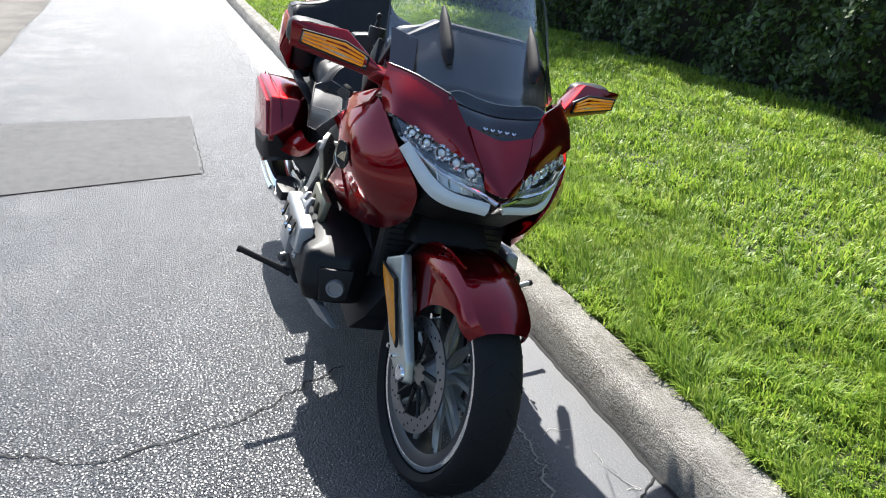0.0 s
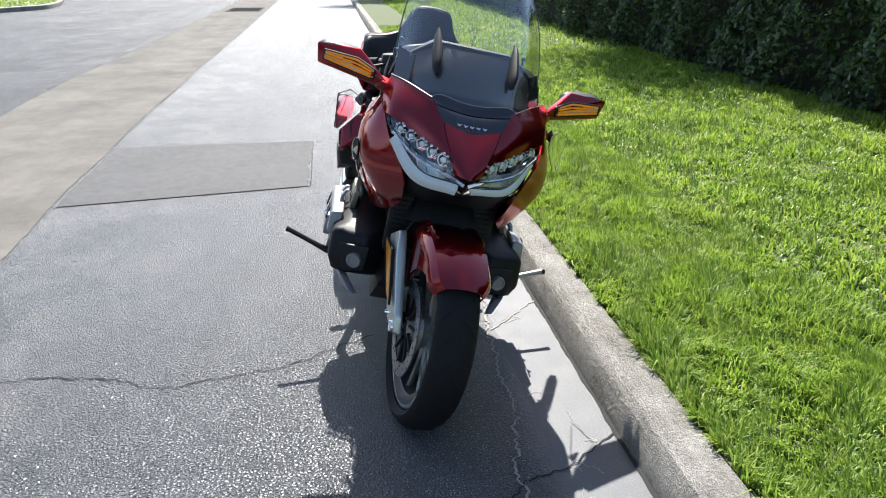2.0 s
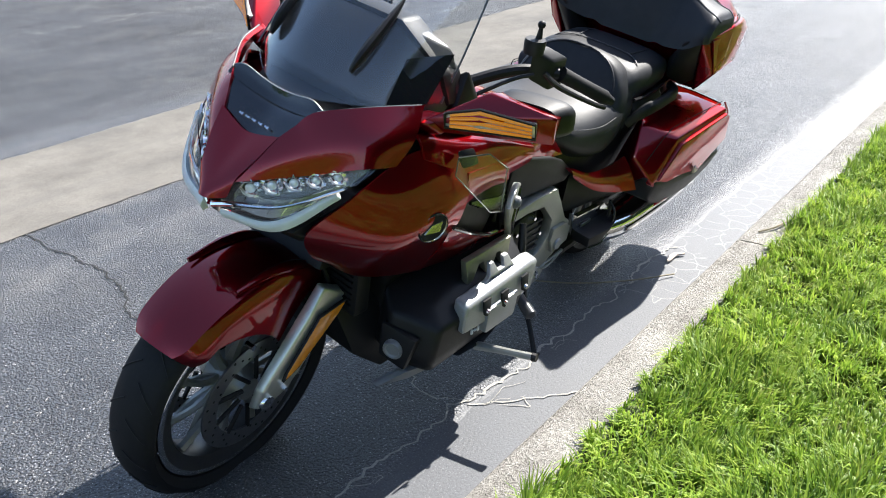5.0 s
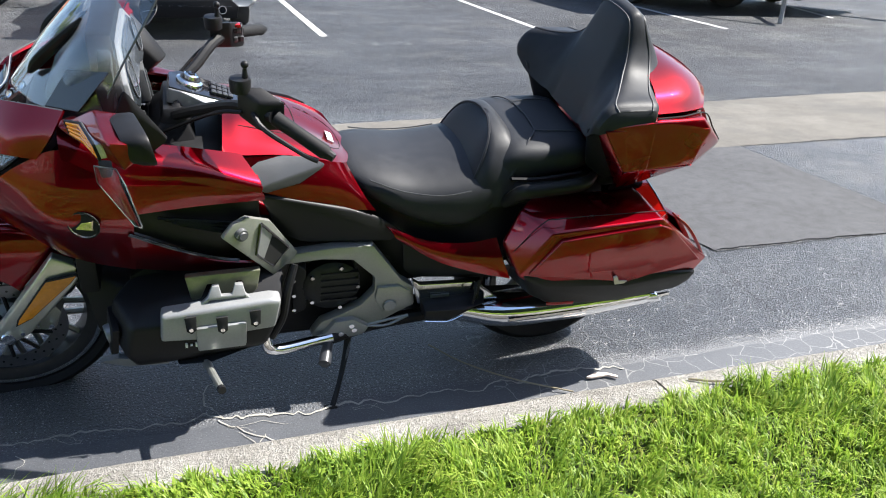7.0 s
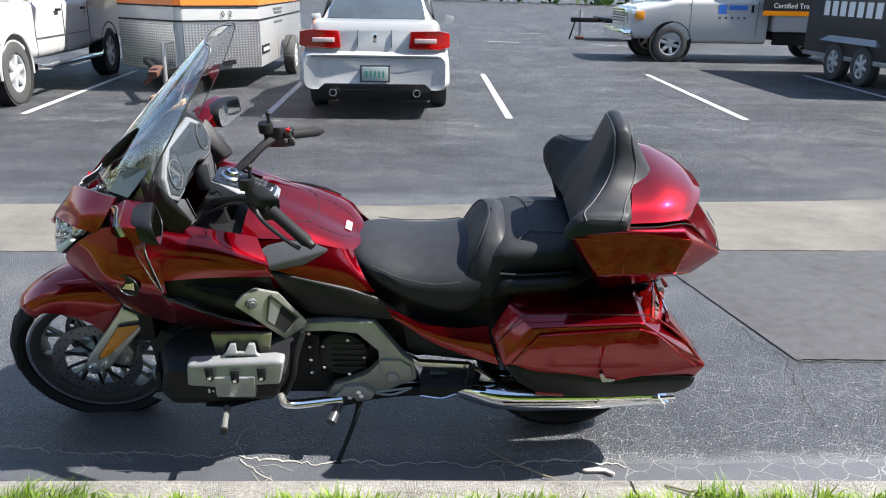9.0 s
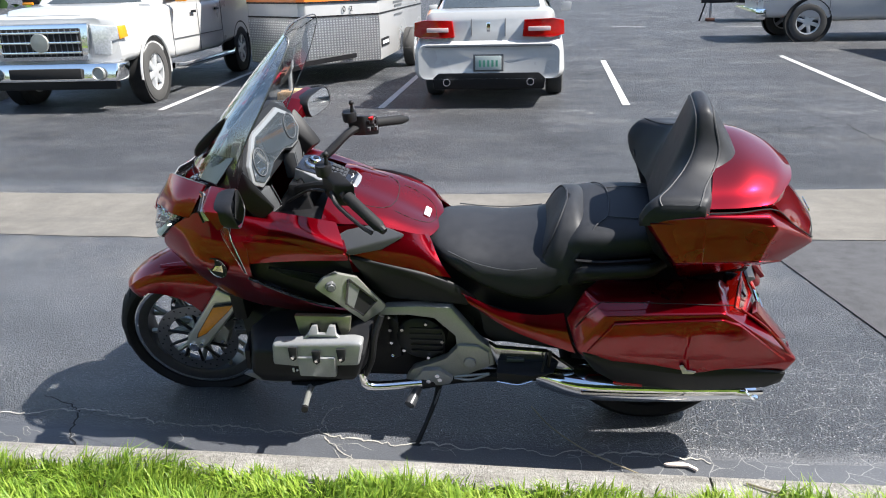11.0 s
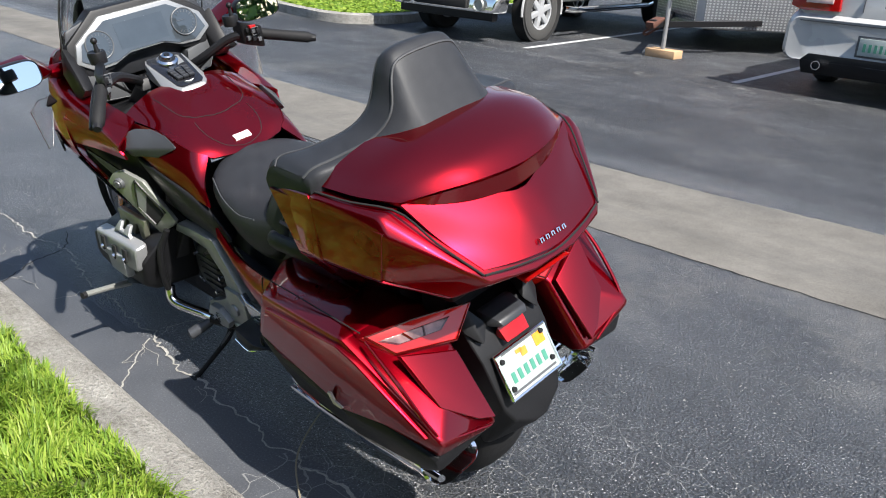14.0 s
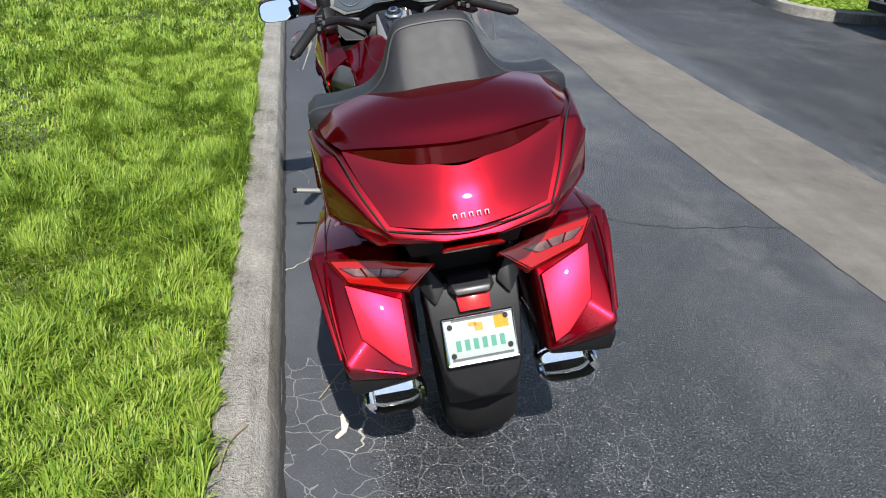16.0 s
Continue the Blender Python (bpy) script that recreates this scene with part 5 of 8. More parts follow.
for name, a, b in (("left", (-0.109, -0.296, 1.033), (0.008, -0.378, 0.972)), ("right", (-0.164, 0.282, 1.030), (-0.071, 0.414, 0.992))):
    A, B = Vector(a), Vector(b)
    d = (B - A).normalized()
    g = part("grip", tube([A, A + d * 0.01, A + d * 0.06, B - d * 0.014, B - d * 0.008, B], [0.019, 0.0185, 0.0175, 0.0185, 0.015, 0.013], 14), RUBBER, bar, "black rubber grip")
    part("bar_end", tube([B - d * 0.004, B + d * 0.012], [0.014, 0.011], 10), BLACK, bar)
    out = -1 if name == "left" else 1
    sw = hull([tuple(A - d * 0.012 + Vector(o)) for o in [(-0.030, 0, -0.042), (0.034, 0, -0.042), (-0.030, 0, 0.032), (0.034, 0, 0.032)]] + [tuple(A - d * 0.078 + Vector(o)) for o in [(-0.028, 0, -0.040), (0.032, 0, -0.040), (-0.028, 0, 0.034), (0.032, 0, 0.034)]], 0.008)
    box_ = part("switch_box", sw, BLACK, bar, "black switch box")
    for k in range(6):
        p = A - d * (0.028 + 0.017 * (k % 3)) + Vector((0.036, 0, 0.010 - 0.026 * (k // 3)))
        part("switch", box(p.x, p.y, p.z, 0.010, 0.013, 0.014, 0.002), GREY if k % 2 else BLACK, box_)
    p = A - d * 0.040 + Vector((0.040, 0, 0.010))
    part("switch_frame", tube([p + Vector((0.002, y_, z_)) for y_, z_ in ((-0.011, -0.012), (0.011, -0.012), (0.011, 0.012), (-0.011, 0.012), (-0.011, -0.012))], 0.0018, 5), GREY, box_)
    if out > 0:
        part("kill_switch", box(A.x + 0.008, A.y - 0.035, A.z + 0.034, 0.016, 0.022, 0.010, 0.002), REDLENS, box_, "red engine switch")
    # lever in front of the grip, reservoir and ball mount inside
    lev = [A - d * 0.03 + Vector((-0.030, 0, -0.004)), A + d * 0.03 + Vector((-0.052, 0, -0.008)), B - d * 0.02 + Vector((-0.050, 0, -0.006)), B + d * 0.015 + Vector((-0.040, 0, -0.004))]
    part("lever", tube(lev, [0.007, 0.007, 0.006, 0.007], 8, 14), BLACK, bar)
    c = A - d * 0.085 + Vector((-0.012, 0, 0.036))
    part("reservoir", moved(lathe([(0, 0.016), (0.024, 0.016), (0.026, 0.010), (0.024, -0.018), (0, -0.018)], (0, 0, 0), "z", 20, closed=False), Matrix.Translation(c)), BLACK, bar, "black fluid reservoir")
    e = c + Vector((0.012, 0, 0.016))
    ball = bmesh.new()
    bmesh.ops.create_uvsphere(ball, u_segments=14, v_segments=10, radius=0.0095)
    part("ball_mount", joined(moved(ball, Matrix.Translation(e + Vector((0, 0, 0.032)))), tube([e, e + Vector((0, 0, 0.026))], [0.008, 0.0045], 10)), BLACK, bar, "black ball mount")
    part("cable", tube([A - d * 0.06 + Vector((-0.03, 0, -0.02)), A - d * 0.12 + Vector((-0.05, 0, -0.06)), Vector((-0.37, out * 0.12, 0.92))], 0.005, 6, 14), BLACK, bar)
bike("ignition_block", hull(mirrored([(-0.40, -0.10, 0.92), (-0.30, -0.10, 0.90), (-0.33, -0.07, 0.985), (-0.28, -0.12, 0.84), (-0.42, -0.14, 0.86)]), 0.01), BLACK)

# -- console and tank cover
console = bike("console", hull([(-0.352, v * 0.052, 1.006) for v in (-1, 1)] + [(-0.322, v * 0.066, 1.003) for v in (-1, 1)] + [(-0.172, v * 0.050, 0.949) for v in (-1, 1)] + [(-0.158, v * 0.038, 0.943) for v in (-1, 1)]
                               + [(-0.36, v * 0.056, 0.97) for v in (-1, 1)] + [(-0.310, v * 0.072, 0.96) for v in (-1, 1)] + [(-0.185, v * 0.080, 0.930) for v in (-1, 1)] + [(-0.146, v * 0.046, 0.925) for v in (-1, 1)], 0.002), BRUSHED, "black centre console in a satin silver frame")
part("console_top", slab([(-0.350, -0.047, 1.0105), (-0.350, 0.047, 1.0105), (-0.322, 0.060, 1.0068), (-0.174, 0.046, 0.9530), (-0.162, 0.034, 0.9485), (-0.162, -0.034, 0.9485), (-0.174, -0.046, 0.9530), (-0.322, -0.060, 1.0068)], 0.012, 0.0015, (-0.3, 0, -1)), GLOSSBLACK, console, "gloss black console top")
knob_m = Matrix.Translation((-0.300, 0.0, 1.001)) @ Matrix.Rotation(radians(19), 4, "Y")
k = part("dial_knob", moved(lathe([(0, 0.022), (0.014, 0.024), (0.019, 0.021), (0.020, 0.010), (0.027, 0.010), (0.034, 0.005), (0.035, 0.001), (0.035, -0.006), (0, -0.006)], (0, 0, 0), "z", 32, closed=False), knob_m), CHROME, console, "chrome control dial")
part("knob_cap", moved(lathe([(0, 0.0265), (0.009, 0.026), (0.010, 0.023), (0, 0.023)], (0, 0, 0), "z", 20, closed=False), knob_m), GLOSSBLACK, k)
part("knob_ring", moved(lathe([(0.021, 0.0112), (0.026, 0.0112), (0.026, 0.0100), (0.021, 0.0100)], (0, 0, 0), "z", 28), knob_m), BLACK, k)
keys_m = Matrix.Translation((-0.219, 0.0, 0.9715)) @ Matrix.Rotation(radians(20), 4, "Y")
for j in (-1, 0, 1):
    for i in range(4):
        b = part("button", moved(box(-0.024 + 0.0150 * i, j * (0.026 - 0.0016 * i), 0.0035, 0.0135, 0.019, 0.007, 0.0018), keys_m), DARKGREY, console)
        part("button_mark", moved(box(-0.024 + 0.0150 * i, j * (0.026 - 0.0016 * i), 0.0073, 0.0016, 0.009, 0.0006), keys_m), GREY, b)
part("wing_mark", moved(joined(slab([(0.046, -0.016, 0.0), (0.050, 0.0, 0.0), (0.046, 0.016, 0.0), (0.053, 0.003, 0.0), (0.053, -0.003, 0.0)], 0.002, 0.0, (0, 0, -1))), keys_m @ Matrix.Translation((-0.002, 0, 0.0022))), WHITE, console)

bike("inner_cockpit", hull(mirrored([(-0.42, -0.225, 0.885), (-0.24, -0.200, 0.860), (-0.22, -0.08, 0.885), (-0.42, -0.08, 0.890), (-0.44, -0.15, 0.78), (-0.2, -0.15, 0.78)]), 0.008), BLACK, "black inner cockpit panel")
tank_cover = bike("tank_cover", patch([
    [(-0.235, -0.212, 0.898), (-0.230, -0.165, 0.926), (-0.225, -0.095, 0.950), (-0.215, 0, 0.948)],
    [(-0.180, -0.205, 0.888), (-0.175, -0.160, 0.915), (-0.170, -0.085, 0.942), (-0.165, 0, 0.938)],
    [(-0.060, -0.186, 0.872), (-0.055, -0.140, 0.888), (-0.050, -0.075, 0.892), (-0.045, 0, 0.884)],
    [(0.050, -0.168, 0.832), (0.055, -0.120, 0.838), (0.058, -0.06, 0.833), (0.060, 0, 0.824)],
    [(0.100, -0.120, 0.800), (0.112, -0.085, 0.798), (0.120, -0.045, 0.795), (0.125, 0, 0.790)]], 0.008, 30, 30, True), RED, "candy red tank cover with a filler lid", 40)
tank_points = np.array([v.co[:] for v in tank_cover.data.vertices])
tank_points = tank_points[[v.normal.z > 0.2 for v in tank_cover.data.vertices]]


def on_tank(u, v):
    """The point of the tank's upper surface above (u, v)."""
    d = np.hypot(tank_points[:, 0] - u, tank_points[:, 1] - v)
    near = np.argsort(d)[:4]
    k = 1 / (d[near] + 0.002)
    return (u, v, float((tank_points[near, 2] * k).sum() / k.sum()) + 0.0004)


seam = spline([(-0.188, -0.128), (-0.130, -0.122), (-0.070, -0.112), (-0.040, -0.086), (-0.030, -0.040), (-0.028, 0.0), (-0.030, 0.040), (-0.040, 0.086), (-0.070, 0.112), (-0.130, 0.122), (-0.188, 0.128)], 44)
bike("filler_seam", tube([on_tank(u, v) for u, v in seam], 0.0014, 5), GROOVE)
seam = spline([(-0.020, -0.092), (0.014, -0.094), (0.055, -0.084), (0.086, -0.060), (0.098, -0.025), (0.101, 0.0), (0.098, 0.025), (0.086, 0.060), (0.055, 0.084), (0.014, 0.094), (-0.020, 0.092)], 40)
bike("lid_seam", tube([on_tank(u, v) for u, v in seam], 0.0013, 5), GROOVE)
bike("warning_label", slab([(0.064, -0.024, 0.8295), (0.082, -0.024, 0.8195), (0.082, 0.030, 0.8195), (0.064, 0.030, 0.8295)], 0.004, 0, (0, 0, -1)), WHITE, "small white label on the tank")


KNEE = speckled("charcoal_plastic", (0.036, 0.038, 0.042), 0.33, 0.15, 300, 0.08)


def tank_side(s):
    bike("tank_side", patch([
        L([(-0.215, -0.205, 0.880), (-0.215, -0.232, 0.800), (-0.215, -0.215, 0.720)], s),
        L([(-0.060, -0.188, 0.872), (-0.050, -0.222, 0.790), (-0.040, -0.215, 0.712)], s),
        L([(0.060, -0.165, 0.832), (0.080, -0.196, 0.770), (0.100, -0.205, 0.705)], s),
        L([(0.092, -0.130, 0.808), (0.130, -0.180, 0.745), (0.172, -0.200, 0.692)], s)], 0.007, 18, 12), RED, "candy red side of the tank", 40)
    bike("knee_pad", hull(L([(-0.205, -0.262, 0.858), (-0.150, -0.225, 0.880), (-0.085, -0.202, 0.884), (-0.02, -0.192, 0.872), (0.042, -0.190, 0.842), (-0.040, -0.226, 0.806), (-0.135, -0.268, 0.806), (-0.150, -0.276, 0.830), (-0.10, -0.18, 0.82)], s), 0.006, 3), KNEE, "charcoal plastic knee pad")
    bike("lower_side_cover", hull(L([(-0.155, -0.250, 0.796), (0.100, -0.218, 0.712), (0.190, -0.205, 0.672), (0.270, -0.205, 0.610), (0.22, -0.212, 0.588), (-0.02, -0.205, 0.600), (-0.10, -0.205, 0.640), (-0.1, -0.15, 0.78), (0.2, -0.15, 0.60)], s), 0.010, 3), BLACK, "black side cover")


sides(tank_side)

# -- seats
rows = [(0.085, 0.098, 0.735, 0.796), (0.130, 0.152, 0.702, 0.800), (0.200, 0.190, 0.660, 0.792), (0.300, 0.208, 0.606, 0.778), (0.400, 0.218, 0.580, 0.782), (0.480, 0.215, 0.588, 0.795), (0.545, 0.205, 0.655, 0.80), (0.585, 0.196, 0.765, 0.83)]
bm = loft([sect(u, st, 28, 1.9 + min(1.0, max(0.0, (u - 0.09) / 0.34))) for u, *st in spline(rows, 26)])
seat = bike("seat", bm, VINYL, "black stitched leather-look rider and passenger seat", 50)
rows = [(0.545, 0.190, 0.690, 0.850), (0.590, 0.196, 0.725, 0.870), (0.680, 0.198, 0.745, 0.872), (0.770, 0.192, 0.755, 0.874), (0.815, 0.182, 0.765, 0.868)]
part("passenger_pad", loft([sect(u, st, 28, 3.6) for u, *st in spline(rows, 16)]), VINYL, seat)
# raised bolster behind the rider: a leaning horseshoe
rings, edge = [], []
for w, hw, uf, ub in spline([(0.680, 0.208, 0.395, 0.64), (0.745, 0.205, 0.425, 0.635), (0.800, 0.190, 0.455, 0.625), (0.845, 0.162, 0.482, 0.610), (0.873, 0.124, 0.503, 0.590), (0.889, 0.072, 0.520, 0.568), (0.893, 0.030, 0.530, 0.555)], 20):
    ring = []
    for a in np.linspace(0, 2 * math.pi, 40, endpoint=False):
        c, s = math.cos(a), math.sin(a)
        v = math.copysign(abs(s) ** 0.6, s) * hw
        uu = (uf + ub) / 2 + math.copysign(abs(c) ** 0.6, c) * (ub - uf) / 2
        dish = 0.022 * (1 - (v / hw) ** 2) if c < 0 else 0
        ring.append((uu + dish, v, w))
    rings.append(ring)
    edge.append(ring[14])
part("bolster", loft(rings), VINYL, seat)
STITCH = speckled("seam_thread", (0.030, 0.031, 0.034), 0.6, 0.1, 60, 0.0)
part("piping", tube(edge[4:] + [(u, -v, w) for u, v, w in edge[:3:-1]], 0.0042, 6), VINYL, seat)
for s in (-1, 1):
    part("stitching", tube([(0.600, s * 0.188, 0.830), (0.630, s * 0.150, 0.868), (0.665, s * 0.10, 0.8735), (0.675, 0, 0.8745)], 0.0022, 5, 20), STITCH, seat)
    part("stitching", tube([(0.16, s * 0.165, 0.770), (0.25, s * 0.195, 0.745), (0.36, s * 0.215, 0.735), (0.45, s * 0.216, 0.745)], 0.0022, 5, 20), STITCH, seat)
    part("stitching", tube([(0.665, s * 0.10, 0.8735), (0.74, s * 0.11, 0.8745), (0.80, s * 0.11, 0.871)], 0.0020, 5, 14), STITCH, seat)
    part("seat_trim", tube([(0.570, s * 0.205, 0.772), (0.660, s * 0.204, 0.768), (0.800, s * 0.192, 0.774)], 0.006, 6, 10), BLACK, seat)
    bike("grab_rail", tube([(0.560, s * 0.205, 0.690), (0.590, s * 0.245, 0.748), (0.640, s * 0.255, 0.758), (0.780, s * 0.245, 0.765), (0.840, s * 0.20, 0.765)], [0.012, 0.016, 0.016, 0.016, 0.012], 10, 18, 1.4), BLACK, "black grab rail")
    bike("rail_mount", hull(L([(0.56, -0.19, 0.66), (0.82, -0.17, 0.70), (0.82, -0.17, 0.76), (0.58, -0.19, 0.76), (0.60, -0.225, 0.70), (0.80, -0.21, 0.72)], s), 0.008), BLACK)

# -- passenger backrest and arm rests
# one moulded bell: a tall middle that flares into a wing over each side of the case
BELL = [(0.0, [(0.800, 0.890), (0.830, 1.000), (0.871, 1.121), (0.900, 1.208), (0.923, 1.228), (0.952, 1.216), (1.005, 1.130), (1.039, 1.073)]),
        (0.070, [(0.800, 0.890), (0.830, 1.000), (0.871, 1.116), (0.900, 1.202), (0.923, 1.222), (0.952, 1.210), (1.005, 1.126), (1.039, 1.069)]),
        (0.095, [(0.800, 0.890), (0.830, 1.000), (0.868, 1.102), (0.901, 1.177), (0.923, 1.196), (0.955, 1.184), (1.002, 1.121), (1.035, 1.063)]),
        (0.122, [(0.795, 0.900), (0.825, 0.990), (0.862, 1.065), (0.897, 1.113), (0.925, 1.130), (0.970, 1.117), (1.005, 1.086), (1.021, 1.056)]),
        (0.165, [(0.785, 0.900), (0.810, 0.970), (0.846, 1.037), (0.872, 1.071), (0.900, 1.082), (0.956, 1.074), (0.985, 1.061), (0.990, 1.042)]),
        (0.240, [(0.760, 0.920), (0.775, 0.975), (0.802, 1.023), (0.826, 1.048), (0.864, 1.055), (0.924, 1.051), (0.950, 1.041), (0.953, 1.014)]),
        (0.292, [(0.745, 0.955), (0.745, 0.985), (0.763, 1.020), (0.792, 1.041), (0.845, 1.045), (0.910, 1.043), (0.934, 1.032), (0.938, 0.995)]),
        (0.314, [(0.757, 0.962), (0.754, 0.985), (0.773, 1.013), (0.797, 1.026), (0.846, 1.030), (0.902, 1.028), (0.920, 1.019), (0.922, 0.985)])]


def bell_ring(v, flat):
    pts = [flat[i:i + 2] for i in range(0, 16, 2)]
    fine = spline([tuple(p) for p in pts], 30)
    return [(u, v, w) for u, w in fine]


bell_rows = [(-v, *[c for p in pts for c in p]) for v, pts in BELL[:0:-1]] + [(v, *[c for p in pts for c in p]) for v, pts in BELL]
back = bike("passenger_backrest", loft([bell_ring(r[0], r[1:]) for r in spline(bell_rows, 64)]), VINYL, "tall black padded passenger backrest with arm wings", 50)
bell_edge = [bell_ring(r[0], r[1:])[21] for r in spline(bell_rows, 64)]
part("piping", tube(bell_edge, 0.0032, 6), STITCH, back)
bell_edge = [bell_ring(r[0], r[1:])[13] for r in spline(bell_rows, 64)]
part("piping", tube(bell_edge, 0.0026, 6), STITCH, back)
for s in (-1, 1):
    part("rest_cover", hull(L([(0.765, -0.295, 0.965), (0.755, -0.235, 0.95), (0.80, -0.19, 0.80), (0.86, -0.23, 0.765), (0.885, -0.315, 0.845), (0.90, -0.30, 0.96), (0.85, -0.16, 0.85)], s), 0.012, 3), BLACK, back)

# -- trunk
trunk = bike("trunk", hull(mirrored([
    (0.90, -0.318, 0.985), (0.90, -0.326, 0.848), (0.90, -0.270, 0.762), (0.95, -0.20, 0.742),
    (0.93, -0.322, 1.000), (1.100, -0.292, 0.990), (1.125, -0.300, 0.955), (1.09, -0.300, 0.845), (1.180, -0.200, 0.786), (1.245, -0.202, 0.868), (1.266, -0.172, 0.838), (1.288, -0.06, 0.824), (1.22, -0.08, 0.790)]), 0.009, 3), RED, "candy red top case of the motorcycle")
for s in (-1, 1):
    part("side_cheek", hull(L([(0.758, -0.290, 0.962), (0.778, -0.312, 0.980), (0.850, -0.3275, 0.848), (0.872, -0.270, 0.766), (0.93, -0.322, 1.000), (0.93, -0.327, 0.85), (0.93, -0.27, 0.77), (0.90, -0.25, 0.80), (0.86, -0.26, 0.97)], s), 0.008, 3), RED, trunk)
part("lid", patch([
    [(0.930, -0.296, 1.010), (0.945, -0.240, 1.050), (0.955, -0.13, 1.080), (0.955, 0, 1.088)],
    [(1.020, -0.283, 1.008), (1.045, -0.228, 1.047), (1.055, -0.13, 1.077), (1.055, 0, 1.086)],
    [(1.080, -0.262, 1.005), (1.112, -0.205, 1.031), (1.138, -0.120, 1.049), (1.148, 0, 1.054)],
    [(1.115, -0.245, 1.003), (1.155, -0.180, 1.011), (1.192, -0.100, 1.015), (1.207, 0, 1.014)]], 0.012, 24, 41, True), RED, trunk, smooth=40)
part("lid_recess", patch([
    [(1.113, -0.244, 0.998), (1.150, -0.180, 1.004), (1.184, -0.100, 1.006), (1.197, 0, 1.004)],
    [(1.117, -0.243, 0.997), (1.150, -0.180, 0.982), (1.182, -0.100, 0.970), (1.196, 0, 0.962)]], 0.006, 8, 41, True), RED, trunk)
part("rear_panel", patch([
    [(1.118, -0.246, 1.000), (1.154, -0.165, 0.980), (1.190, -0.060, 0.966), (1.204, 0, 0.958)],
    [(1.176, -0.214, 0.932), (1.212, -0.130, 0.922), (1.238, -0.050, 0.915), (1.244, 0, 0.912)],
    [(1.250, -0.172, 0.866), (1.272, -0.100, 0.858), (1.284, -0.040, 0.854), (1.287, 0, 0.852)]], 0.010, 14, 41, True), RED, trunk, smooth=40)
part("panel_gap", tube([(1.256, -0.176, 0.858), (1.276, -0.10, 0.850), (1.290, 0, 0.845), (1.276, 0.10, 0.850), (1.256, 0.176, 0.858)], 0.0024, 6, 20), GROOVE, trunk)
for s in (-1, 1):
    part("side_gap", tube([(1.258, s * 0.180, 0.860), (1.186, s * 0.224, 0.926), (1.120, s * 0.256, 0.990), (1.02, s * 0.295, 1.000), (0.93, s * 0.310, 1.003)], 0.0022, 6, 16), GROOVE, trunk)
    part("side_skin", slab(L([(0.772, -0.3225, 0.974), (1.118, -0.3020, 0.962), (1.092, -0.3035, 0.847), (0.852, -0.3310, 0.849)], s), 0.010, 0.003, (0, -s, 0), 2), RED, trunk)
    part("lower_skin", slab(L([(0.853, -0.3310, 0.846), (1.092, -0.3035, 0.844), (1.178, -0.206, 0.788), (0.876, -0.2735, 0.765)], s), 0.010, 0.002, (0, -s, 0.4), 2), RED, trunk)
# the badge on the lid: five slim plain bars
for i in range(5):
    part("badge_bar", moved(joined(box(0, -0.0035, 0, 0.004, 0.0030, 0.010, 0.0006), box(0, 0.0035, 0, 0.004, 0.0030, 0.010, 0.0006), box(0, 0, 0.0042, 0.004, 0.0070, 0.0022, 0.0004)), Matrix.Translation((1.2790, -0.034 + 0.0170 * i, 0.876)) @ Matrix.Rotation(radians(-28), 4, "Y")), CHROME, trunk, "plain silver badge bar")
part("brake_lamp", hull(mirrored([(1.268, -0.070, 0.792), (1.276, -0.060, 0.800), (1.262, -0.070, 0.784), (1.2, -0.06, 0.785)]), 0.003), REDLENS, trunk, "narrow red brake lamp")
bike("trunk_floor", hull(mirrored([(0.84, -0.18, 0.765), (1.12, -0.15, 0.765), (0.9, -0.16, 0.70), (1.10, -0.13, 0.70)]), 0.01), BLACK)


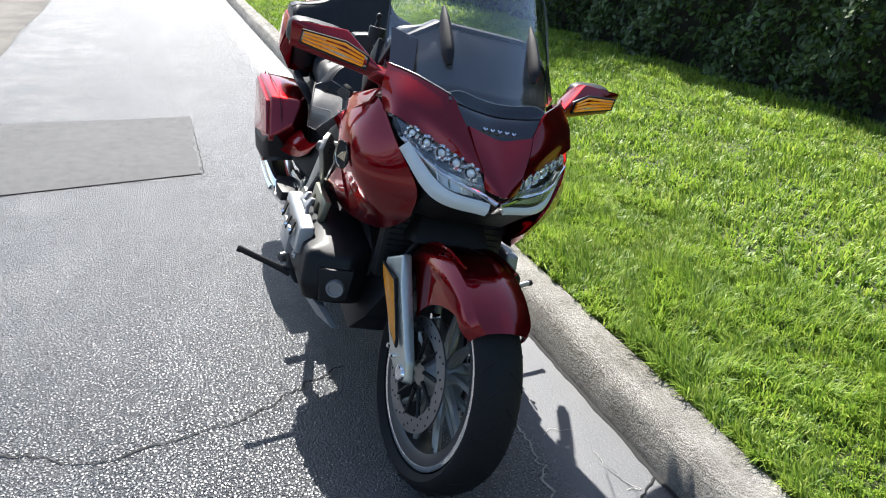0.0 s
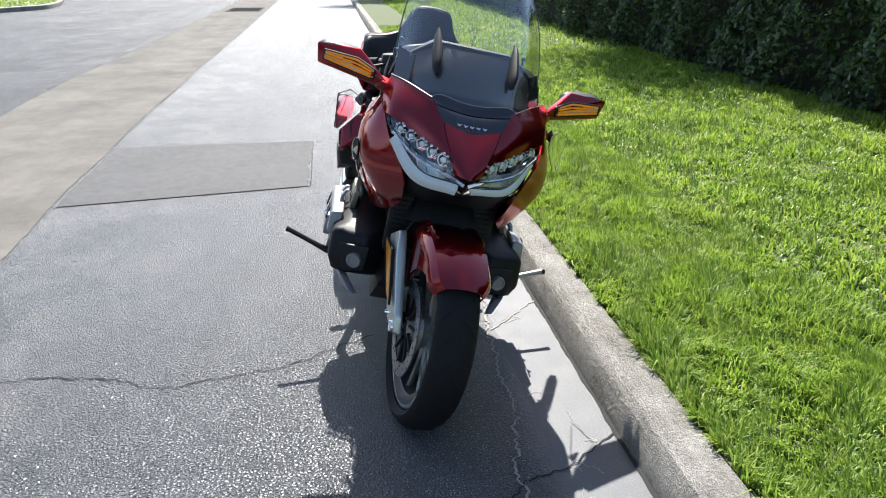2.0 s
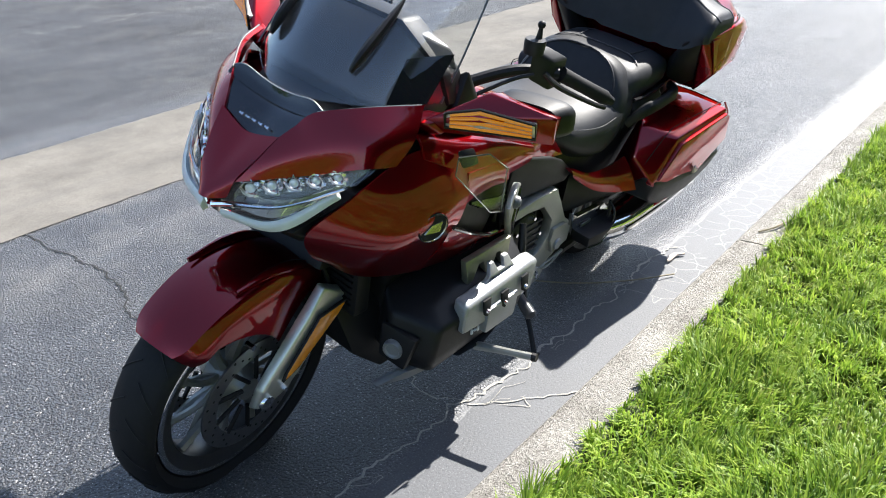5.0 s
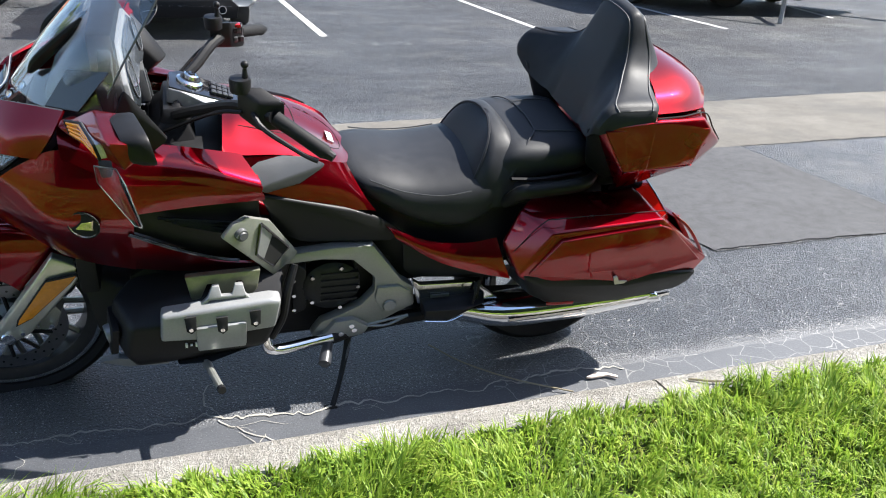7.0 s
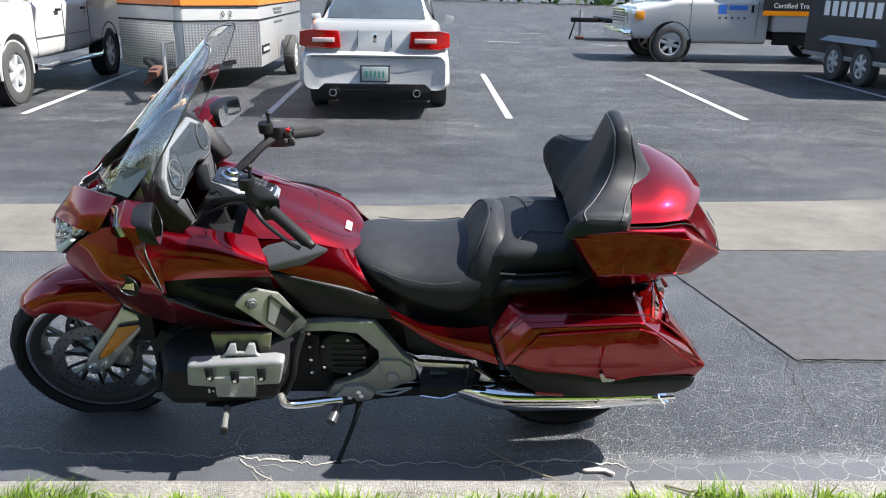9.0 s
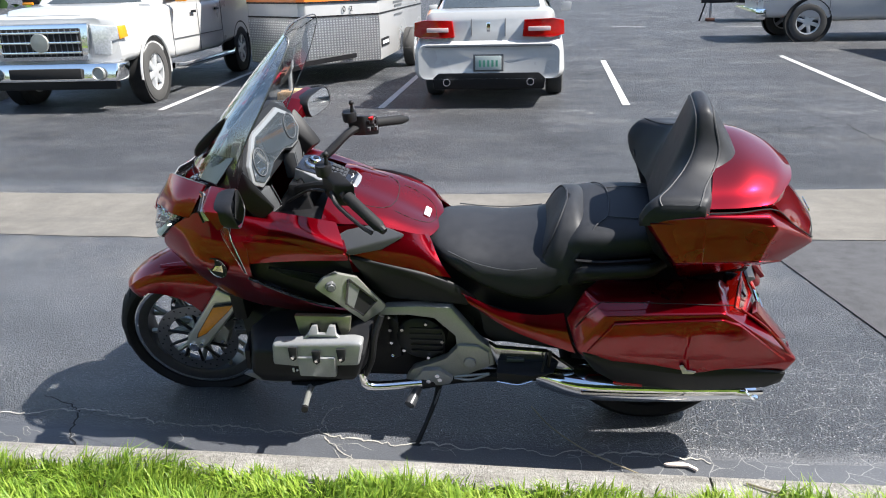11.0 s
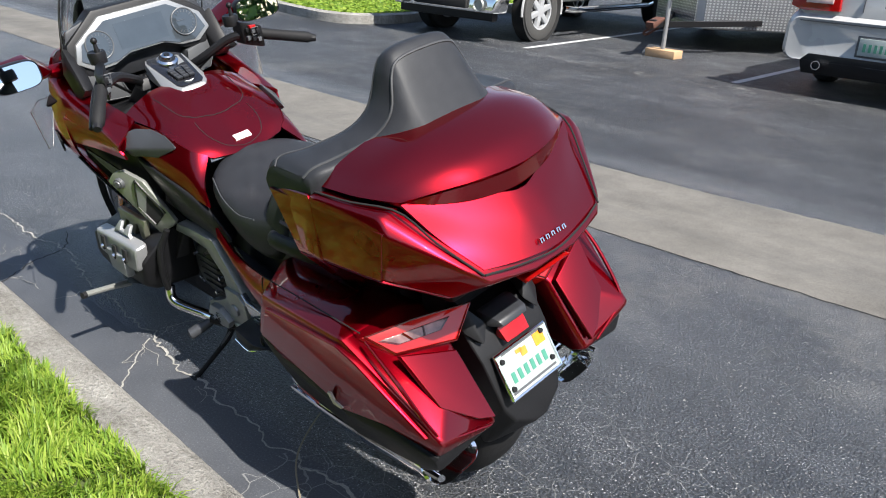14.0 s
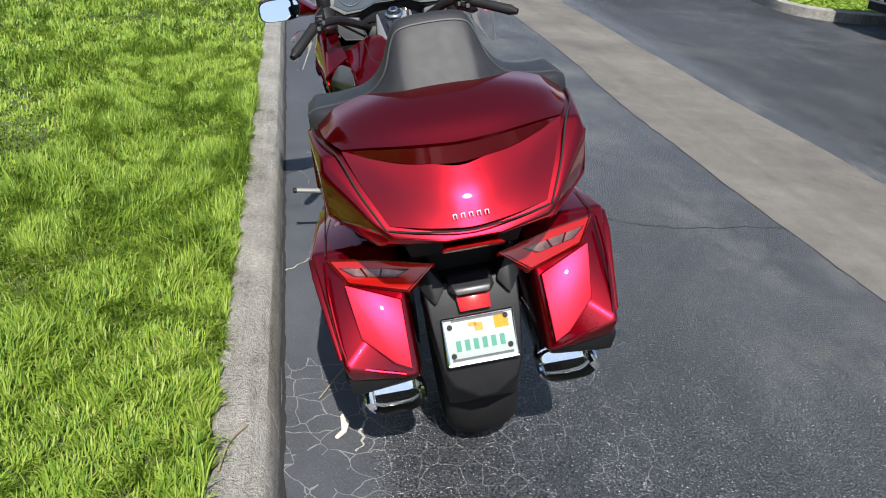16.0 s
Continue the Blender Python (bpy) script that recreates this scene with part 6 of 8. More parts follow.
# -- saddlebags
def saddlebag(s):
    P = [(0.545, -0.270, 0.600), (0.600, -0.240, 0.690), (0.640, -0.215, 0.712), (1.000, -0.215, 0.706), (0.668, -0.355, 0.672), (1.000, -0.372, 0.706), (0.580, -0.345, 0.520), (0.655, -0.352, 0.468), (0.950, -0.345, 0.452), (1.215, -0.322, 0.462),
         (1.242, -0.328, 0.515), (1.236, -0.160, 0.455), (1.112, -0.160, 0.622), (1.012, -0.335, 0.700), (0.600, -0.17, 0.47), (1.20, -0.15, 0.445), (1.02, -0.15, 0.685)]
    bag = bike("saddlebag", hull(L(P, s), 0.010, 3), RED, "candy red hard saddlebag")
    side = [(0.690, -0.368, 0.650), (0.995, -0.382, 0.690), (1.050, -0.376, 0.665), (1.205, -0.342, 0.520), (0.945, -0.362, 0.470), (0.610, -0.356, 0.528)]
    part("side_panel", slab(L(side, s), 0.02, 0.006, (0, -s, 0), 3), RED, bag)
    part("lower_trim", hull(L([(0.560, -0.322, 0.545), (0.602, -0.3535, 0.520), (0.660, -0.3555, 0.480), (0.945, -0.3560, 0.455), (1.215, -0.334, 0.466), (1.210, -0.318, 0.415), (1.165, -0.322, 0.392), (0.950, -0.338, 0.378), (0.72, -0.335, 0.385), (0.64, -0.325, 0.43), (0.60, -0.22, 0.44), (1.20, -0.165, 0.425), (1.225, -0.165, 0.455)], s), 0.008, 2), BLACK, bag, "black lower edge of the saddlebag")
    facet = [(1.132, -0.170, 0.616), (1.100, -0.300, 0.664), (1.186, -0.280, 0.556), (1.226, -0.212, 0.500), (1.238, -0.172, 0.484)]
    part("rear_facet", slab([tuple(Vector(p) + Vector((0.007, 0, 0.004))) for p in L(facet, s)], 0.016, 0.0035, (-0.8, 0, -0.5), 3), RED, bag)
    part("rear_edge", tube([Vector(p) + Vector((0.006, 0, 0.004)) for p in L([(1.045, -0.340, 0.700), (1.125, -0.338, 0.634), (1.205, -0.325, 0.536), (1.222, -0.300, 0.505), (1.238, -0.190, 0.474)], s)], [0.003, 0.005, 0.005, 0.005, 0.003], 8, 20), RED, bag)
    # thin red strip set on the lower trim
    part("low_red_strip", slab(L([(0.70, -0.3385, 0.402), (0.79, -0.3415, 0.398), (0.79, -0.3410, 0.386), (0.70, -0.3375, 0.391)], s), 0.006, 0.001, (0, -s, 0)), REDLENS, bag, "small red strip low on the saddlebag")
    part("lid_seam", tube(L([(0.560, -0.300, 0.560), (0.635, -0.325, 0.688), (0.70, -0.330, 0.706), (1.03, -0.335, 0.712)], s), 0.0016, 5, 30), GROOVE, bag)
    tn = Vector((0.78, 0, 0.62)).normalized()
    outline = [Vector(p) for p in L([(1.020, -0.336, 0.692), (1.050, -0.215, 0.686), (1.088, -0.076, 0.668), (1.112, -0.150, 0.616), (1.066, -0.292, 0.640)], s)]
    t = part("tail_light", slab([tuple(p + tn * 0.016) for p in outline], 0.05, 0.004, tuple(-tn), 2), TAILLENS, bag, "red wedge-shaped tail light with a faint added glow")
    mid = sum(outline, Vector()) / 5
    part("lamp_edge", tube([p + tn * 0.0165 + (mid - p) * 0.05 for p in outline + outline[:1]], 0.0028, 6), DARKLENS, t)
    strip = [Vector(p) for p in L([(1.040, -0.302, 0.672), (1.078, -0.146, 0.660), (1.084, -0.178, 0.646), (1.060, -0.270, 0.654)], s)]
    part("strip_frame", slab([tuple(p + tn * 0.0185 + (p - sum(strip, Vector()) / 4) * 0.10) for p in strip], 0.010, 0.001, tuple(-tn), 2), DARKLENS, t)
    part("turn_signal", slab([tuple(p + tn * 0.0200) for p in strip], 0.008, 0.001, tuple(-tn), 2), SIGNALREAR, t, "clear strip in the tail light")
    for f in (0.30, 0.62):
        a, b = strip[0].lerp(strip[1], f), strip[3].lerp(strip[2], f)
        part("strip_rib", tube([a + tn * 0.0215, b + tn * 0.0215], 0.0022, 5), DARKLENS, t)


SIGNALREAR = speckled("clear_strip", (0.20, 0.11, 0.10), 0.12, 0.9, 40, 0.4, metal=0.5, coat=0.8)
# faint red glow added to the lens, which the top case shades
TAILLENS = Mat("glow_tail_lens", (0.24, 0.004, 0.003), 0.08, coat=0.8, spec=0.4).set("Emission Color", (1.0, 0.02, 0.01, 1)).set("Emission Strength", 0.05).m
DARKLENS = speckled("dark_red_lens", (0.06, 0.002, 0.002), 0.12, 0.3, 60, 0.0, coat=0.5)
sides(saddlebag)
# a torn pale sticker on the left saddlebag
bike("torn_sticker", slab([(0.893, -0.3660, 0.498), (0.903, -0.3660, 0.502), (0.915, -0.3650, 0.482), (0.945, -0.3645, 0.478), (0.935, -0.364, 0.470), (0.905, -0.3635, 0.468)], 0.006, 0, (0, 1, 0)), CREAM, "torn pale sticker")


# -- silencers
def silencer(s):
    rings = []
    for u, v, w, hv, hw in spline([(0.45, 0.20, 0.30, 0.035, 0.035), (0.60, 0.235, 0.310, 0.062, 0.048), (0.85, 0.240, 0.325, 0.070, 0.050), (1.05, 0.232, 0.338, 0.074, 0.044), (1.10, 0.226, 0.340, 0.076, 0.040)], 18):
        rings.append([(u, s * v + hv * math.copysign(abs(math.cos(a)) ** 0.7, math.cos(a)), w + hw * math.copysign(abs(math.sin(a)) ** 0.8, math.sin(a))) for a in np.linspace(0, 2 * math.pi, 24, endpoint=False)])
    ob = bike("silencer", loft(rings), CHROME, "chrome silencer with a slanted oval tip", 40)
    rings = []
    for u, k in ((1.085, 1.0), (1.130, 1.04), (1.137, 0.96), (1.130, 0.86), (1.09, 0.84), (1.07, 0.3)):
        rings.append([(u - 0.03 * math.sin(a) * (k > 0.5), s * 0.225 + k * 0.078 * math.copysign(abs(math.cos(a)) ** 0.5, math.cos(a)), 0.338 + k * 0.030 * math.copysign(abs(math.sin(a)) ** 0.8, math.sin(a))) for a in np.linspace(0, 2 * math.pi, 28, endpoint=False)])
    part("silencer_tip", loft(rings), CHROME, ob)
    part("tip_baffle", hull(L([(1.098, -0.27, 0.328), (1.098, -0.185, 0.328), (1.090, -0.265, 0.360), (1.090, -0.19, 0.360), (1.07, -0.23, 0.343)], s), 0.0), REFLECTOR, ob)
    part("guard_strip", tube(L([(0.60, -0.296, 0.312), (0.85, -0.302, 0.326), (1.17, -0.288, 0.344)], s), 0.009, 8, 10, 1.6), CHROME, ob)


sides(silencer)

# -- tail: black mudguard with number plate
tail = bike("rear_mudguard", hull(mirrored([(1.105, -0.118, 0.622), (1.155, -0.112, 0.545), (1.196, -0.100, 0.430), (1.212, -0.080, 0.388), (1.222, -0.020, 0.352), (1.165, -0.085, 0.330), (1.115, -0.09, 0.262), (1.00, -0.08, 0.28), (0.95, -0.12, 0.50), (0.98, -0.1, 0.62)]), 0.008, 3), BLACK, "black rear mudguard")
for s in (-1, 1):
    part("side_brace", hull(L([(1.060, -0.128, 0.672), (1.100, -0.100, 0.676), (1.128, -0.062, 0.622), (1.118, -0.122, 0.620), (1.150, -0.092, 0.585), (1.06, -0.11, 0.60), (1.03, -0.09, 0.67)], s), 0.006, 2), BLACK, tail)
part("tail_recess", hull(mirrored([(0.98, -0.11, 0.74), (1.05, -0.11, 0.70), (1.03, -0.10, 0.60), (0.95, -0.1, 0.6)]), 0.004), GROOVE, tail)
part("lamp_hood", hull(mirrored([(1.098, -0.052, 0.634), (1.150, -0.045, 0.626), (1.160, -0.040, 0.612), (1.125, -0.060, 0.606), (1.08, -0.05, 0.63), (1.150, 0.0, 0.622)]), 0.005), DARKGREY, tail, "dark grey plate lamp hood")
part("rear_reflector", hull(mirrored([(1.140, -0.042, 0.604), (1.165, -0.038, 0.570), (1.13, -0.042, 0.575)]), 0.002), REDLENS, tail, "red reflector")
PM = Matrix.Translation((1.186, 0.001, 0.502)) @ Matrix.Rotation(radians(-27), 4, "Y")
plate = part("number_plate", moved(joined(box(0, 0, 0, 0.004, 0.172, 0.110, 0.0015)), PM), PLATE, tail, "white number plate with green bars in a chrome frame")
frame_bm = tube([(0.003, v, w) for v, w in [(-0.086, -0.056), (0.086, -0.056), (0.086, 0.056), (-0.086, 0.056), (-0.086, -0.056)]], 0.0045, 6)
part("plate_frame", moved(frame_bm, PM), CHROME, plate)
for i in range(6):
    part("plate_bar", moved(box(0.0028, -0.055 + i * 0.0215, -0.012, 0.001, 0.012, 0.026, 0), PM), PLATEGREEN, plate)
part("plate_sticker", moved(box(0.0030, 0.056, 0.032, 0.001, 0.034, 0.030, 0), PM), AMBER, plate, "yellow sticker")
part("plate_motif", moved(joined(box(0.0028, 0.0, 0.028, 0.001, 0.020, 0.020, 0), box(0.0028, -0.014, 0.036, 0.001, 0.020, 0.010, 0)), PM), PLATEORANGE, plate)
part("plate_line", moved(joined(box(0.0028, 0, -0.045, 0.001, 0.15, 0.006, 0), box(0.0028, 0, 0.050, 0.001, 0.13, 0.005, 0)), PM), GREY, plate)
for v, w in ((-0.070, 0.036), (0.068, 0.044), (-0.070, -0.034), (0.070, -0.028)):
    part("plate_screw", moved(lathe([(0, 0.008), (0.006, 0.008), (0.007, 0.002), (0, 0.002)], (0, v, w), "x", 10, closed=False), PM), BLACK, plate)

# dark bodywork between the seat and the swing arm
bike("rear_body", hull(mirrored([(0.10, -0.13, 0.70), (0.30, -0.17, 0.62), (0.62, -0.19, 0.66), (0.62, -0.19, 0.76), (0.90, -0.15, 0.74), (0.95, -0.12, 0.58), (0.60, -0.15, 0.42), (0.30, -0.16, 0.40), (0.10, -0.16, 0.50)]), 0.01), BLACK, "black bodywork below the seat")

# -- engine and frame
bike("engine_block", hull(mirrored([(-0.50, -0.16, 0.50), (-0.50, -0.16, 0.26), (0.20, -0.17, 0.24), (0.24, -0.17, 0.50), (0.10, -0.17, 0.60), (-0.30, -0.17, 0.62)]), 0.01), BLACK, "black engine block")
bike("belly", hull(mirrored([(-0.64, -0.10, 0.50), (-0.60, -0.17, 0.33), (-0.50, -0.18, 0.24), (0.2, -0.14, 0.22), (0.25, -0.12, 0.30), (-0.4, -0.18, 0.40)]), 0.01), BLACK)
DARKMETAL = speckled("dark_engine_metal", (0.014, 0.0145, 0.016), 0.45, 0.25, 120, 0.2, metal=0.4)


def cylinder_head(s):
    head = bike("cylinder_head", hull(L([(-0.545, -0.225, 0.480), (-0.565, -0.235, 0.395), (-0.540, -0.250, 0.335), (-0.490, -0.330, 0.315), (-0.515, -0.352, 0.375), (-0.495, -0.350, 0.470), (-0.470, -0.290, 0.498),
                                           (-0.105, -0.305, 0.508), (-0.085, -0.235, 0.560), (-0.110, -0.350, 0.470), (-0.150, -0.352, 0.372), (-0.170, -0.310, 0.330), (-0.13, -0.17, 0.33), (-0.1, -0.16, 0.55), (-0.5, -0.16, 0.50), (-0.52, -0.16, 0.33)], s), 0.014, 3), BLACK, "black cylinder head cover")
    cover = slab(L([(-0.418, -0.362, 0.510), (-0.425, -0.368, 0.428), (-0.335, -0.370, 0.424), (-0.126, -0.368, 0.440), (-0.108, -0.360, 0.525), (-0.140, -0.358, 0.530)], s), 0.045, 0.012, (0, -s, 0.12), 3)
    c = part("silver_cover", cover, SILVER, head, "satin silver cylinder cover")
    part("cover_step", slab(L([(-0.334, -0.376, 0.470), (-0.334, -0.378, 0.392), (-0.206, -0.378, 0.394), (-0.203, -0.376, 0.474)], s), 0.03, 0.008, (0, -s, 0), 2), SILVER, head)
    for u, k in ((-0.345, 0.0), (-0.266, -0.010), (-0.180, 0.002)):
        part("bolt_recess", slab(L([(u - 0.015, -0.3705, 0.506 + k), (u + 0.015, -0.3705, 0.508 + k), (u + 0.013, -0.3785, 0.468 + k), (u, -0.3795, 0.458 + k), (u - 0.012, -0.3785, 0.467 + k)], s), 0.005, 0.001, (0, -s, 0)), GROOVE, c)
        part("bolt", moved(lathe([(0, s * 0.3835), (0.006, s * 0.3835), (0.0075, s * 0.372), (0, s * 0.372)], (u, 0, 0.474 + k), sides=10, closed=False), Matrix()), CHROME, c)
    for i in range(3):
        part("badge_bar", box(-0.362 + 0.013 * i, s * 0.3535, 0.399, 0.006, 0.006, 0.014 if i != 1 else 0.005), WHITE, head)
    cap_n = Vector((-0.93, s * 0.3, -0.1)).normalized()
    cm = Matrix.Translation((-0.560, s * 0.262, 0.392)) @ cap_n.to_track_quat("Z", "Y").to_matrix().to_4x4()
    part("round_cap", moved(lathe([(0, 0.006), (0.017, 0.006), (0.020, 0.010), (0.025, 0.010), (0.027, 0.002), (0.027, -0.01), (0, -0.01)], (0, 0, 0), "z", 24, closed=False), cm), SILVER, head, "round silver cap")
    part("front_step", slab(L([(-0.562, -0.215, 0.45), (-0.574, -0.225, 0.36), (-0.560, -0.30, 0.345), (-0.545, -0.315, 0.44)], s), 0.02, 0.006, (1, 0, 0)), BLACK, head)
    # silver edge plate below the head
    bike("lower_guard", slab(L([(-0.600, -0.258, 0.285), (-0.545, -0.300, 0.330), (-0.420, -0.336, 0.334), (-0.410, -0.330, 0.318), (-0.52, -0.290, 0.285)], s), 0.03, 0.005, (0.1, -s, -0.2)), SILVER, "silver edge guard")
    bike("peg_bracket", hull(L([(-0.40, -0.300, 0.318), (-0.19, -0.320, 0.352), (-0.175, -0.345, 0.366), (-0.30, -0.362, 0.335), (-0.39, -0.345, 0.322), (-0.28, -0.30, 0.300)], s), 0.008), BLACK)
    peg = bike("highway_peg", tube(L([(-0.315, -0.345, 0.322), (-0.30, -0.42, 0.345), (-0.282, -0.505, 0.370)], s), [0.013, 0.010, 0.010], 10, 8), GREYMETAL if s < 0 else BLACK, "folding highway peg")
    part("peg_tip", tube(L([(-0.283, -0.500, 0.368), (-0.280, -0.512, 0.371)], s), [0.012, 0.011], 10), BLACK, peg)
    # bare intake runners above the cylinders
    bike("intake_runner", slab(L([(-0.352, -0.290, 0.578), (-0.156, -0.288, 0.582), (-0.166, -0.296, 0.525), (-0.180, -0.298, 0.512), (-0.196, -0.298, 0.514), (-0.206, -0.294, 0.556), (-0.222, -0.294, 0.556), (-0.238, -0.298, 0.516), (-0.250, -0.298, 0.509), (-0.264, -0.298, 0.514), (-0.276, -0.294, 0.552), (-0.296, -0.294, 0.552), (-0.314, -0.298, 0.512), (-0.326, -0.298, 0.503), (-0.340, -0.298, 0.508)], s), 0.020, 0.004, (0, -s, 0)), RUNNER, "bare alloy intake runners")
    bike("runner_bracket", slab(L([(-0.330, -0.338, 0.508), (-0.298, -0.334, 0.538), (-0.285, -0.318, 0.562), (-0.268, -0.318, 0.562), (-0.262, -0.334, 0.541), (-0.236, -0.334, 0.541), (-0.226, -0.318, 0.562), (-0.206, -0.318, 0.562), (-0.200, -0.334, 0.540), (-0.176, -0.338, 0.514), (-0.190, -0.338, 0.512), (-0.208, -0.334, 0.530), (-0.294, -0.334, 0.528), (-0.314, -0.338, 0.506)], s), 0.012, 0.002, (0, -s, 0)), SILVER)
    bike("exhaust_pipe", tube(L([(-0.150, -0.275, 0.335), (-0.140, -0.285, 0.295), (-0.105, -0.275, 0.275), (0.0, -0.25, 0.270), (0.06, -0.24, 0.272)], s), 0.017, 12, 24), CHROME, "chrome exhaust pipe")
    bike("exhaust_link", tube(L([(0.05, -0.24, 0.270), (0.2, -0.20, 0.275), (0.46, -0.20, 0.300)], s), 0.022, 10, 12), BLACK)
    bike("coolant_hose", tube(L([(-0.13, -0.29, 0.34), (-0.10, -0.30, 0.42), (-0.085, -0.29, 0.50), (-0.06, -0.26, 0.57)], s), [0.010, 0.012, 0.012, 0.010], 10, 16), BLACK)
    # casing details in the dark bay behind the cylinders
    for i in range(5):
        bike("engine_rib", box(0.075, s * 0.212, 0.395 + 0.024 * i, 0.11, 0.016, 0.007, 0.002), DARKMETAL)
    bike("engine_step", hull(L([(-0.06, -0.19, 0.33), (-0.06, -0.19, 0.53), (-0.02, -0.205, 0.50), (-0.02, -0.205, 0.36)], s) + L([(-0.02, -0.16, 0.53), (-0.02, -0.16, 0.33)], s), 0.006), DARKMETAL)
    for i in range(4):
        bike("engine_rib", box(0.02 + 0.035 * i, s * 0.178, 0.44, 0.010, 0.03, 0.16, 0.003), DARKMETAL)
    bike("engine_cover", moved(lathe([(0, 0.215), (0.07, 0.215), (0.085, 0.205), (0.09, 0.16), (0, 0.16)], (0.055, 0, 0.44), sides=28, closed=False), Matrix.Diagonal((1, s, 1, 1))), DARKMETAL, "round dark engine cover")
    for k in range(5):
        a = 2 * math.pi * k / 5
        bike("cover_bolt", moved(lathe([(0, 0.222), (0.006, 0.222), (0.006, 0.20), (0, 0.20)], (0.055 + 0.075 * math.cos(a), 0, 0.44 + 0.075 * math.sin(a)), sides=8, closed=False), Matrix.Diagonal((1, s, 1, 1))), CHROME)
    for k in range(4):
        bike("casing_bolt", moved(lathe([(0, 0.195), (0.006, 0.195), (0.006, 0.16), (0, 0.16)], (-0.055, 0, 0.35 + 0.055 * k), sides=8, closed=False), Matrix.Diagonal((1, s, 1, 1))), CHROME)
    # frame casting
    poly = [(-0.085, 0.545), (-0.055, 0.580), (0.060, 0.590), (0.168, 0.588), (0.262, 0.452), (0.300, 0.425), (0.308, 0.355), (0.258, 0.330), (0.190, 0.292), (0.095, 0.300), (0.035, 0.282), (0.015, 0.262), (-0.01, 0.272), (0.020, 0.318), (0.085, 0.345), (0.140, 0.372), (0.180, 0.420), (0.178, 0.472), (0.110, 0.542), (0.02, 0.552)]
    fr = bike("frame_plate", prism(poly, s * 0.190, s * 0.226, 0.006), GREYMETAL, "cast grey frame plate round the engine")
    part("pivot_plate", prism([(0.185, 0.440), (0.255, 0.440), (0.290, 0.415), (0.292, 0.360), (0.205, 0.345), (0.180, 0.40)], s * 0.222, s * 0.238, 0.005), GREYMETAL, fr)
    part("pivot_cap", moved(lathe([(0, 0.244), (0.018, 0.244), (0.020, 0.238), (0.024, 0.238), (0.026, 0.230), (0, 0.230)], (0.226, 0, 0.372), sides=24, closed=False), Matrix.Diagonal((1, s, 1, 1))), SILVER, fr)
    part("heel_plate", prism([(0.01, 0.262), (0.06, 0.330), (0.115, 0.335), (0.165, 0.300), (0.150, 0.272), (0.05, 0.258)], s * 0.222, s * 0.246, 0.006), SILVER, fr)
    for u, w in ((0.11, 0.315), (0.118, 0.298), (0.078, 0.288)):
        part("bolt", moved(lathe([(0, 0.254), (0.008, 0.254), (0.008, 0.24), (0, 0.24)], (u, 0, w), sides=10, closed=False), Matrix.Diagonal((1, s, 1, 1))), CHROME, fr)
    peg = bike("rider_peg", tube(L([(0.06, -0.225, 0.268), (0.046, -0.245, 0.260), (0.036, -0.262, 0.254)], s), [0.014, 0.014, 0.013], 12, 8, 0.8), BLACK, "folding rider foot peg")
    part("peg_rubber", tube(L([(0.040, -0.250, 0.258), (0.028, -0.285, 0.246), (0.018, -0.318, 0.236), (0.016, -0.322, 0.235)], s), [0.015, 0.019, 0.019, 0.012], 14), KNEE, peg)
    # silver side cover with knob and vent
    sil = bike("side_vent", slab(L([(-0.250, -0.322, 0.714), (-0.222, -0.309, 0.744), (-0.185, -0.292, 0.755), (-0.124, -0.264, 0.722), (-0.048, -0.229, 0.590), (-0.060, -0.234, 0.572), (-0.118, -0.261, 0.540)], s), 0.016, 0.005, (-0.42, -s, 0), 2), GREYMETAL, "silver side cover with a framed vent")
    vn = Vector((0.42, s * 0.90, 0)).normalized()
    vent = [Vector(p) + vn * 0.0015 for p in L([(-0.150, -0.2760, 0.724), (-0.076, -0.2420, 0.618), (-0.120, -0.2620, 0.574), (-0.166, -0.2835, 0.632)], s)]
    part("vent_hole", slab([tuple(p) for p in vent], 0.004, 0.0, tuple(-vn)), GROOVE, sil)
    part("vent_frame", tube(vent + vent[:1], 0.0042, 6), GLOSSBLACK, sil)
    inner = [vent[0].lerp(vent[3], 0.08), vent[0].lerp(vent[1], 0.40), vent[3].lerp(vent[2], 0.42), vent[3].lerp(vent[0], 0.06)]
    part("vent_plate", slab([tuple(p + vn * 0.0015) for p in inner], 0.004, 0.0, tuple(-vn)), SILVER, sil)
    kq = vn.to_track_quat("Z", "Y").to_matrix().to_4x4()
    part("knob", moved(lathe([(0, 0.016), (0.010, 0.016), (0.012, 0.012), (0.016, 0.012), (0.018, 0.0), (0, 0.0)], (0, 0, 0), "z", 24, closed=False), Matrix.Translation((-0.204, s * 0.302, 0.712)) @ kq), GREY, sil, "round knob")
    part("grey_tab", hull(L([(-0.150, -0.225, 0.66), (-0.052, -0.190, 0.575), (-0.118, -0.234, 0.530), (-0.130, -0.245, 0.440), (-0.105, -0.240, 0.44), (-0.09, -0.20, 0.44), (-0.06, -0.17, 0.56)], s), 0.004), BLACK, sil)
    # red lower strip under the seat and the covers round the foot board
    bike("seat_side_strip", patch([
        L([(0.205, -0.212, 0.640), (0.225, -0.220, 0.622), (0.255, -0.222, 0.600)], s),
        L([(0.33, -0.222, 0.588), (0.345, -0.236, 0.560), (0.36, -0.238, 0.530)], s),
        L([(0.45, -0.225, 0.572), (0.465, -0.250, 0.535), (0.475, -0.256, 0.490)], s),
        L([(0.540, -0.235, 0.590), (0.555, -0.272, 0.540), (0.580, -0.292, 0.480)], s)], 0.01, 16, 8), RED, "candy red strip below the seat", 40)
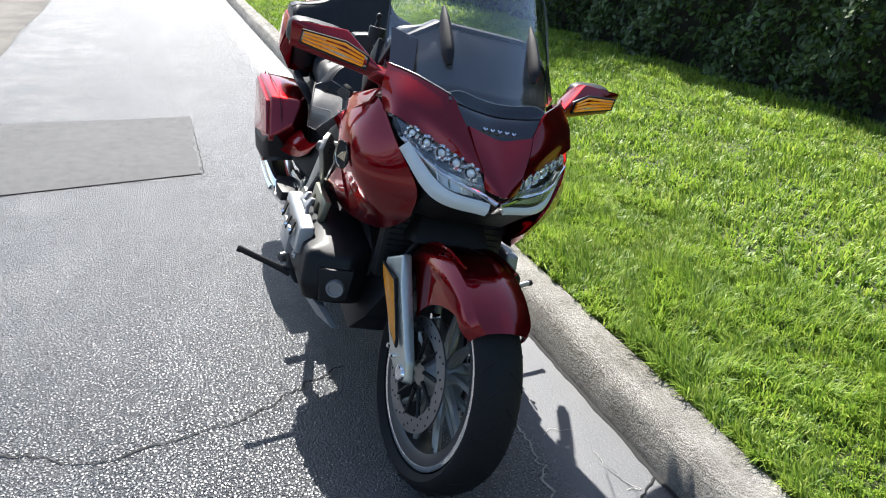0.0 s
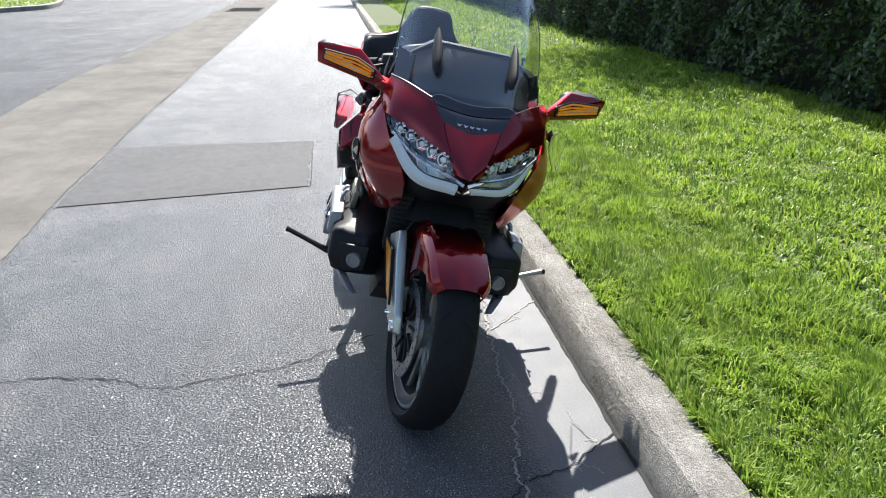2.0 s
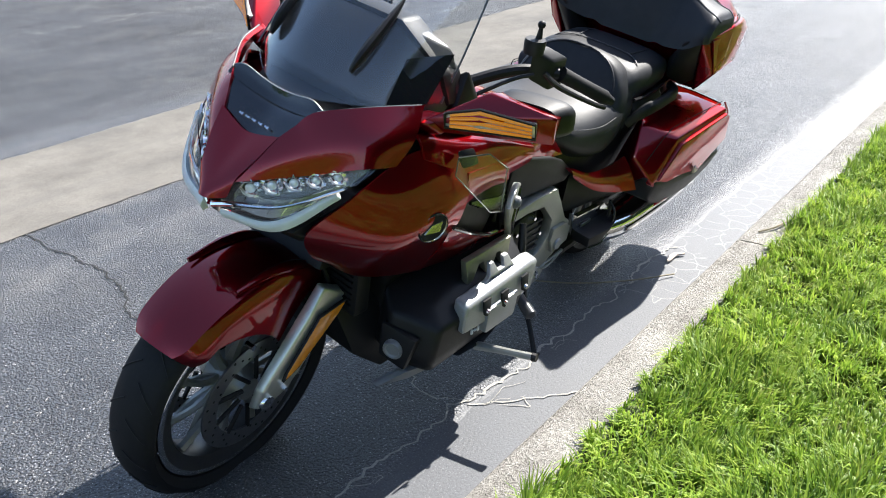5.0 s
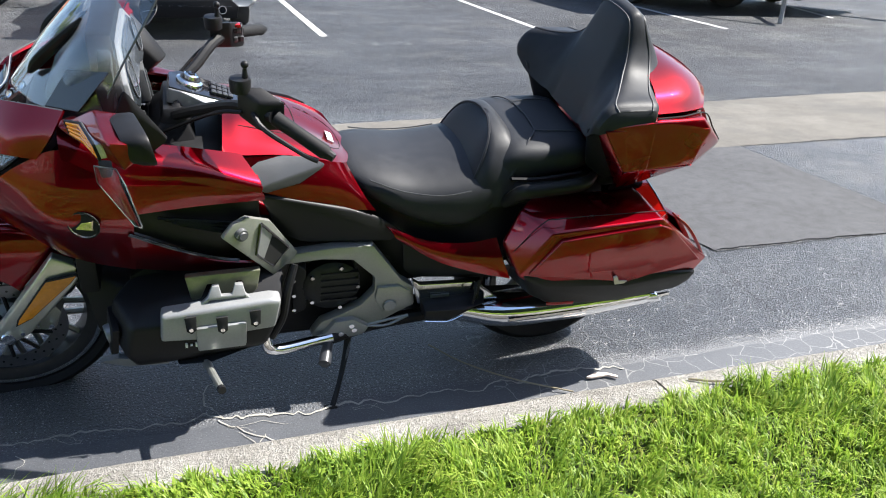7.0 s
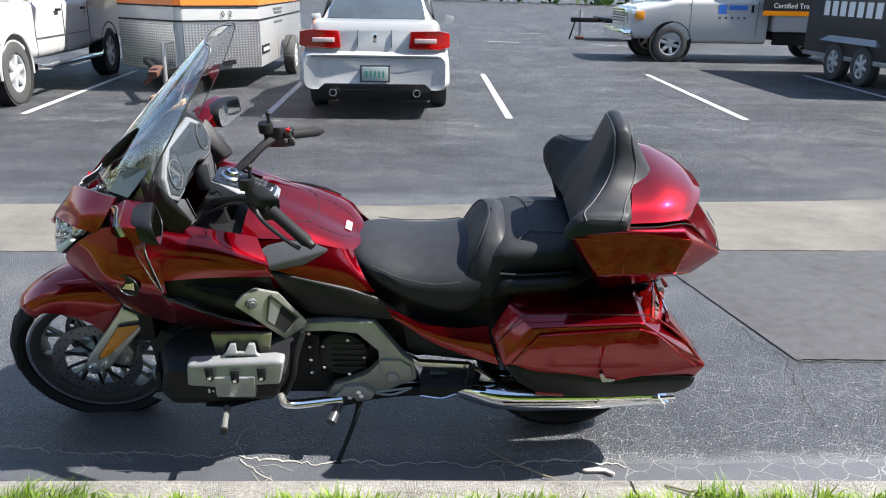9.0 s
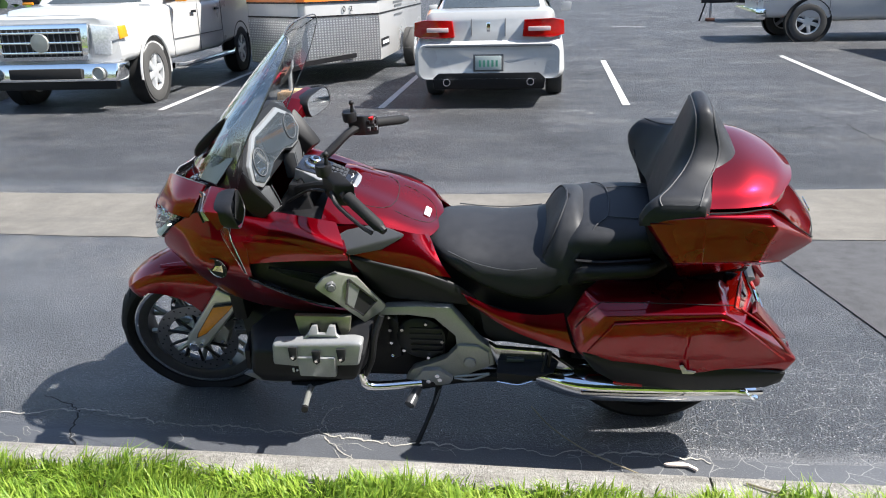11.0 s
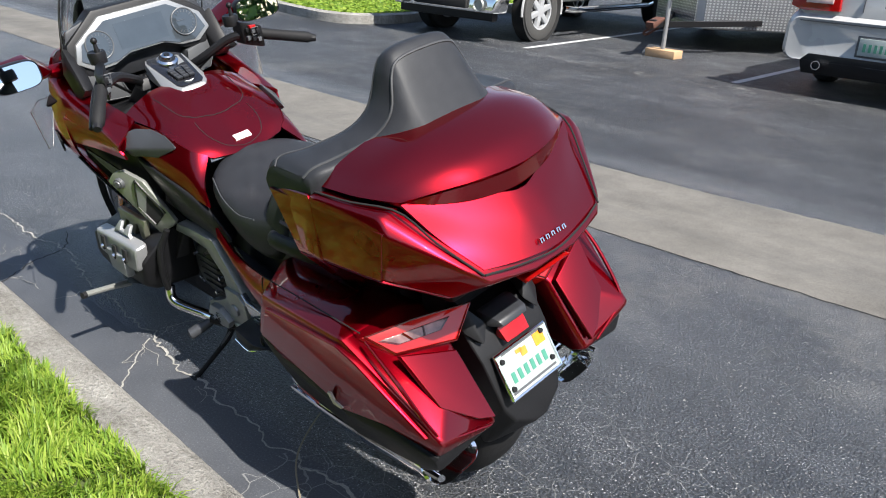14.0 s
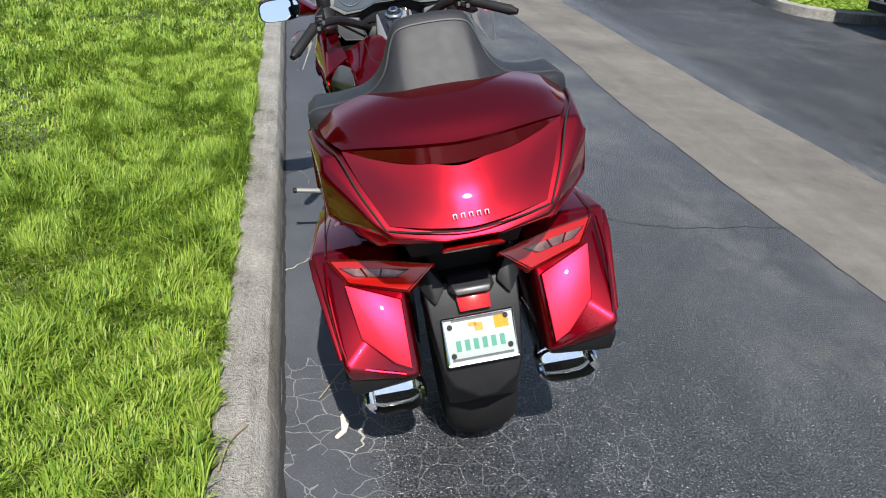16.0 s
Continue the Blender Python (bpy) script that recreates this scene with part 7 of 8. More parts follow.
    bike("rear_side_cover", hull(L([(0.255, -0.205, 0.605), (0.36, -0.218, 0.535), (0.475, -0.232, 0.490), (0.570, -0.250, 0.470), (0.55, -0.225, 0.43), (0.30, -0.20, 0.44), (0.27, -0.198, 0.47), (0.3, -0.14, 0.5), (0.55, -0.14, 0.48)], s), 0.008), BLACK, "black rear side cover")
    bike("bright_cover", slab(L([(0.291, -0.240, 0.459), (0.316, -0.242, 0.441), (0.484, -0.246, 0.436), (0.577, -0.246, 0.362), (0.495, -0.238, 0.360), (0.315, -0.236, 0.362)], s), 0.02, 0.005, (0, -s, 0)), POLISHED, "polished alloy cover above the foot board")
    bike("cover_clip", slab(L([(0.352, -0.2480, 0.402), (0.410, -0.2480, 0.402), (0.410, -0.2450, 0.380), (0.352, -0.2450, 0.380)], s), 0.004, 0.001, (0, -s, 0)), GREY)
    board = bike("passenger_board", hull(L([(0.320, -0.235, 0.388), (0.322, -0.300, 0.384), (0.440, -0.312, 0.386), (0.510, -0.296, 0.392), (0.530, -0.235, 0.394), (0.322, -0.240, 0.350), (0.325, -0.300, 0.348), (0.392, -0.306, 0.343), (0.440, -0.300, 0.360), (0.51, -0.235, 0.375)], s), 0.005), BLACK, "black passenger foot board")
    part("board_edge", tube(L([(0.322, -0.304, 0.349), (0.392, -0.309, 0.344), (0.440, -0.306, 0.360)], s), 0.0026, 6, 16), CHROME, board)
    bike("swing_arm", hull(L([(0.20, -0.16, 0.34), (0.20, -0.10, 0.26), (0.85, -0.15, 0.32), (0.85, -0.13, 0.27), (0.55, -0.17, 0.36), (0.4, -0.17, 0.26)], s), 0.01), BLACK)
    bike("undertray", hull(L([(0.55, -0.17, 0.33), (0.66, -0.28, 0.345), (0.68, -0.29, 0.30), (0.60, -0.25, 0.255), (0.50, -0.2, 0.27), (0.7, -0.17, 0.27)], s), 0.012), BLACK)


RUNNER = speckled("bare_alloy", (0.26, 0.26, 0.20), 0.4, 0.12, 90, 0.1, metal=0.75)
POLISHED = speckled("polished_alloy", (0.62, 0.63, 0.62), 0.14, 0.06, 40, 0.02, metal=1.0)
sides(cylinder_head)

# -- side stand, gear linkage and cable on the left
stand = bike("side_stand", tube([(0.108, -0.212, 0.250), (0.098, -0.240, 0.205), (0.070, -0.300, 0.145), (0.040, -0.352, 0.090)], [0.013, 0.010, 0.008, 0.009], 10, 14), BLACK, "black side stand")
part("stand_foot", moved(hull([(-0.030, -0.020, -0.005), (0.030, -0.020, -0.005), (-0.030, 0.020, -0.005), (0.030, 0.020, -0.005), (-0.018, -0.012, 0.009), (0.018, -0.012, 0.009), (-0.018, 0.012, 0.009), (0.018, 0.012, 0.009)], 0.004), Matrix.Translation((0.034, -0.356, 0.084)) @ Matrix.Rotation(radians(-13.5), 4, "X")), BLACK, stand)
part("stand_spring", tube([(0.112, -0.228, 0.235), (0.088, -0.268, 0.180)], 0.004, 6), GREY, stand)
bike("gear_linkage", joined(tube([(0.165, -0.225, 0.292), (0.22, -0.228, 0.305), (0.29, -0.230, 0.318)], 0.005, 6, 8), tube([(0.165, -0.225, 0.288), (0.225, -0.228, 0.285), (0.29, -0.230, 0.318)], 0.005, 6, 8)), GREYMETAL, "open gear linkage")
bike("black_cable", tube([(0.485, -0.262, 0.448), (0.478, -0.290, 0.430), (0.472, -0.295, 0.395), (0.49, -0.270, 0.365), (0.495, -0.262, 0.44)], 0.004, 6, 24), BLACK)
bike("tie_strap", tube([(0.498, -0.258, 0.450), (0.492, -0.268, 0.40), (0.490, -0.262, 0.365)], 0.006, 6, 8), BLACK)

# ---------------------------------------------------------------- hedge, trees, islands
def leaf_material(name, dark, light):
    m = Mat(name, light, 0.45, spec=0.4)
    g = m.t.nodes.new("ShaderNodeNewGeometry")
    col = m.ramp(g.outputs["Random Per Island"], [(0.0, dark), (0.6, light), (1.0, tuple(c * 1.7 for c in light))])
    m.link(col, "Base Color")
    tr = m.node("BsdfTranslucent")
    m.t.links.new(col, tr.inputs["Color"])
    ms = m.t.nodes.new("ShaderNodeMixShader")
    ms.inputs[0].default_value = 0.25
    m.t.links.new(m.p.outputs[0], ms.inputs[1])
    m.t.links.new(tr.outputs[0], ms.inputs[2])
    m.t.links.new(ms.outputs[0], m.t.nodes["Material Output"].inputs["Surface"])
    return m.m


LEAF = leaf_material("hedge_leaves", (0.016, 0.034, 0.009), (0.055, 0.095, 0.024))
CROWN = leaf_material("tree_leaves", (0.02, 0.045, 0.01), (0.05, 0.10, 0.02))
BARK = speckled("palm_bark", (0.24, 0.22, 0.19), 0.9, 0.3, 30, 0.5)
HEDGECORE = speckled("hedge_core_dark", (0.030, 0.026, 0.018), 0.9, 0.3, 20, 0.4)


def leaves(name, centres, size, material, seed, parent=None, face=None):
    """Many small folded leaves at the given places."""
    r = np.random.default_rng(seed)
    n = len(centres)
    q = r.normal(size=(n, 3))
    if face is not None:
        q = q * 0.6 + np.array(face)
    q /= np.linalg.norm(q, axis=1)[:, None]
    t = np.cross(q, r.normal(size=(n, 3)))
    t /= np.linalg.norm(t, axis=1)[:, None]
    b = np.cross(q, t)
    s = size * r.uniform(0.6, 1.4, n)[:, None]
    v = np.stack([centres - t * s * 0.9, centres - b * s * 0.42 + q * s * 0.12, centres + t * s * 0.9, centres + b * s * 0.42 + q * s * 0.12], 1).reshape(-1, 3)
    me = bpy.data.meshes.new(name)
    me.vertices.add(len(v))
    me.vertices.foreach_set("co", v.ravel())
    o = np.arange(n)[:, None] * 4
    loops = np.concatenate([o + np.array([0, 1, 2]), o + np.array([0, 2, 3])], 1).ravel()
    me.loops.add(len(loops))
    me.loops.foreach_set("vertex_index", loops)
    me.polygons.add(2 * n)
    me.polygons.foreach_set("loop_start", np.arange(2 * n) * 3)
    me.update(calc_edges=True)
    me.validate()
    me.materials.append(material)
    ob = new(name, me)
    if parent is not None:
        ob.parent = parent
    return ob


def hedge():
    ob = thing("hedge", pose(0, 0, 0), "tall clipped dark green hedge along the lawn", "hedge")
    r = np.random.default_rng(11)
    n = 90000
    x = np.where(r.random(n) < 0.72, r.uniform(-3, 13, n), r.uniform(13, 34, n))
    z = r.uniform(0.10, 2.7, n)
    lump = 0.16 * np.sin(x * 1.9 + 1.1 * np.sin(z * 2.3)) * np.sin(z * 2.6 + x * 0.8) + 0.10 * np.sin(x * 5.3 + z * 4.1)
    depth = r.exponential(0.10, n)
    gap = (np.sin(x * 7.7 + 2 * np.sin(z * 5.1)) * np.sin(z * 8.3 + x * 2.1)) > 0.62
    y = -4.16 + lump - depth - np.where(gap, 0.22, 0) - 0.05 * (z < 0.35)
    # added solid box, coloured dark, stands in for the hedge's dark inside
    part("hedge_core", box(15.5, -5.05, 1.35, 39, 1.1, 2.6, 0.05), HEDGECORE, ob)
    leaves("foliage", np.stack([x, y, z], 1), 0.042, LEAF, 12, ob, (0, 0.9, 0.5))
    n = 16000
    c = np.stack([r.uniform(-3, 34, n), r.uniform(-5.5, -4.1, n), 2.66 + 0.12 * r.normal(size=n)], 1)
    leaves("top_foliage", c, 0.05, LEAF, 13, ob, (0, 0, 1))


hedge()


def tree(m, trunk_h, crown_r, crown_z, seed, label, count=5000):
    """A tapered trunk, limbs, and a crown of many leaves with gaps."""
    ob = thing("tree", m, label, "tree", "trees")
    r = np.random.default_rng(seed)
    part("trunk", tube([(0, 0, 0), (0.05, 0.02, trunk_h * 0.5), (0.0, 0.08, trunk_h)], [0.16, 0.12, 0.09], 10, 10), BARK, ob)
    pts = []
    for i in range(9):
        a = 2 * math.pi * i / 9 + r.uniform(-0.3, 0.3)
        d = Vector((math.cos(a) * crown_r * r.uniform(0.35, 0.8), math.sin(a) * crown_r * r.uniform(0.35, 0.8), crown_z - trunk_h + r.uniform(-0.5, 0.8)))
        part("limb", tube([(0, 0.08, trunk_h * 0.95), tuple(d * 0.5 + Vector((0, 0, trunk_h * 1.05))), tuple(d + Vector((0, 0, trunk_h)))], [0.06, 0.04, 0.015], 6, 8), BARK, ob)
        c = np.array(d + Vector((0, 0, trunk_h)))
        pts.append(c + r.normal(size=(count // 9, 3)) * np.array([0.42, 0.42, 0.32]) * crown_r * 0.62)
    leaves("crown", np.concatenate(pts), 0.085, CROWN, seed + 1, ob)
    return ob


tree(pose(10.3, -4.85, 0.1), 2.9, 2.1, 4.3, 31, "broad leafy tree behind the hedge", 9000)
tree(pose(28.9, -1.8, 0.1), 3.4, 1.8, 4.8, 41, "leafy tree on the far lawn")


def island(corners, label, seed, blades=9000):
    """A raised planting bed with a kerb round it."""
    loop = [np.array(p) for p in spline([*corners, corners[0]], len(corners) * 10)][:-1]
    n = len(loop)
    vs, fs = [], []
    c = sum(loop) / n
    ins = [p + (c - p) / np.linalg.norm(c - p) * 0.16 for p in loop]
    top = [(p[0], p[1], z) for ring, z in ((loop, 0.0), (loop, 0.13), (ins, 0.15), (ins, 0.10)) for p in ring]
    for k in range(3):
        for i in range(n):
            j = (i + 1) % n
            fs.append((k * n + i, k * n + j, (k + 1) * n + j, (k + 1) * n + i))
    k = tagged(flat_mesh("island_kerb", top, fs, CONCRETE), "concrete kerb round " + label, "kerb", kind="structure")
    tagged(flat_mesh("planting_bed", [(p[0], p[1], 0.12) for p in ins], [tuple(range(n))], LAWN), label, "planting bed", kind="structure")
    r = np.random.default_rng(seed)
    xs_, ys_ = [p[0] for p in ins], [p[1] for p in ins]
    px, py = r.uniform(min(xs_), max(xs_), blades), r.uniform(min(ys_), max(ys_), blades)
    inside = np.zeros(blades, bool)
    j = n - 1
    for i in range(n):
        cross = ((ys_[i] > py) != (ys_[j] > py)) & (px < (xs_[j] - xs_[i]) * (py - ys_[i]) / (ys_[j] - ys_[i] + 1e-9) + xs_[i])
        inside ^= cross
        j = i
    cpt = np.stack([px, py, 0.13 + 0.025 * r.random(blades)], 1)[inside]
    ob = leaves("grass", cpt, 0.045, GRASS, seed + 1, None, (0, 0, 1.6))
    tagged(ob, "bright green low planting on " + label, "grass", kind="stuff")


island([(-17, 7.6), (-11.8, 7.2), (-9.0, 6.65), (-7.6, 6.65), (-7.25, 7.6), (-7.7, 9.2), (-8.2, 12), (-12, 13.8), (-17, 13)], "a planted parking island", 51, 60000)
island([(21.8, 9.7), (24.4, 9.0), (30, 10.5), (36, 14), (34, 24), (26, 20), (23.5, 15)], "a far planted island", 61, 30000)
for i, (x, y) in enumerate(((-12.0, 10.4), (-14.0, 12.8), (-11.0, 11.6))):
    ob = thing("palm", pose(x, y, 0.1), "grey palm trunk standing on a planted island", "palm tree", "palms")
    part("trunk", tube([(0, 0, 0), (0.03, 0.02, 0.25), (0.05, 0.03, 1.5), (0.0, 0.05, 5.0)], [0.24, 0.18, 0.16, 0.14], 14, 14), BARK, ob)
    for k in range(14):
        a = 2 * math.pi * k / 14
        tip = (1.6 * math.cos(a), 1.6 * math.sin(a), 4.6 + 0.7 * (k % 3))
        mid_ = (0.9 * math.cos(a), 0.9 * math.sin(a), 5.6 + 0.3 * (k % 3))
        part("frond", tube([(0, 0.05, 5.0), mid_, tip], [0.03, 0.16, 0.02], 6, 10, 0.12), CROWN, ob)

# litter by the kerb
tagged(part("paper_scrap", slab([(0.86, -0.235, 0.006), (0.90, -0.218, 0.006), (0.94, -0.228, 0.006), (0.968, -0.255, 0.006), (0.962, -0.264, 0.006), (0.935, -0.243, 0.006), (0.872, -0.243, 0.006)], 0.008, 0.002, (0, 0, 1)), CREAM), "crumpled pale scrap lying by the kerb", "scrap")
tagged(part("dry_stalk", tube([(0.42, 0.10, 0.01), (0.50, -0.05, 0.012), (0.62, -0.20, 0.02), (0.78, -0.30, 0.01)], 0.0028, 5, 24), TIMBERSTALK), "thin dry stalk lying on the asphalt", "stalk")
tagged(part("dry_twig", tube([(1.05, -0.50, 0.137), (1.12, -0.54, 0.142), (1.22, -0.56, 0.140)], 0.004, 5, 10), TIMBERSTALK), "dry twig lying on the kerb", "twig")


def glare_ring():
    """An added, unseen ring of leaf clumps that blocks low sky glare from the lot."""
    r = np.random.default_rng(77)
    pts = []
    for k in range(260):
        a = 2 * math.pi * k / 260
        rad = 78 + 6 * math.sin(a * 5) + r.uniform(-3, 3)
        h = 7.5 + 2.5 * math.sin(a * 9) + r.uniform(-1.5, 1.5)
        c = np.array([rad * math.cos(a), rad * math.sin(a), h * 0.5])
        pts.append(c + r.normal(size=(70, 3)) * np.array([1.3, 1.3, h * 0.28]))
    ob = leaves("horizon_ring", np.concatenate(pts), 0.75, CROWN, 78)
    tagged(ob, "added leaf ring, out of view, that blocks low sky glare", "woods", kind="stuff")


glare_ring()

# ---------------------------------------------------------------- parked vehicles
CARWHITE = speckled("white_car_paint", (0.38, 0.38, 0.375), 0.28, 0.05, 12, 0.0, coat=0.8)
CARGLASS = speckled("car_glass", (0.05, 0.06, 0.065), 0.05, 0.3, 3, 0.0, coat=0.6)
LAMPPINK = speckled("pale_lamp", (0.55, 0.40, 0.38), 0.12, 0.2, 40, 0.1, coat=0.6)
CARTYRE = speckled("dusty_tyre", (0.045, 0.044, 0.042), 0.8, 0.2, 30, 0.1)
ALLOY = speckled("alloy_wheel", (0.55, 0.56, 0.57), 0.3, 0.1, 40, 0.0, metal=0.5)
ORANGE = speckled("orange_panel", (0.62, 0.15, 0.02), 0.35, 0.08, 12, 0.0)
TRAILERBLACK = speckled("black_panel", (0.02, 0.02, 0.022), 0.35, 0.15, 8, 0.0)
TIMBER = speckled("timber_block", (0.42, 0.27, 0.15), 0.8, 0.25, 60, 0.3)
LAMPGLASS = speckled("clear_lamp", (0.55, 0.57, 0.58), 0.12, 0.35, 40, 0.2, metal=0.4, coat=0.7)


def lettering(text, size):
    """Built-in font letters as a bmesh, lying in xy."""
    cu = bpy.data.curves.new("letters", "FONT")
    cu.body, cu.size, cu.extrude = text, size, 0.003
    tmp = bpy.data.objects.new("letters", cu)
    me = bpy.data.meshes.new_from_object(tmp)
    bm = bmesh.new()
    bm.from_mesh(me)
    bpy.data.objects.remove(tmp)
    bpy.data.meshes.remove(me)
    bpy.data.curves.remove(cu)
    return bm


def diamond_plate():
    m = Mat("diamond_plate", (0.50, 0.51, 0.52), 0.32, 0.85)
    o = m.obj()
    q = m.node("SeparateXYZ", Vector=o)
    k = 2 * math.pi / 0.075
    p1 = m.math("ADD", m.math("MULTIPLY", q.outputs["X"], k), m.math("MULTIPLY", q.outputs["Z"], k))
    p2 = m.math("SUBTRACT", m.math("MULTIPLY", q.outputs["X"], k), m.math("MULTIPLY", q.outputs["Z"], k))
    dots = m.math("GREATER_THAN", m.math("MULTIPLY", m.math("SINE", p1), m.math("SINE", p2)), 0.25)
    m.bump(dots, 0.9, 0.004)
    m.link(m.mix(dots, m.ramp(m.noise(o, 4.0), [(0.3, (0.30, 0.31, 0.32)), (0.7, (0.46, 0.47, 0.48))]), (0.74, 0.75, 0.76)), "Base Color")
    return m.m


DIAMOND = diamond_plate()


def road_wheel(owner, x, y, r, w, dark=False, name="wheel"):
    """A wheel standing on the ground, its axle along x."""
    tyre_prof = [(r * 0.62, -w * 0.46), (r * 0.85, -w * 0.5), (r * 0.96, -w * 0.44), (r, -w * 0.3), (r, w * 0.3), (r * 0.96, w * 0.44), (r * 0.85, w * 0.5), (r * 0.62, w * 0.46)]
    ob = part(name, lathe(tyre_prof, (x, y, r), "x", 36), CARTYRE, owner, "black tyre")
    rim = lathe([(r * 0.63, -w * 0.42), (r * 0.63, w * 0.42), (r * 0.56, w * 0.40), (r * 0.54, 0), (r * 0.56, -w * 0.40)], (x, y, r), "x", 30)
    part("rim", rim, ALLOY, ob)
    part("wheel_disc", lathe([(0, -w * 0.22), (r * 0.56, -w * 0.22), (r * 0.56, w * 0.22), (0, w * 0.22)], (x, y, r), "x", 24, closed=False), BLACK, ob)
    for i in range(6):
        a = 2 * math.pi * i / 6 + 0.3
        ca, sa = math.cos(a), math.sin(a)
        sp = hull([(x + e * w * 0.40, y + k * r * ca - o * r * sa, r + k * r * sa + o * r * ca) for e in (-1, 1) for k, o in ((0.1, 0.10), (0.1, -0.10), (0.57, 0.085), (0.57, -0.085))], 0.006)
        part("wheel_spoke", sp, ALLOY, ob)
    part("wheel_hub", lathe([(0, -w * 0.42), (r * 0.2, -w * 0.40), (r * 0.2, w * 0.40), (0, w * 0.42)], (x, y, r), "x", 16, closed=False), ALLOY, ob)
    return ob


def ringxz(y, hw, z0, z1, r=0.12, n=6, taper=0.0):
    """A rounded upright ring across a vehicle at y: half width, low and high edge; taper narrows the top."""
    pts = []
    for cx, cz, a0 in ((hw - r, z0 + r, -90), (hw - r - taper, z1 - r, 0), (-hw + r + taper, z1 - r, 90), (-hw + r, z0 + r, 180)):
        for k in range(n):
            a = radians(a0 + 90 * k / (n - 1))
            pts.append((cx + r * math.cos(a), y, cz + r * math.sin(a)))
    return pts


def sedan(m, label):
    """Seen from behind: rear bumper at y 0, nose towards +y."""
    car = thing("sedan", m, label, "car", "parked cars")
    rows = [(0.02, 0.70, 0.37, 0.74, 0.12, 0), (0.0, 0.84, 0.36, 0.76, 0.10, 0), (0.06, 0.895, 0.35, 0.80, 0.12, 0.01), (0.30, 0.915, 0.34, 0.98, 0.14, 0.05), (1.2, 0.92, 0.24, 1.00, 0.14, 0.05), (2.4, 0.92, 0.24, 0.98, 0.14, 0.05), (3.6, 0.915, 0.24, 0.94, 0.14, 0.06), (4.4, 0.88, 0.26, 0.80, 0.16, 0.08), (4.80, 0.72, 0.34, 0.68, 0.14, 0.04)]
    part("body", loft([ringxz(y, hw, a, b, r, 6, tp) for y, hw, a, b, r, tp in rows]), CARWHITE, car, "white painted body")
    rows = [(0.06, 0.74, 0.74, 1.05, 0.05), (0.10, 0.80, 0.74, 1.13, 0.08), (0.40, 0.84, 0.74, 1.16, 0.10), (0.75, 0.84, 0.74, 1.14, 0.10)]
    part("trunk_lid", loft([ringxz(y, hw, a, b, r, 6, 0.06) for y, hw, a, b, r in rows]), CARWHITE, car)
    rows = [(0.62, 0.72, 1.0, 1.12, 0.05, 0.02), (1.0, 0.74, 1.0, 1.30, 0.10, 0.09), (1.35, 0.74, 1.0, 1.44, 0.12, 0.14), (1.8, 0.74, 1.0, 1.48, 0.12, 0.15), (2.4, 0.74, 1.0, 1.47, 0.12, 0.15), (2.9, 0.74, 1.0, 1.32, 0.10, 0.10), (3.4, 0.72, 0.9, 1.02, 0.05, 0.02)]
    part("cabin", loft([ringxz(y, hw, a, b, r, 6, tp) for y, hw, a, b, r, tp in rows]), CARWHITE, car)
    part("rear_window", patch([[(-0.60, 0.66, 1.150), (0, 0.60, 1.150), (0.60, 0.66, 1.150)], [(-0.57, 0.96, 1.305), (0, 0.90, 1.315), (0.57, 0.96, 1.305)], [(-0.53, 1.24, 1.425), (0, 1.18, 1.435), (0.53, 1.24, 1.425)]], 0.012, 8, 10), CARGLASS, car, "dark rear window")
    for s in (-1, 1):
        part("side_window", patch([[(s * 0.748, 0.95, 1.06), (s * 0.755, 1.9, 1.06), (s * 0.748, 2.95, 1.06)], [(s * 0.672, 1.25, 1.36), (s * 0.64, 1.9, 1.40), (s * 0.672, 2.65, 1.34)]], 0.012, 5, 10), CARGLASS, car)
        lamp = slab([(s * 0.42, 0.020, 1.035), (s * 0.76, 0.020, 1.045), (s * 0.885, 0.07, 1.02), (s * 0.895, 0.08, 0.86), (s * 0.76, 0.010, 0.83), (s * 0.40, 0.010, 0.84)], 0.14, 0.015, (0, 1, 0))
        t = part("tail_lamp", lamp, REDLENS, car, "red rectangular tail lamp")
        part("clear_panel", box(s * 0.60, 0.012, 0.930, 0.26, 0.02, 0.052, 0.008), LAMPPINK, t, "pale reversing lamp strip")
        part("tailpipe", lathe([(0.045, -0.02), (0.045, 0.15), (0.036, 0.15), (0.036, -0.02)], (s * 0.50, -0.02, 0.325), "y", 18), CHROME, car, "chrome tailpipe")
        part("side_mirror", hull([(s * 0.90, 2.75, 1.0), (s * 1.06, 2.72, 1.0), (s * 1.07, 2.72, 1.13), (s * 0.93, 2.75, 1.14), (s * 0.95, 2.86, 1.03), (s * 1.04, 2.84, 1.10)], 0.02), CARWHITE, car)
    part("number_plate", box(0, 0.005, 0.545, 0.31, 0.02, 0.16, 0.004), PLATE, car, "white number plate with dark bars")
    for i in range(5):
        part("plate_bar", box(-0.10 + 0.05 * i, -0.007, 0.54, 0.026, 0.004, 0.075), PLATEGREEN, car)
    part("plate_surround", box(0, 0.018, 0.545, 0.36, 0.02, 0.20, 0.006), GREY, car)
    part("valance", hull([(-0.60, -0.008, 0.43), (0.60, -0.008, 0.43), (-0.68, 0.0, 0.36), (0.68, 0.0, 0.36), (-0.66, 0.04, 0.23), (0.66, 0.04, 0.23), (-0.60, 0.3, 0.40), (0.60, 0.3, 0.40), (-0.66, 0.3, 0.23), (0.66, 0.3, 0.23)], 0.012), BLACK, car, "black lower valance")
    part("bumper_line", box(0, 0.012, 0.735, 1.50, 0.03, 0.010), GREY, car)
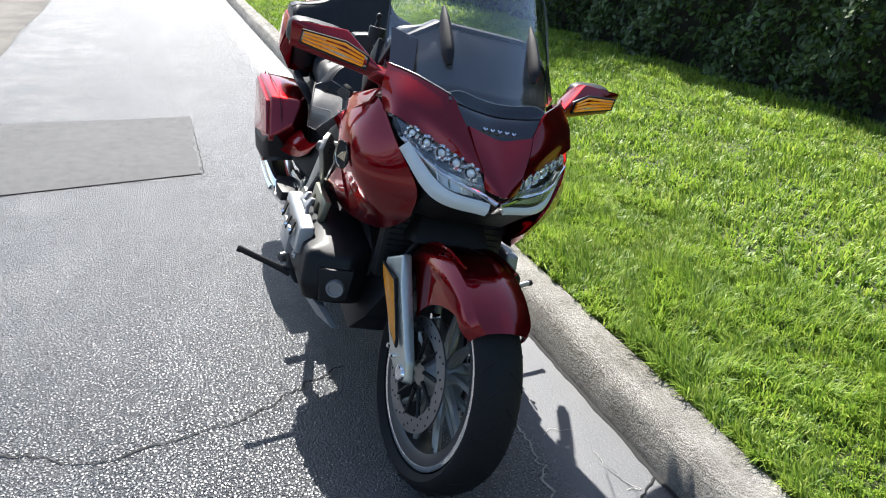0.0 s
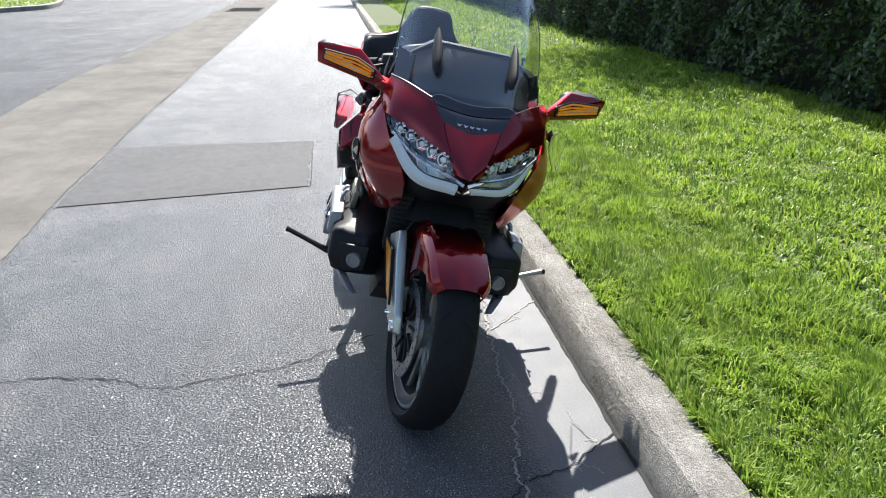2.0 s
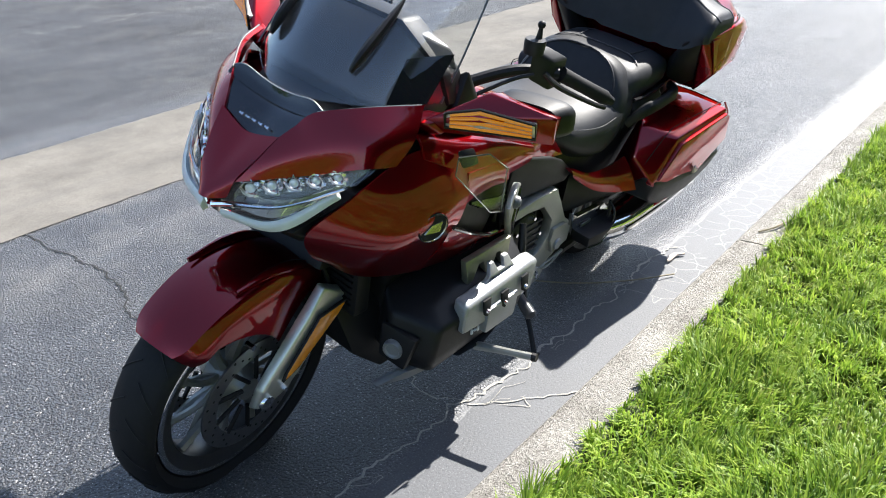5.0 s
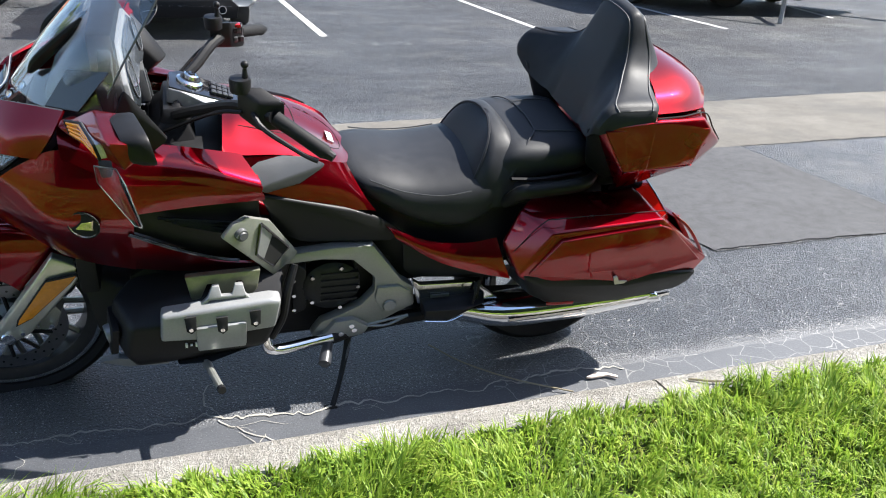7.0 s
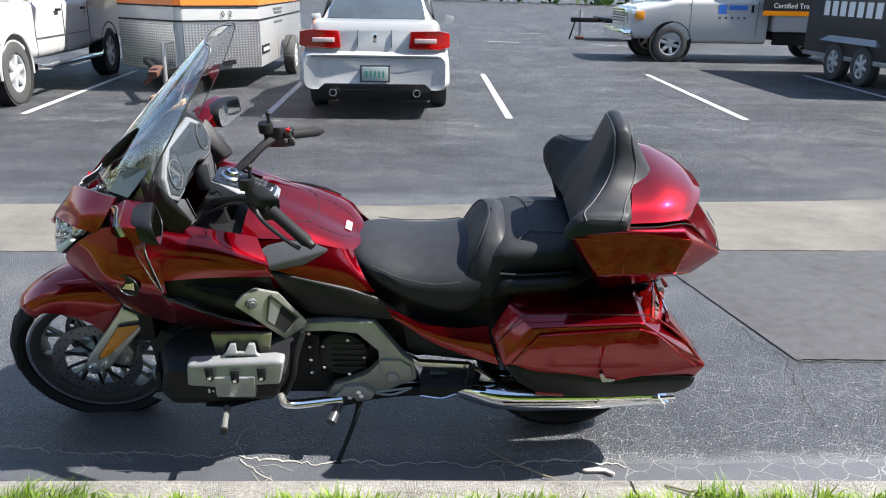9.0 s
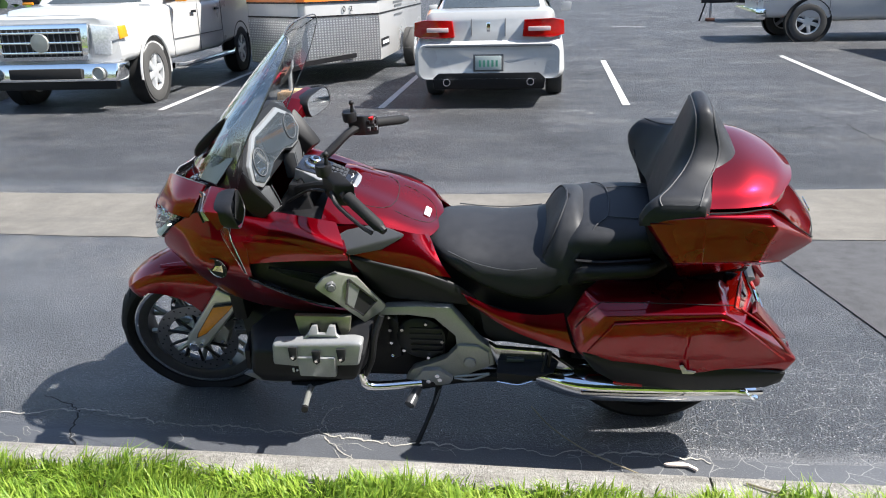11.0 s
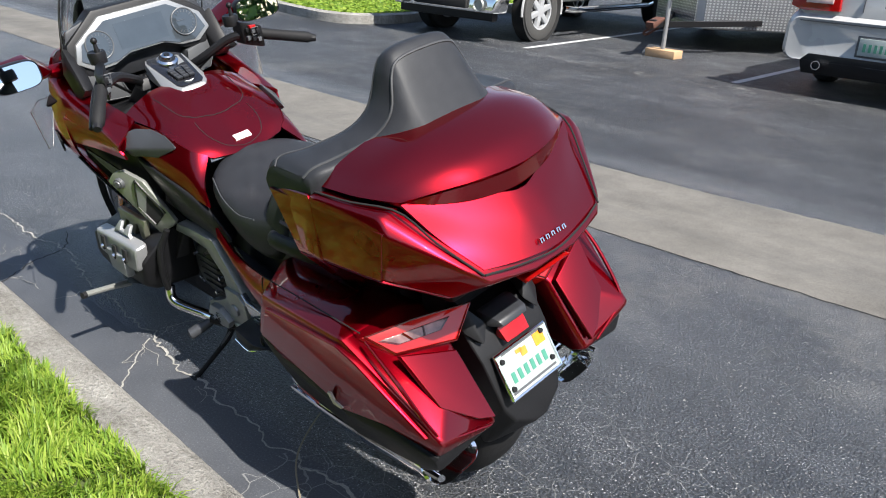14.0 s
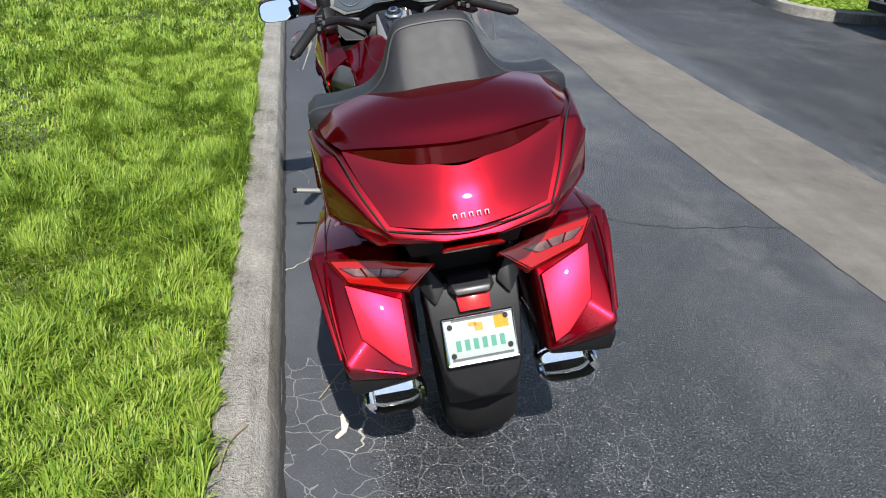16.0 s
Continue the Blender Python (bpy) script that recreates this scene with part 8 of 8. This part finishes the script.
    part("badge", box(0, 0.068, 0.955, 0.045, 0.02, 0.11, 0.008), CHROME, car, "upright chrome badge")
    for x in (-0.20, 0.20):
        part("lid_line", box(x, 0.052, 0.95, 0.006, 0.01, 0.2), GREY, car)
    for x in (-0.80, 0.80):
        road_wheel(car, x, 1.32, 0.325, 0.22)
        road_wheel(car, x, 4.02, 0.325, 0.22)
    return car


SEDAN = sedan(pose(-0.235, 7.08, 0, 0, 0, 0.5), "white saloon car with red tail lamps parked in a stall")


def pickup(m, label):
    """Nose at y 0 facing -y, tail towards +y."""
    car = thing("pickup_truck", m, label, "truck", "parked trucks")
    rows = [(0.10, 0.80, 0.62, 1.16, 0.10, 0.02), (0.16, 0.94, 0.60, 1.19, 0.12, 0.03), (0.8, 0.97, 0.60, 1.22, 0.12, 0.05), (1.35, 0.975, 0.58, 1.25, 0.12, 0.05), (1.6, 0.985, 0.50, 1.26, 0.12, 0.03), (3.75, 0.985, 0.50, 1.27, 0.12, 0.03), (3.95, 0.985, 0.55, 1.32, 0.10, 0.01), (5.80, 0.985, 0.60, 1.34, 0.10, 0.01), (5.90, 0.96, 0.64, 1.32, 0.10, 0.01)]
    part("body", loft([ringxz(y, hw, a, b, r, 6, tp) for y, hw, a, b, r, tp in rows]), CARWHITE, car, "white painted body")
    part("hood_bulge", loft([ringxz(y, hw, 1.10, b, 0.05, 5, 0.04) for y, hw, b in ((0.18, 0.55, 1.20), (0.4, 0.66, 1.26), (1.2, 0.70, 1.31), (1.5, 0.70, 1.30))]), CARWHITE, car)
    rows = [(1.45, 0.86, 1.15, 1.28, 0.05, 0.02), (1.95, 0.89, 1.15, 1.72, 0.10, 0.10), (2.3, 0.90, 1.15, 1.90, 0.14, 0.14), (3.6, 0.90, 1.15, 1.91, 0.14, 0.14), (3.85, 0.89, 1.15, 1.70, 0.12, 0.10), (3.90, 0.88, 1.15, 1.35, 0.08, 0.04)]
    part("cab", loft([ringxz(y, hw, a, b, r, 6, tp) for y, hw, a, b, r, tp in rows]), CARWHITE, car)
    part("windscreen", patch([[(-0.80, 1.50, 1.30), (0, 1.44, 1.30), (0.80, 1.50, 1.30)], [(-0.70, 2.12, 1.80), (0, 2.08, 1.82), (0.70, 2.12, 1.80)]], 0.012, 6, 10), CARGLASS, car, "dark windscreen")
    part("grille_surround", hull([(-0.62, 0.02, 1.10), (0.62, 0.02, 1.10), (-0.58, 0.0, 0.66), (0.58, 0.0, 0.66), (-0.62, 0.16, 1.12), (0.62, 0.16, 1.12), (-0.58, 0.16, 0.64), (0.58, 0.16, 0.64)], 0.02), CHROME, car, "chrome grille surround")
    part("grille_back", box(0, 0.005, 0.88, 1.04, 0.02, 0.34, 0.01), GROOVE, car)
    for i in range(3):
        part("grille_bar", box(0, -0.015, 0.76 + 0.12 * i, 1.04, 0.03, 0.030, 0.008), CHROME, car)
    for i in range(14):
        part("grille_slat", box(-0.49 + 0.075 * i, -0.006, 0.88, 0.012, 0.012, 0.32), GREY, car)
    part("grille_badge", lathe([(0, -0.05), (0.11, -0.045), (0.12, -0.02), (0, -0.02)], (0, 0, 0.88), "y", 24, closed=False), GREYMETAL, car, "dark oval badge")
    for s in (-1, 1):
        hl = part("headlamp", slab([(s * 0.64, 0.06, 1.08), (s * 0.94, 0.13, 1.06), (s * 0.955, 0.16, 0.90), (s * 0.86, 0.10, 0.88), (s * 0.84, 0.10, 0.72), (s * 0.64, 0.06, 0.72)], 0.05, 0.012, (0, 1, 0)), LAMPGLASS, car, "clear headlamp")
        part("corner_lamp", slab([(s * 0.945, 0.14, 1.06), (s * 0.975, 0.30, 1.06), (s * 0.985, 0.32, 0.92), (s * 0.955, 0.15, 0.90)], 0.03, 0.006, (-s, 0.2, 0)), AMBER, hl, "amber corner lamp")
        part("fog_lamp", lathe([(0, -0.04), (0.06, -0.04), (0.075, -0.06), (0.085, -0.03), (0, -0.03)], (s * 0.70, 0, 0.50), "y", 18, closed=False), GREYMETAL, car)
        part("wheel_arch", tube([(s * 0.985, 1.02 + 0.475 * math.cos(a), 0.42 + 0.475 * math.sin(a)) for a in np.linspace(-0.15, math.pi + 0.15, 22)], 0.018, 6), CARWHITE, car)
        part("arch_liner", lathe([(0, s * 0.80), (0.455, s * 0.988), (0.455, s * 0.80)], (0, 1.02, 0.42), "x", 32, closed=False), GROOVE, car)
        part("arch_liner", lathe([(0, s * 0.80), (0.455, s * 0.990), (0.455, s * 0.80)], (0, 4.70, 0.42), "x", 32, closed=False), GROOVE, car)
        part("side_window", patch([[(s * 0.905, 1.75, 1.31), (s * 0.91, 2.7, 1.31), (s * 0.905, 3.70, 1.31)], [(s * 0.80, 2.2, 1.80), (s * 0.79, 2.9, 1.82), (s * 0.81, 3.62, 1.80)]], 0.012, 5, 8), CARGLASS, car)
        part("pillar", box(s * 0.86, 2.72, 1.55, 0.05, 0.09, 0.55, 0.01), CARWHITE, car)
        for y in (1.72, 2.74, 3.78):
            part("door_seam", box(s * 0.982, y, 0.90, 0.008, 0.008, 0.70), GREY, car)
        for y in (2.55, 3.55):
            part("door_handle", box(s * 0.995, y, 1.13, 0.03, 0.16, 0.035, 0.01), BLACK, car)
        part("trim_line", box(s * 0.986, 2.75, 0.78, 0.008, 2.0, 0.012), GREY, car)
        mi = part("side_mirror", hull([(s * 0.98, 1.80, 1.30), (s * 1.22, 1.76, 1.28), (s * 1.23, 1.76, 1.46), (s * 1.0, 1.80, 1.46), (s * 1.02, 1.90, 1.32), (s * 1.18, 1.88, 1.44)], 0.02), BLACK, car)
        part("mirror_lamp", box(s * 1.14, 1.765, 1.31, 0.16, 0.03, 0.04, 0.008), AMBER, mi)
        part("running_board", tube([(s * 1.0, 1.55, 0.42), (s * 1.06, 1.75, 0.40), (s * 1.06, 3.9, 0.40), (s * 1.0, 4.15, 0.42)], 0.05, 10, 0, 0.8), CHROME, car, "chrome running board")
        road_wheel(car, s * 0.86, 1.02, 0.40, 0.27)
        road_wheel(car, s * 0.86, 4.70, 0.40, 0.27)
    part("front_bumper", hull([(-0.93, 0.03, 0.62), (0.93, 0.03, 0.62), (-0.98, 0.12, 0.60), (0.98, 0.12, 0.60), (-0.90, 0.0, 0.40), (0.90, 0.0, 0.40), (-0.97, 0.30, 0.62), (0.97, 0.30, 0.62), (-0.95, 0.25, 0.40), (0.95, 0.25, 0.40)], 0.03), CHROME, car, "chrome front bumper")
    part("bumper_opening", box(0, -0.015, 0.50, 0.95, 0.05, 0.13, 0.02), GROOVE, car)
    part("air_dam", box(0, 0.14, 0.36, 1.70, 0.12, 0.14, 0.02), BLACK, car)
    return car


TRUCK = pickup(pose(-5.78, 6.88, 0, 0, 0, 2.6), "white pickup truck with a chrome bumper parked in a stall")


def cargo_trailer():
    """A white box trailer with a wedge nose."""
    car = thing("cargo_trailer", pose(-3.20, 8.10, 0), "white and orange cargo trailer with a chequer-plate nose", "trailer", "parked trailers")
    plan = [(-1.05, 1.95), (0.0, 1.15), (0.12, 1.15), (1.05, 1.95), (1.05, 6.3), (-1.05, 6.3)]

    def wall(z0, z1, out=0.0):
        cx, cy = 0, 3.5
        return loft([[(x * (1 + out), y - (0.02 if out and y < 2 else 0), z) for x, y in plan] for z in (z0, z1)])
    part("lower_wall", bevelled(wall(0.30, 2.42), 0.02), CARWHITE, car, "white trailer walls")
    part("orange_band", bevelled(wall(1.225, 1.75, 0.006), 0.0), ORANGE, car, "orange band")
    part("black_line", wall(1.20, 1.225, 0.007), BLACK, car)
    part("black_line", wall(0.995, 1.02, 0.007), BLACK, car)
    for pts in (((-1.05, 1.95), (0.0, 1.15)), ((0.12, 1.15), (1.05, 1.95))):
        (x0, y0), (x1, y1) = pts
        n = Vector((-(y1 - y0), x1 - x0, 0)).normalized() * -0.016
        if n.y > 0:
            n = -n
        part("chequer_plate", slab([(x0 + n.x, y0 + n.y, 0.32), (x1 + n.x, y1 + n.y, 0.32), (x1 + n.x, y1 + n.y, 0.97), (x0 + n.x, y0 + n.y, 0.97)], 0.012, 0, tuple(-n)), DIAMOND, car, "bright chequer plate")
    part("tongue", joined(tube([(-0.6, 1.6, 0.42), (0.05, 0.15, 0.40)], 0.05, 4), tube([(0.72, 1.6, 0.42), (0.07, 0.15, 0.40)], 0.05, 4), box(0.06, 0.05, 0.42, 0.10, 0.35, 0.10, 0.02)), BLACK, car, "steel towing tongue")
    part("coupler", hull([(0.0, -0.18, 0.44), (0.12, -0.18, 0.44), (-0.02, 0.1, 0.50), (0.14, 0.1, 0.50), (0.0, -0.15, 0.36), (0.12, -0.15, 0.36), (0.06, 0.1, 0.38)], 0.02), RUST, car)
    part("jack", joined(tube([(0.13, 0.13, 0.10), (0.13, 0.13, 0.78)], 0.03, 10), tube([(0.13, 0.13, 0.76), (0.30, 0.10, 0.80)], 0.012, 6)), SILVER, car, "steel jack stand")
    part("safety_chain", tube([(0.0, 0.1, 0.40), (-0.08, -0.02, 0.30), (-0.12, 0.1, 0.26), (-0.05, 0.25, 0.34)], 0.018, 6, 16), RUST, car)
    part("side_plate", box(1.062, 2.35, 0.56, 0.008, 0.60, 0.13), BLACK, car)
    part("plate_stripe", box(1.068, 2.35, 0.56, 0.004, 0.46, 0.05), WHITE, car)
    for i, (w, z) in enumerate(((0.9, 1.14), (0.7, 1.08), (0.8, 0.93))):
        part("text_bar", box(1.062, 3.6, z, 0.006, w, 0.028), GREY, car)
    for i in range(2):
        a = Vector((0.12, 1.15, 0))
        d = (Vector((1.05, 1.95, 0)) - a).normalized()
        p = a + d * (0.60 + 0.12 * i)
        q = Matrix.Translation((p.x + 0.012, p.y - 0.016, 1.065)) @ Matrix.Rotation(math.atan2(d.y, d.x), 4, "Z")
        part("figure", moved(lettering("02"[i], 0.11), q @ Matrix.Rotation(radians(90), 4, "X")), BLACK, car)
    for s in (-1, 1):
        part("fender", loft([[(s * 1.06, 4.0 + 0.50 * math.cos(a) * k, 0.36 + 0.50 * math.sin(a) * k) for a in np.linspace(0, math.pi, 16)] + [(s * 1.36, 4.0 + 0.50 * math.cos(a) * k, 0.36 + 0.50 * math.sin(a) * k) for a in np.linspace(math.pi, 0, 16)] for k in (1.0, 0.96)], True, False), CARWHITE, car, "white wheel fender")
        road_wheel(car, s * 1.20, 4.0, 0.34, 0.20)
    return car


RUST = speckled("rusty_steel", (0.09, 0.035, 0.022), 0.8, 0.4, 60, 0.3)
cargo_trailer()
block = tagged(part("timber_block", box(-3.06, 8.25, 0.05, 0.42, 0.22, 0.10, 0.01), TIMBER), "short timber block under the trailer jack", "timber block")


def box_truck():
    """A white cab with a service box, its side towards the lot; nose towards -x."""
    car = thing("box_truck", pose(4.95, 16.6, 0), "white box truck with blue markings on the door", "truck", "parked trucks")
    sec = lambda x, z0, z1, r, hw: [(x, y, z) for y, _, z in ringxz(0, hw, z0, z1, r)]
    part("body", loft([sec(x, a, b, r, hw) for x, hw, a, b, r in ((0.05, 0.85, 0.55, 1.05, 0.1), (0.15, 0.95, 0.5, 1.18, 0.12), (0.75, 0.98, 0.5, 1.28, 0.12), (1.0, 1.0, 0.42, 1.35, 0.12), (3.1, 1.0, 0.42, 1.40, 0.12))]), CARWHITE, car)
    part("cab", loft([sec(x, a, b, r, hw) for x, hw, a, b, r in ((0.85, 0.88, 1.2, 1.36, 0.06), (1.4, 0.92, 1.2, 2.0, 0.12), (1.7, 0.93, 1.2, 2.15, 0.14), (3.1, 0.95, 1.2, 2.2, 0.14))]), CARWHITE, car)
    part("side_window", box(2.05, -0.94, 1.72, 0.9, 0.02, 0.5, 0.02), CARGLASS, car)
    part("grille", box(0.02, 0, 0.98, 0.06, 1.2, 0.34, 0.02), CHROME, car)
    for i in range(5):
        part("grille_bar", box(-0.015, 0, 0.86 + 0.06 * i, 0.02, 1.1, 0.02), BLACK, car)
    for s in (-1, 1):
        part("headlamp", box(0.14, s * 0.80, 0.98, 0.22, 0.32, 0.30, 0.04), LAMPGLASS, car)
        part("corner_lamp", box(0.22, s * 0.97, 1.0, 0.20, 0.04, 0.18, 0.01), AMBER, car)
        for x in (0.95, 4.9):
            w = road_wheel(car, 0, 0, 0.40, 0.26)
            for o in (w,):
                o.matrix_local = Matrix.Translation((x, s * 0.88, 0)) @ Matrix.Rotation(radians(90), 4, "Z")
        part("arch_liner", lathe([(0, s * 0.85), (0.47, s * 1.006), (0.47, s * 0.85)], (0.95, 0, 0.42), "y", 28, closed=False), GROOVE, car)
    part("front_bumper", box(-0.02, 0, 0.58, 0.22, 1.98, 0.24, 0.05), CHROME, car, "chrome front bumper")
    part("box_body", box(5.4, 0, 1.85, 4.4, 2.25, 2.3, 0.04), CARWHITE, car, "white service box")
    part("skirt", box(5.4, -1.0, 0.56, 4.3, 0.1, 0.30, 0.02), BLACK, car)
    part("chassis", box(4.6, 0, 0.60, 5.2, 0.9, 0.18, 0.02), BLACK, car)
    part("black_sign", box(4.0, -1.13, 1.50, 2.2, 0.02, 0.75), TRAILERBLACK, car, "black sign panel with a yellow lower edge")
    part("sign_edge", box(4.0, -1.142, 1.10, 2.2, 0.01, 0.10), AMBER, car)
    part("sign_text", moved(lettering("Certified Trauma", 0.15), Matrix.Translation((3.12, -1.142, 1.21)) @ Matrix.Rotation(radians(90), 4, "X")), WHITE, car, "white words on the sign")
    BLUE = speckled("blue_marking", (0.04, 0.16, 0.50), 0.4, 0.1, 40, 0.0)
    part("door_mark", joined(box(2.05, -1.005, 1.16, 0.18, 0.01, 0.20), box(2.40, -1.005, 1.20, 0.42, 0.01, 0.10)), BLUE, car, "plain blue marking")
    for i in range(5):
        part("door_dot", box(2.0 + 0.14 * i, -1.005, 0.98, 0.05, 0.01, 0.05), GREY, car)
    part("door_seam", joined(box(1.35, -1.003, 0.95, 0.012, 0.008, 0.8), box(2.85, -1.003, 0.95, 0.012, 0.008, 0.8)), GREY, car)
    part("door_handle", box(2.72, -1.01, 1.18, 0.05, 0.03, 0.16, 0.01), BLACK, car)
    part("side_mirror", box(1.25, -1.18, 1.62, 0.10, 0.2, 0.32, 0.02), BLACK, car)
    return car


box_truck()


def black_trailer():
    car = thing("black_trailer", pose(7.98, 9.4, 0), "black tandem-axle cargo trailer with large white figures", "trailer", "parked trailers")
    part("box_body", box(1.05, 2.15, 1.45, 2.0, 4.3, 2.0, 0.03), TRAILERBLACK, car, "black trailer walls")
    part("base_rail", box(1.05, 2.15, 0.42, 2.02, 4.3, 0.08, 0.01), SILVER, car)
    for i in range(7):
        part("figure_bar", box(0.044, 3.55 - 0.30 * i, 1.28, 0.008, 0.20, 0.26), WHITE, car)
    for i, c in enumerate((AMBER, WHITE, REDLENS, WHITE)):
        part("logo_spot", box(0.044, 3.6 - 0.42 * i, 1.95, 0.008, 0.22, 0.34, 0.0), c, car)
    for y in (2.0, 2.98):
        road_wheel(car, 0.10, y, 0.34, 0.20)
        road_wheel(car, 2.0, y, 0.34, 0.20)
    part("fender", hull([(-0.05, 1.5, 0.70), (-0.05, 3.5, 0.70), (0.05, 1.7, 0.80), (0.05, 3.3, 0.80), (0.05, 1.5, 0.70), (0.05, 3.5, 0.70)], 0.0), SILVER, car, "bright fender over two wheels")
    part("tongue", joined(tube([(0.4, 0.05, 0.42), (1.05, -1.2, 0.42)], 0.05, 4), tube([(1.7, 0.05, 0.42), (1.05, -1.2, 0.42)], 0.05, 4)), BLACK, car)
    part("jack", tube([(1.05, -0.9, 0.0), (1.05, -0.9, 0.7)], 0.035, 8), SILVER, car)
    return car


black_trailer()


def flat_trailer(m):
    car = thing("utility_trailer", m, "grey utility trailer on a jack and timber block", "trailer", "parked trailers")
    part("box_body", box(0, 2.6, 1.1, 1.9, 3.2, 1.3, 0.03), GREYWALL, car, "pale grey trailer walls")
    part("base_rail", box(0, 2.6, 0.42, 1.95, 3.2, 0.12, 0.01), BLACK, car)
    part("tongue", box(0, 0.5, 0.45, 0.16, 1.2, 0.14, 0.02), BLACK, car)
    part("jack", tube([(0, 0.1, 0.12), (0, 0.1, 0.85)], 0.04, 8), BLACK, car)
    part("jack_foot", box(0, 0.1, 0.09, 0.30, 0.30, 0.18, 0.02), BLACK, car)
    for s in (-1, 1):
        road_wheel(car, s * 1.05, 2.9, 0.34, 0.20)
    return car


GREYWALL = speckled("grey_wall", (0.34, 0.35, 0.36), 0.4, 0.06, 10, 0.0)
flat_trailer(pose(12.05, 8.75, 0, 0, 0, 28))

# far cars and a far truck, plain in the distance
copy_thing(SEDAN, pose(-20.5, 15.0, 0, 0, 0, 60))
copy_thing(SEDAN, pose(-23.5, 18.5, 0, 0, 0, 60))
copy_thing(TRUCK, pose(7.6, 24.8, 0, 0, 0, -78))
copy_thing(SEDAN, pose(34.5, 10.5, 0, 0, 0, -40))


def deck_trailer():
    """A low open trailer with its tongue jack down."""
    car = thing("deck_trailer", pose(5.35, 23.3, 0), "low black deck trailer standing on its jack", "trailer", "parked trailers")
    part("deck", box(2.6, 0, 0.62, 4.0, 1.9, 0.14, 0.02), BLACK, car)
    part("tongue", box(0.3, 0, 0.60, 1.2, 0.14, 0.14, 0.02), BLACK, car)
    part("jack", tube([(0.0, 0, 0.05), (0.0, 0, 0.9)], 0.04, 8), SILVER, car)
    part("jack_foot", box(0, 0, 0.05, 0.25, 0.25, 0.10, 0.02), RUST, car)
    part("leg", tube([(-0.3, 0.1, 0.0), (-0.15, 0.05, 0.55)], 0.025, 6), BLACK, car)
    part("fender", box(3.0, -1.05, 0.70, 1.0, 0.24, 0.05, 0.02), SILVER, car)
    w = road_wheel(car, 0, 0, 0.33, 0.2)
    w.matrix_local = Matrix.Translation((3.0, -1.06, 0)) @ Matrix.Rotation(radians(90), 4, "Z")
    w = road_wheel(car, 0, 0, 0.33, 0.2)
    w.matrix_local = Matrix.Translation((3.0, 1.06, 0)) @ Matrix.Rotation(radians(90), 4, "Z")


deck_trailer()
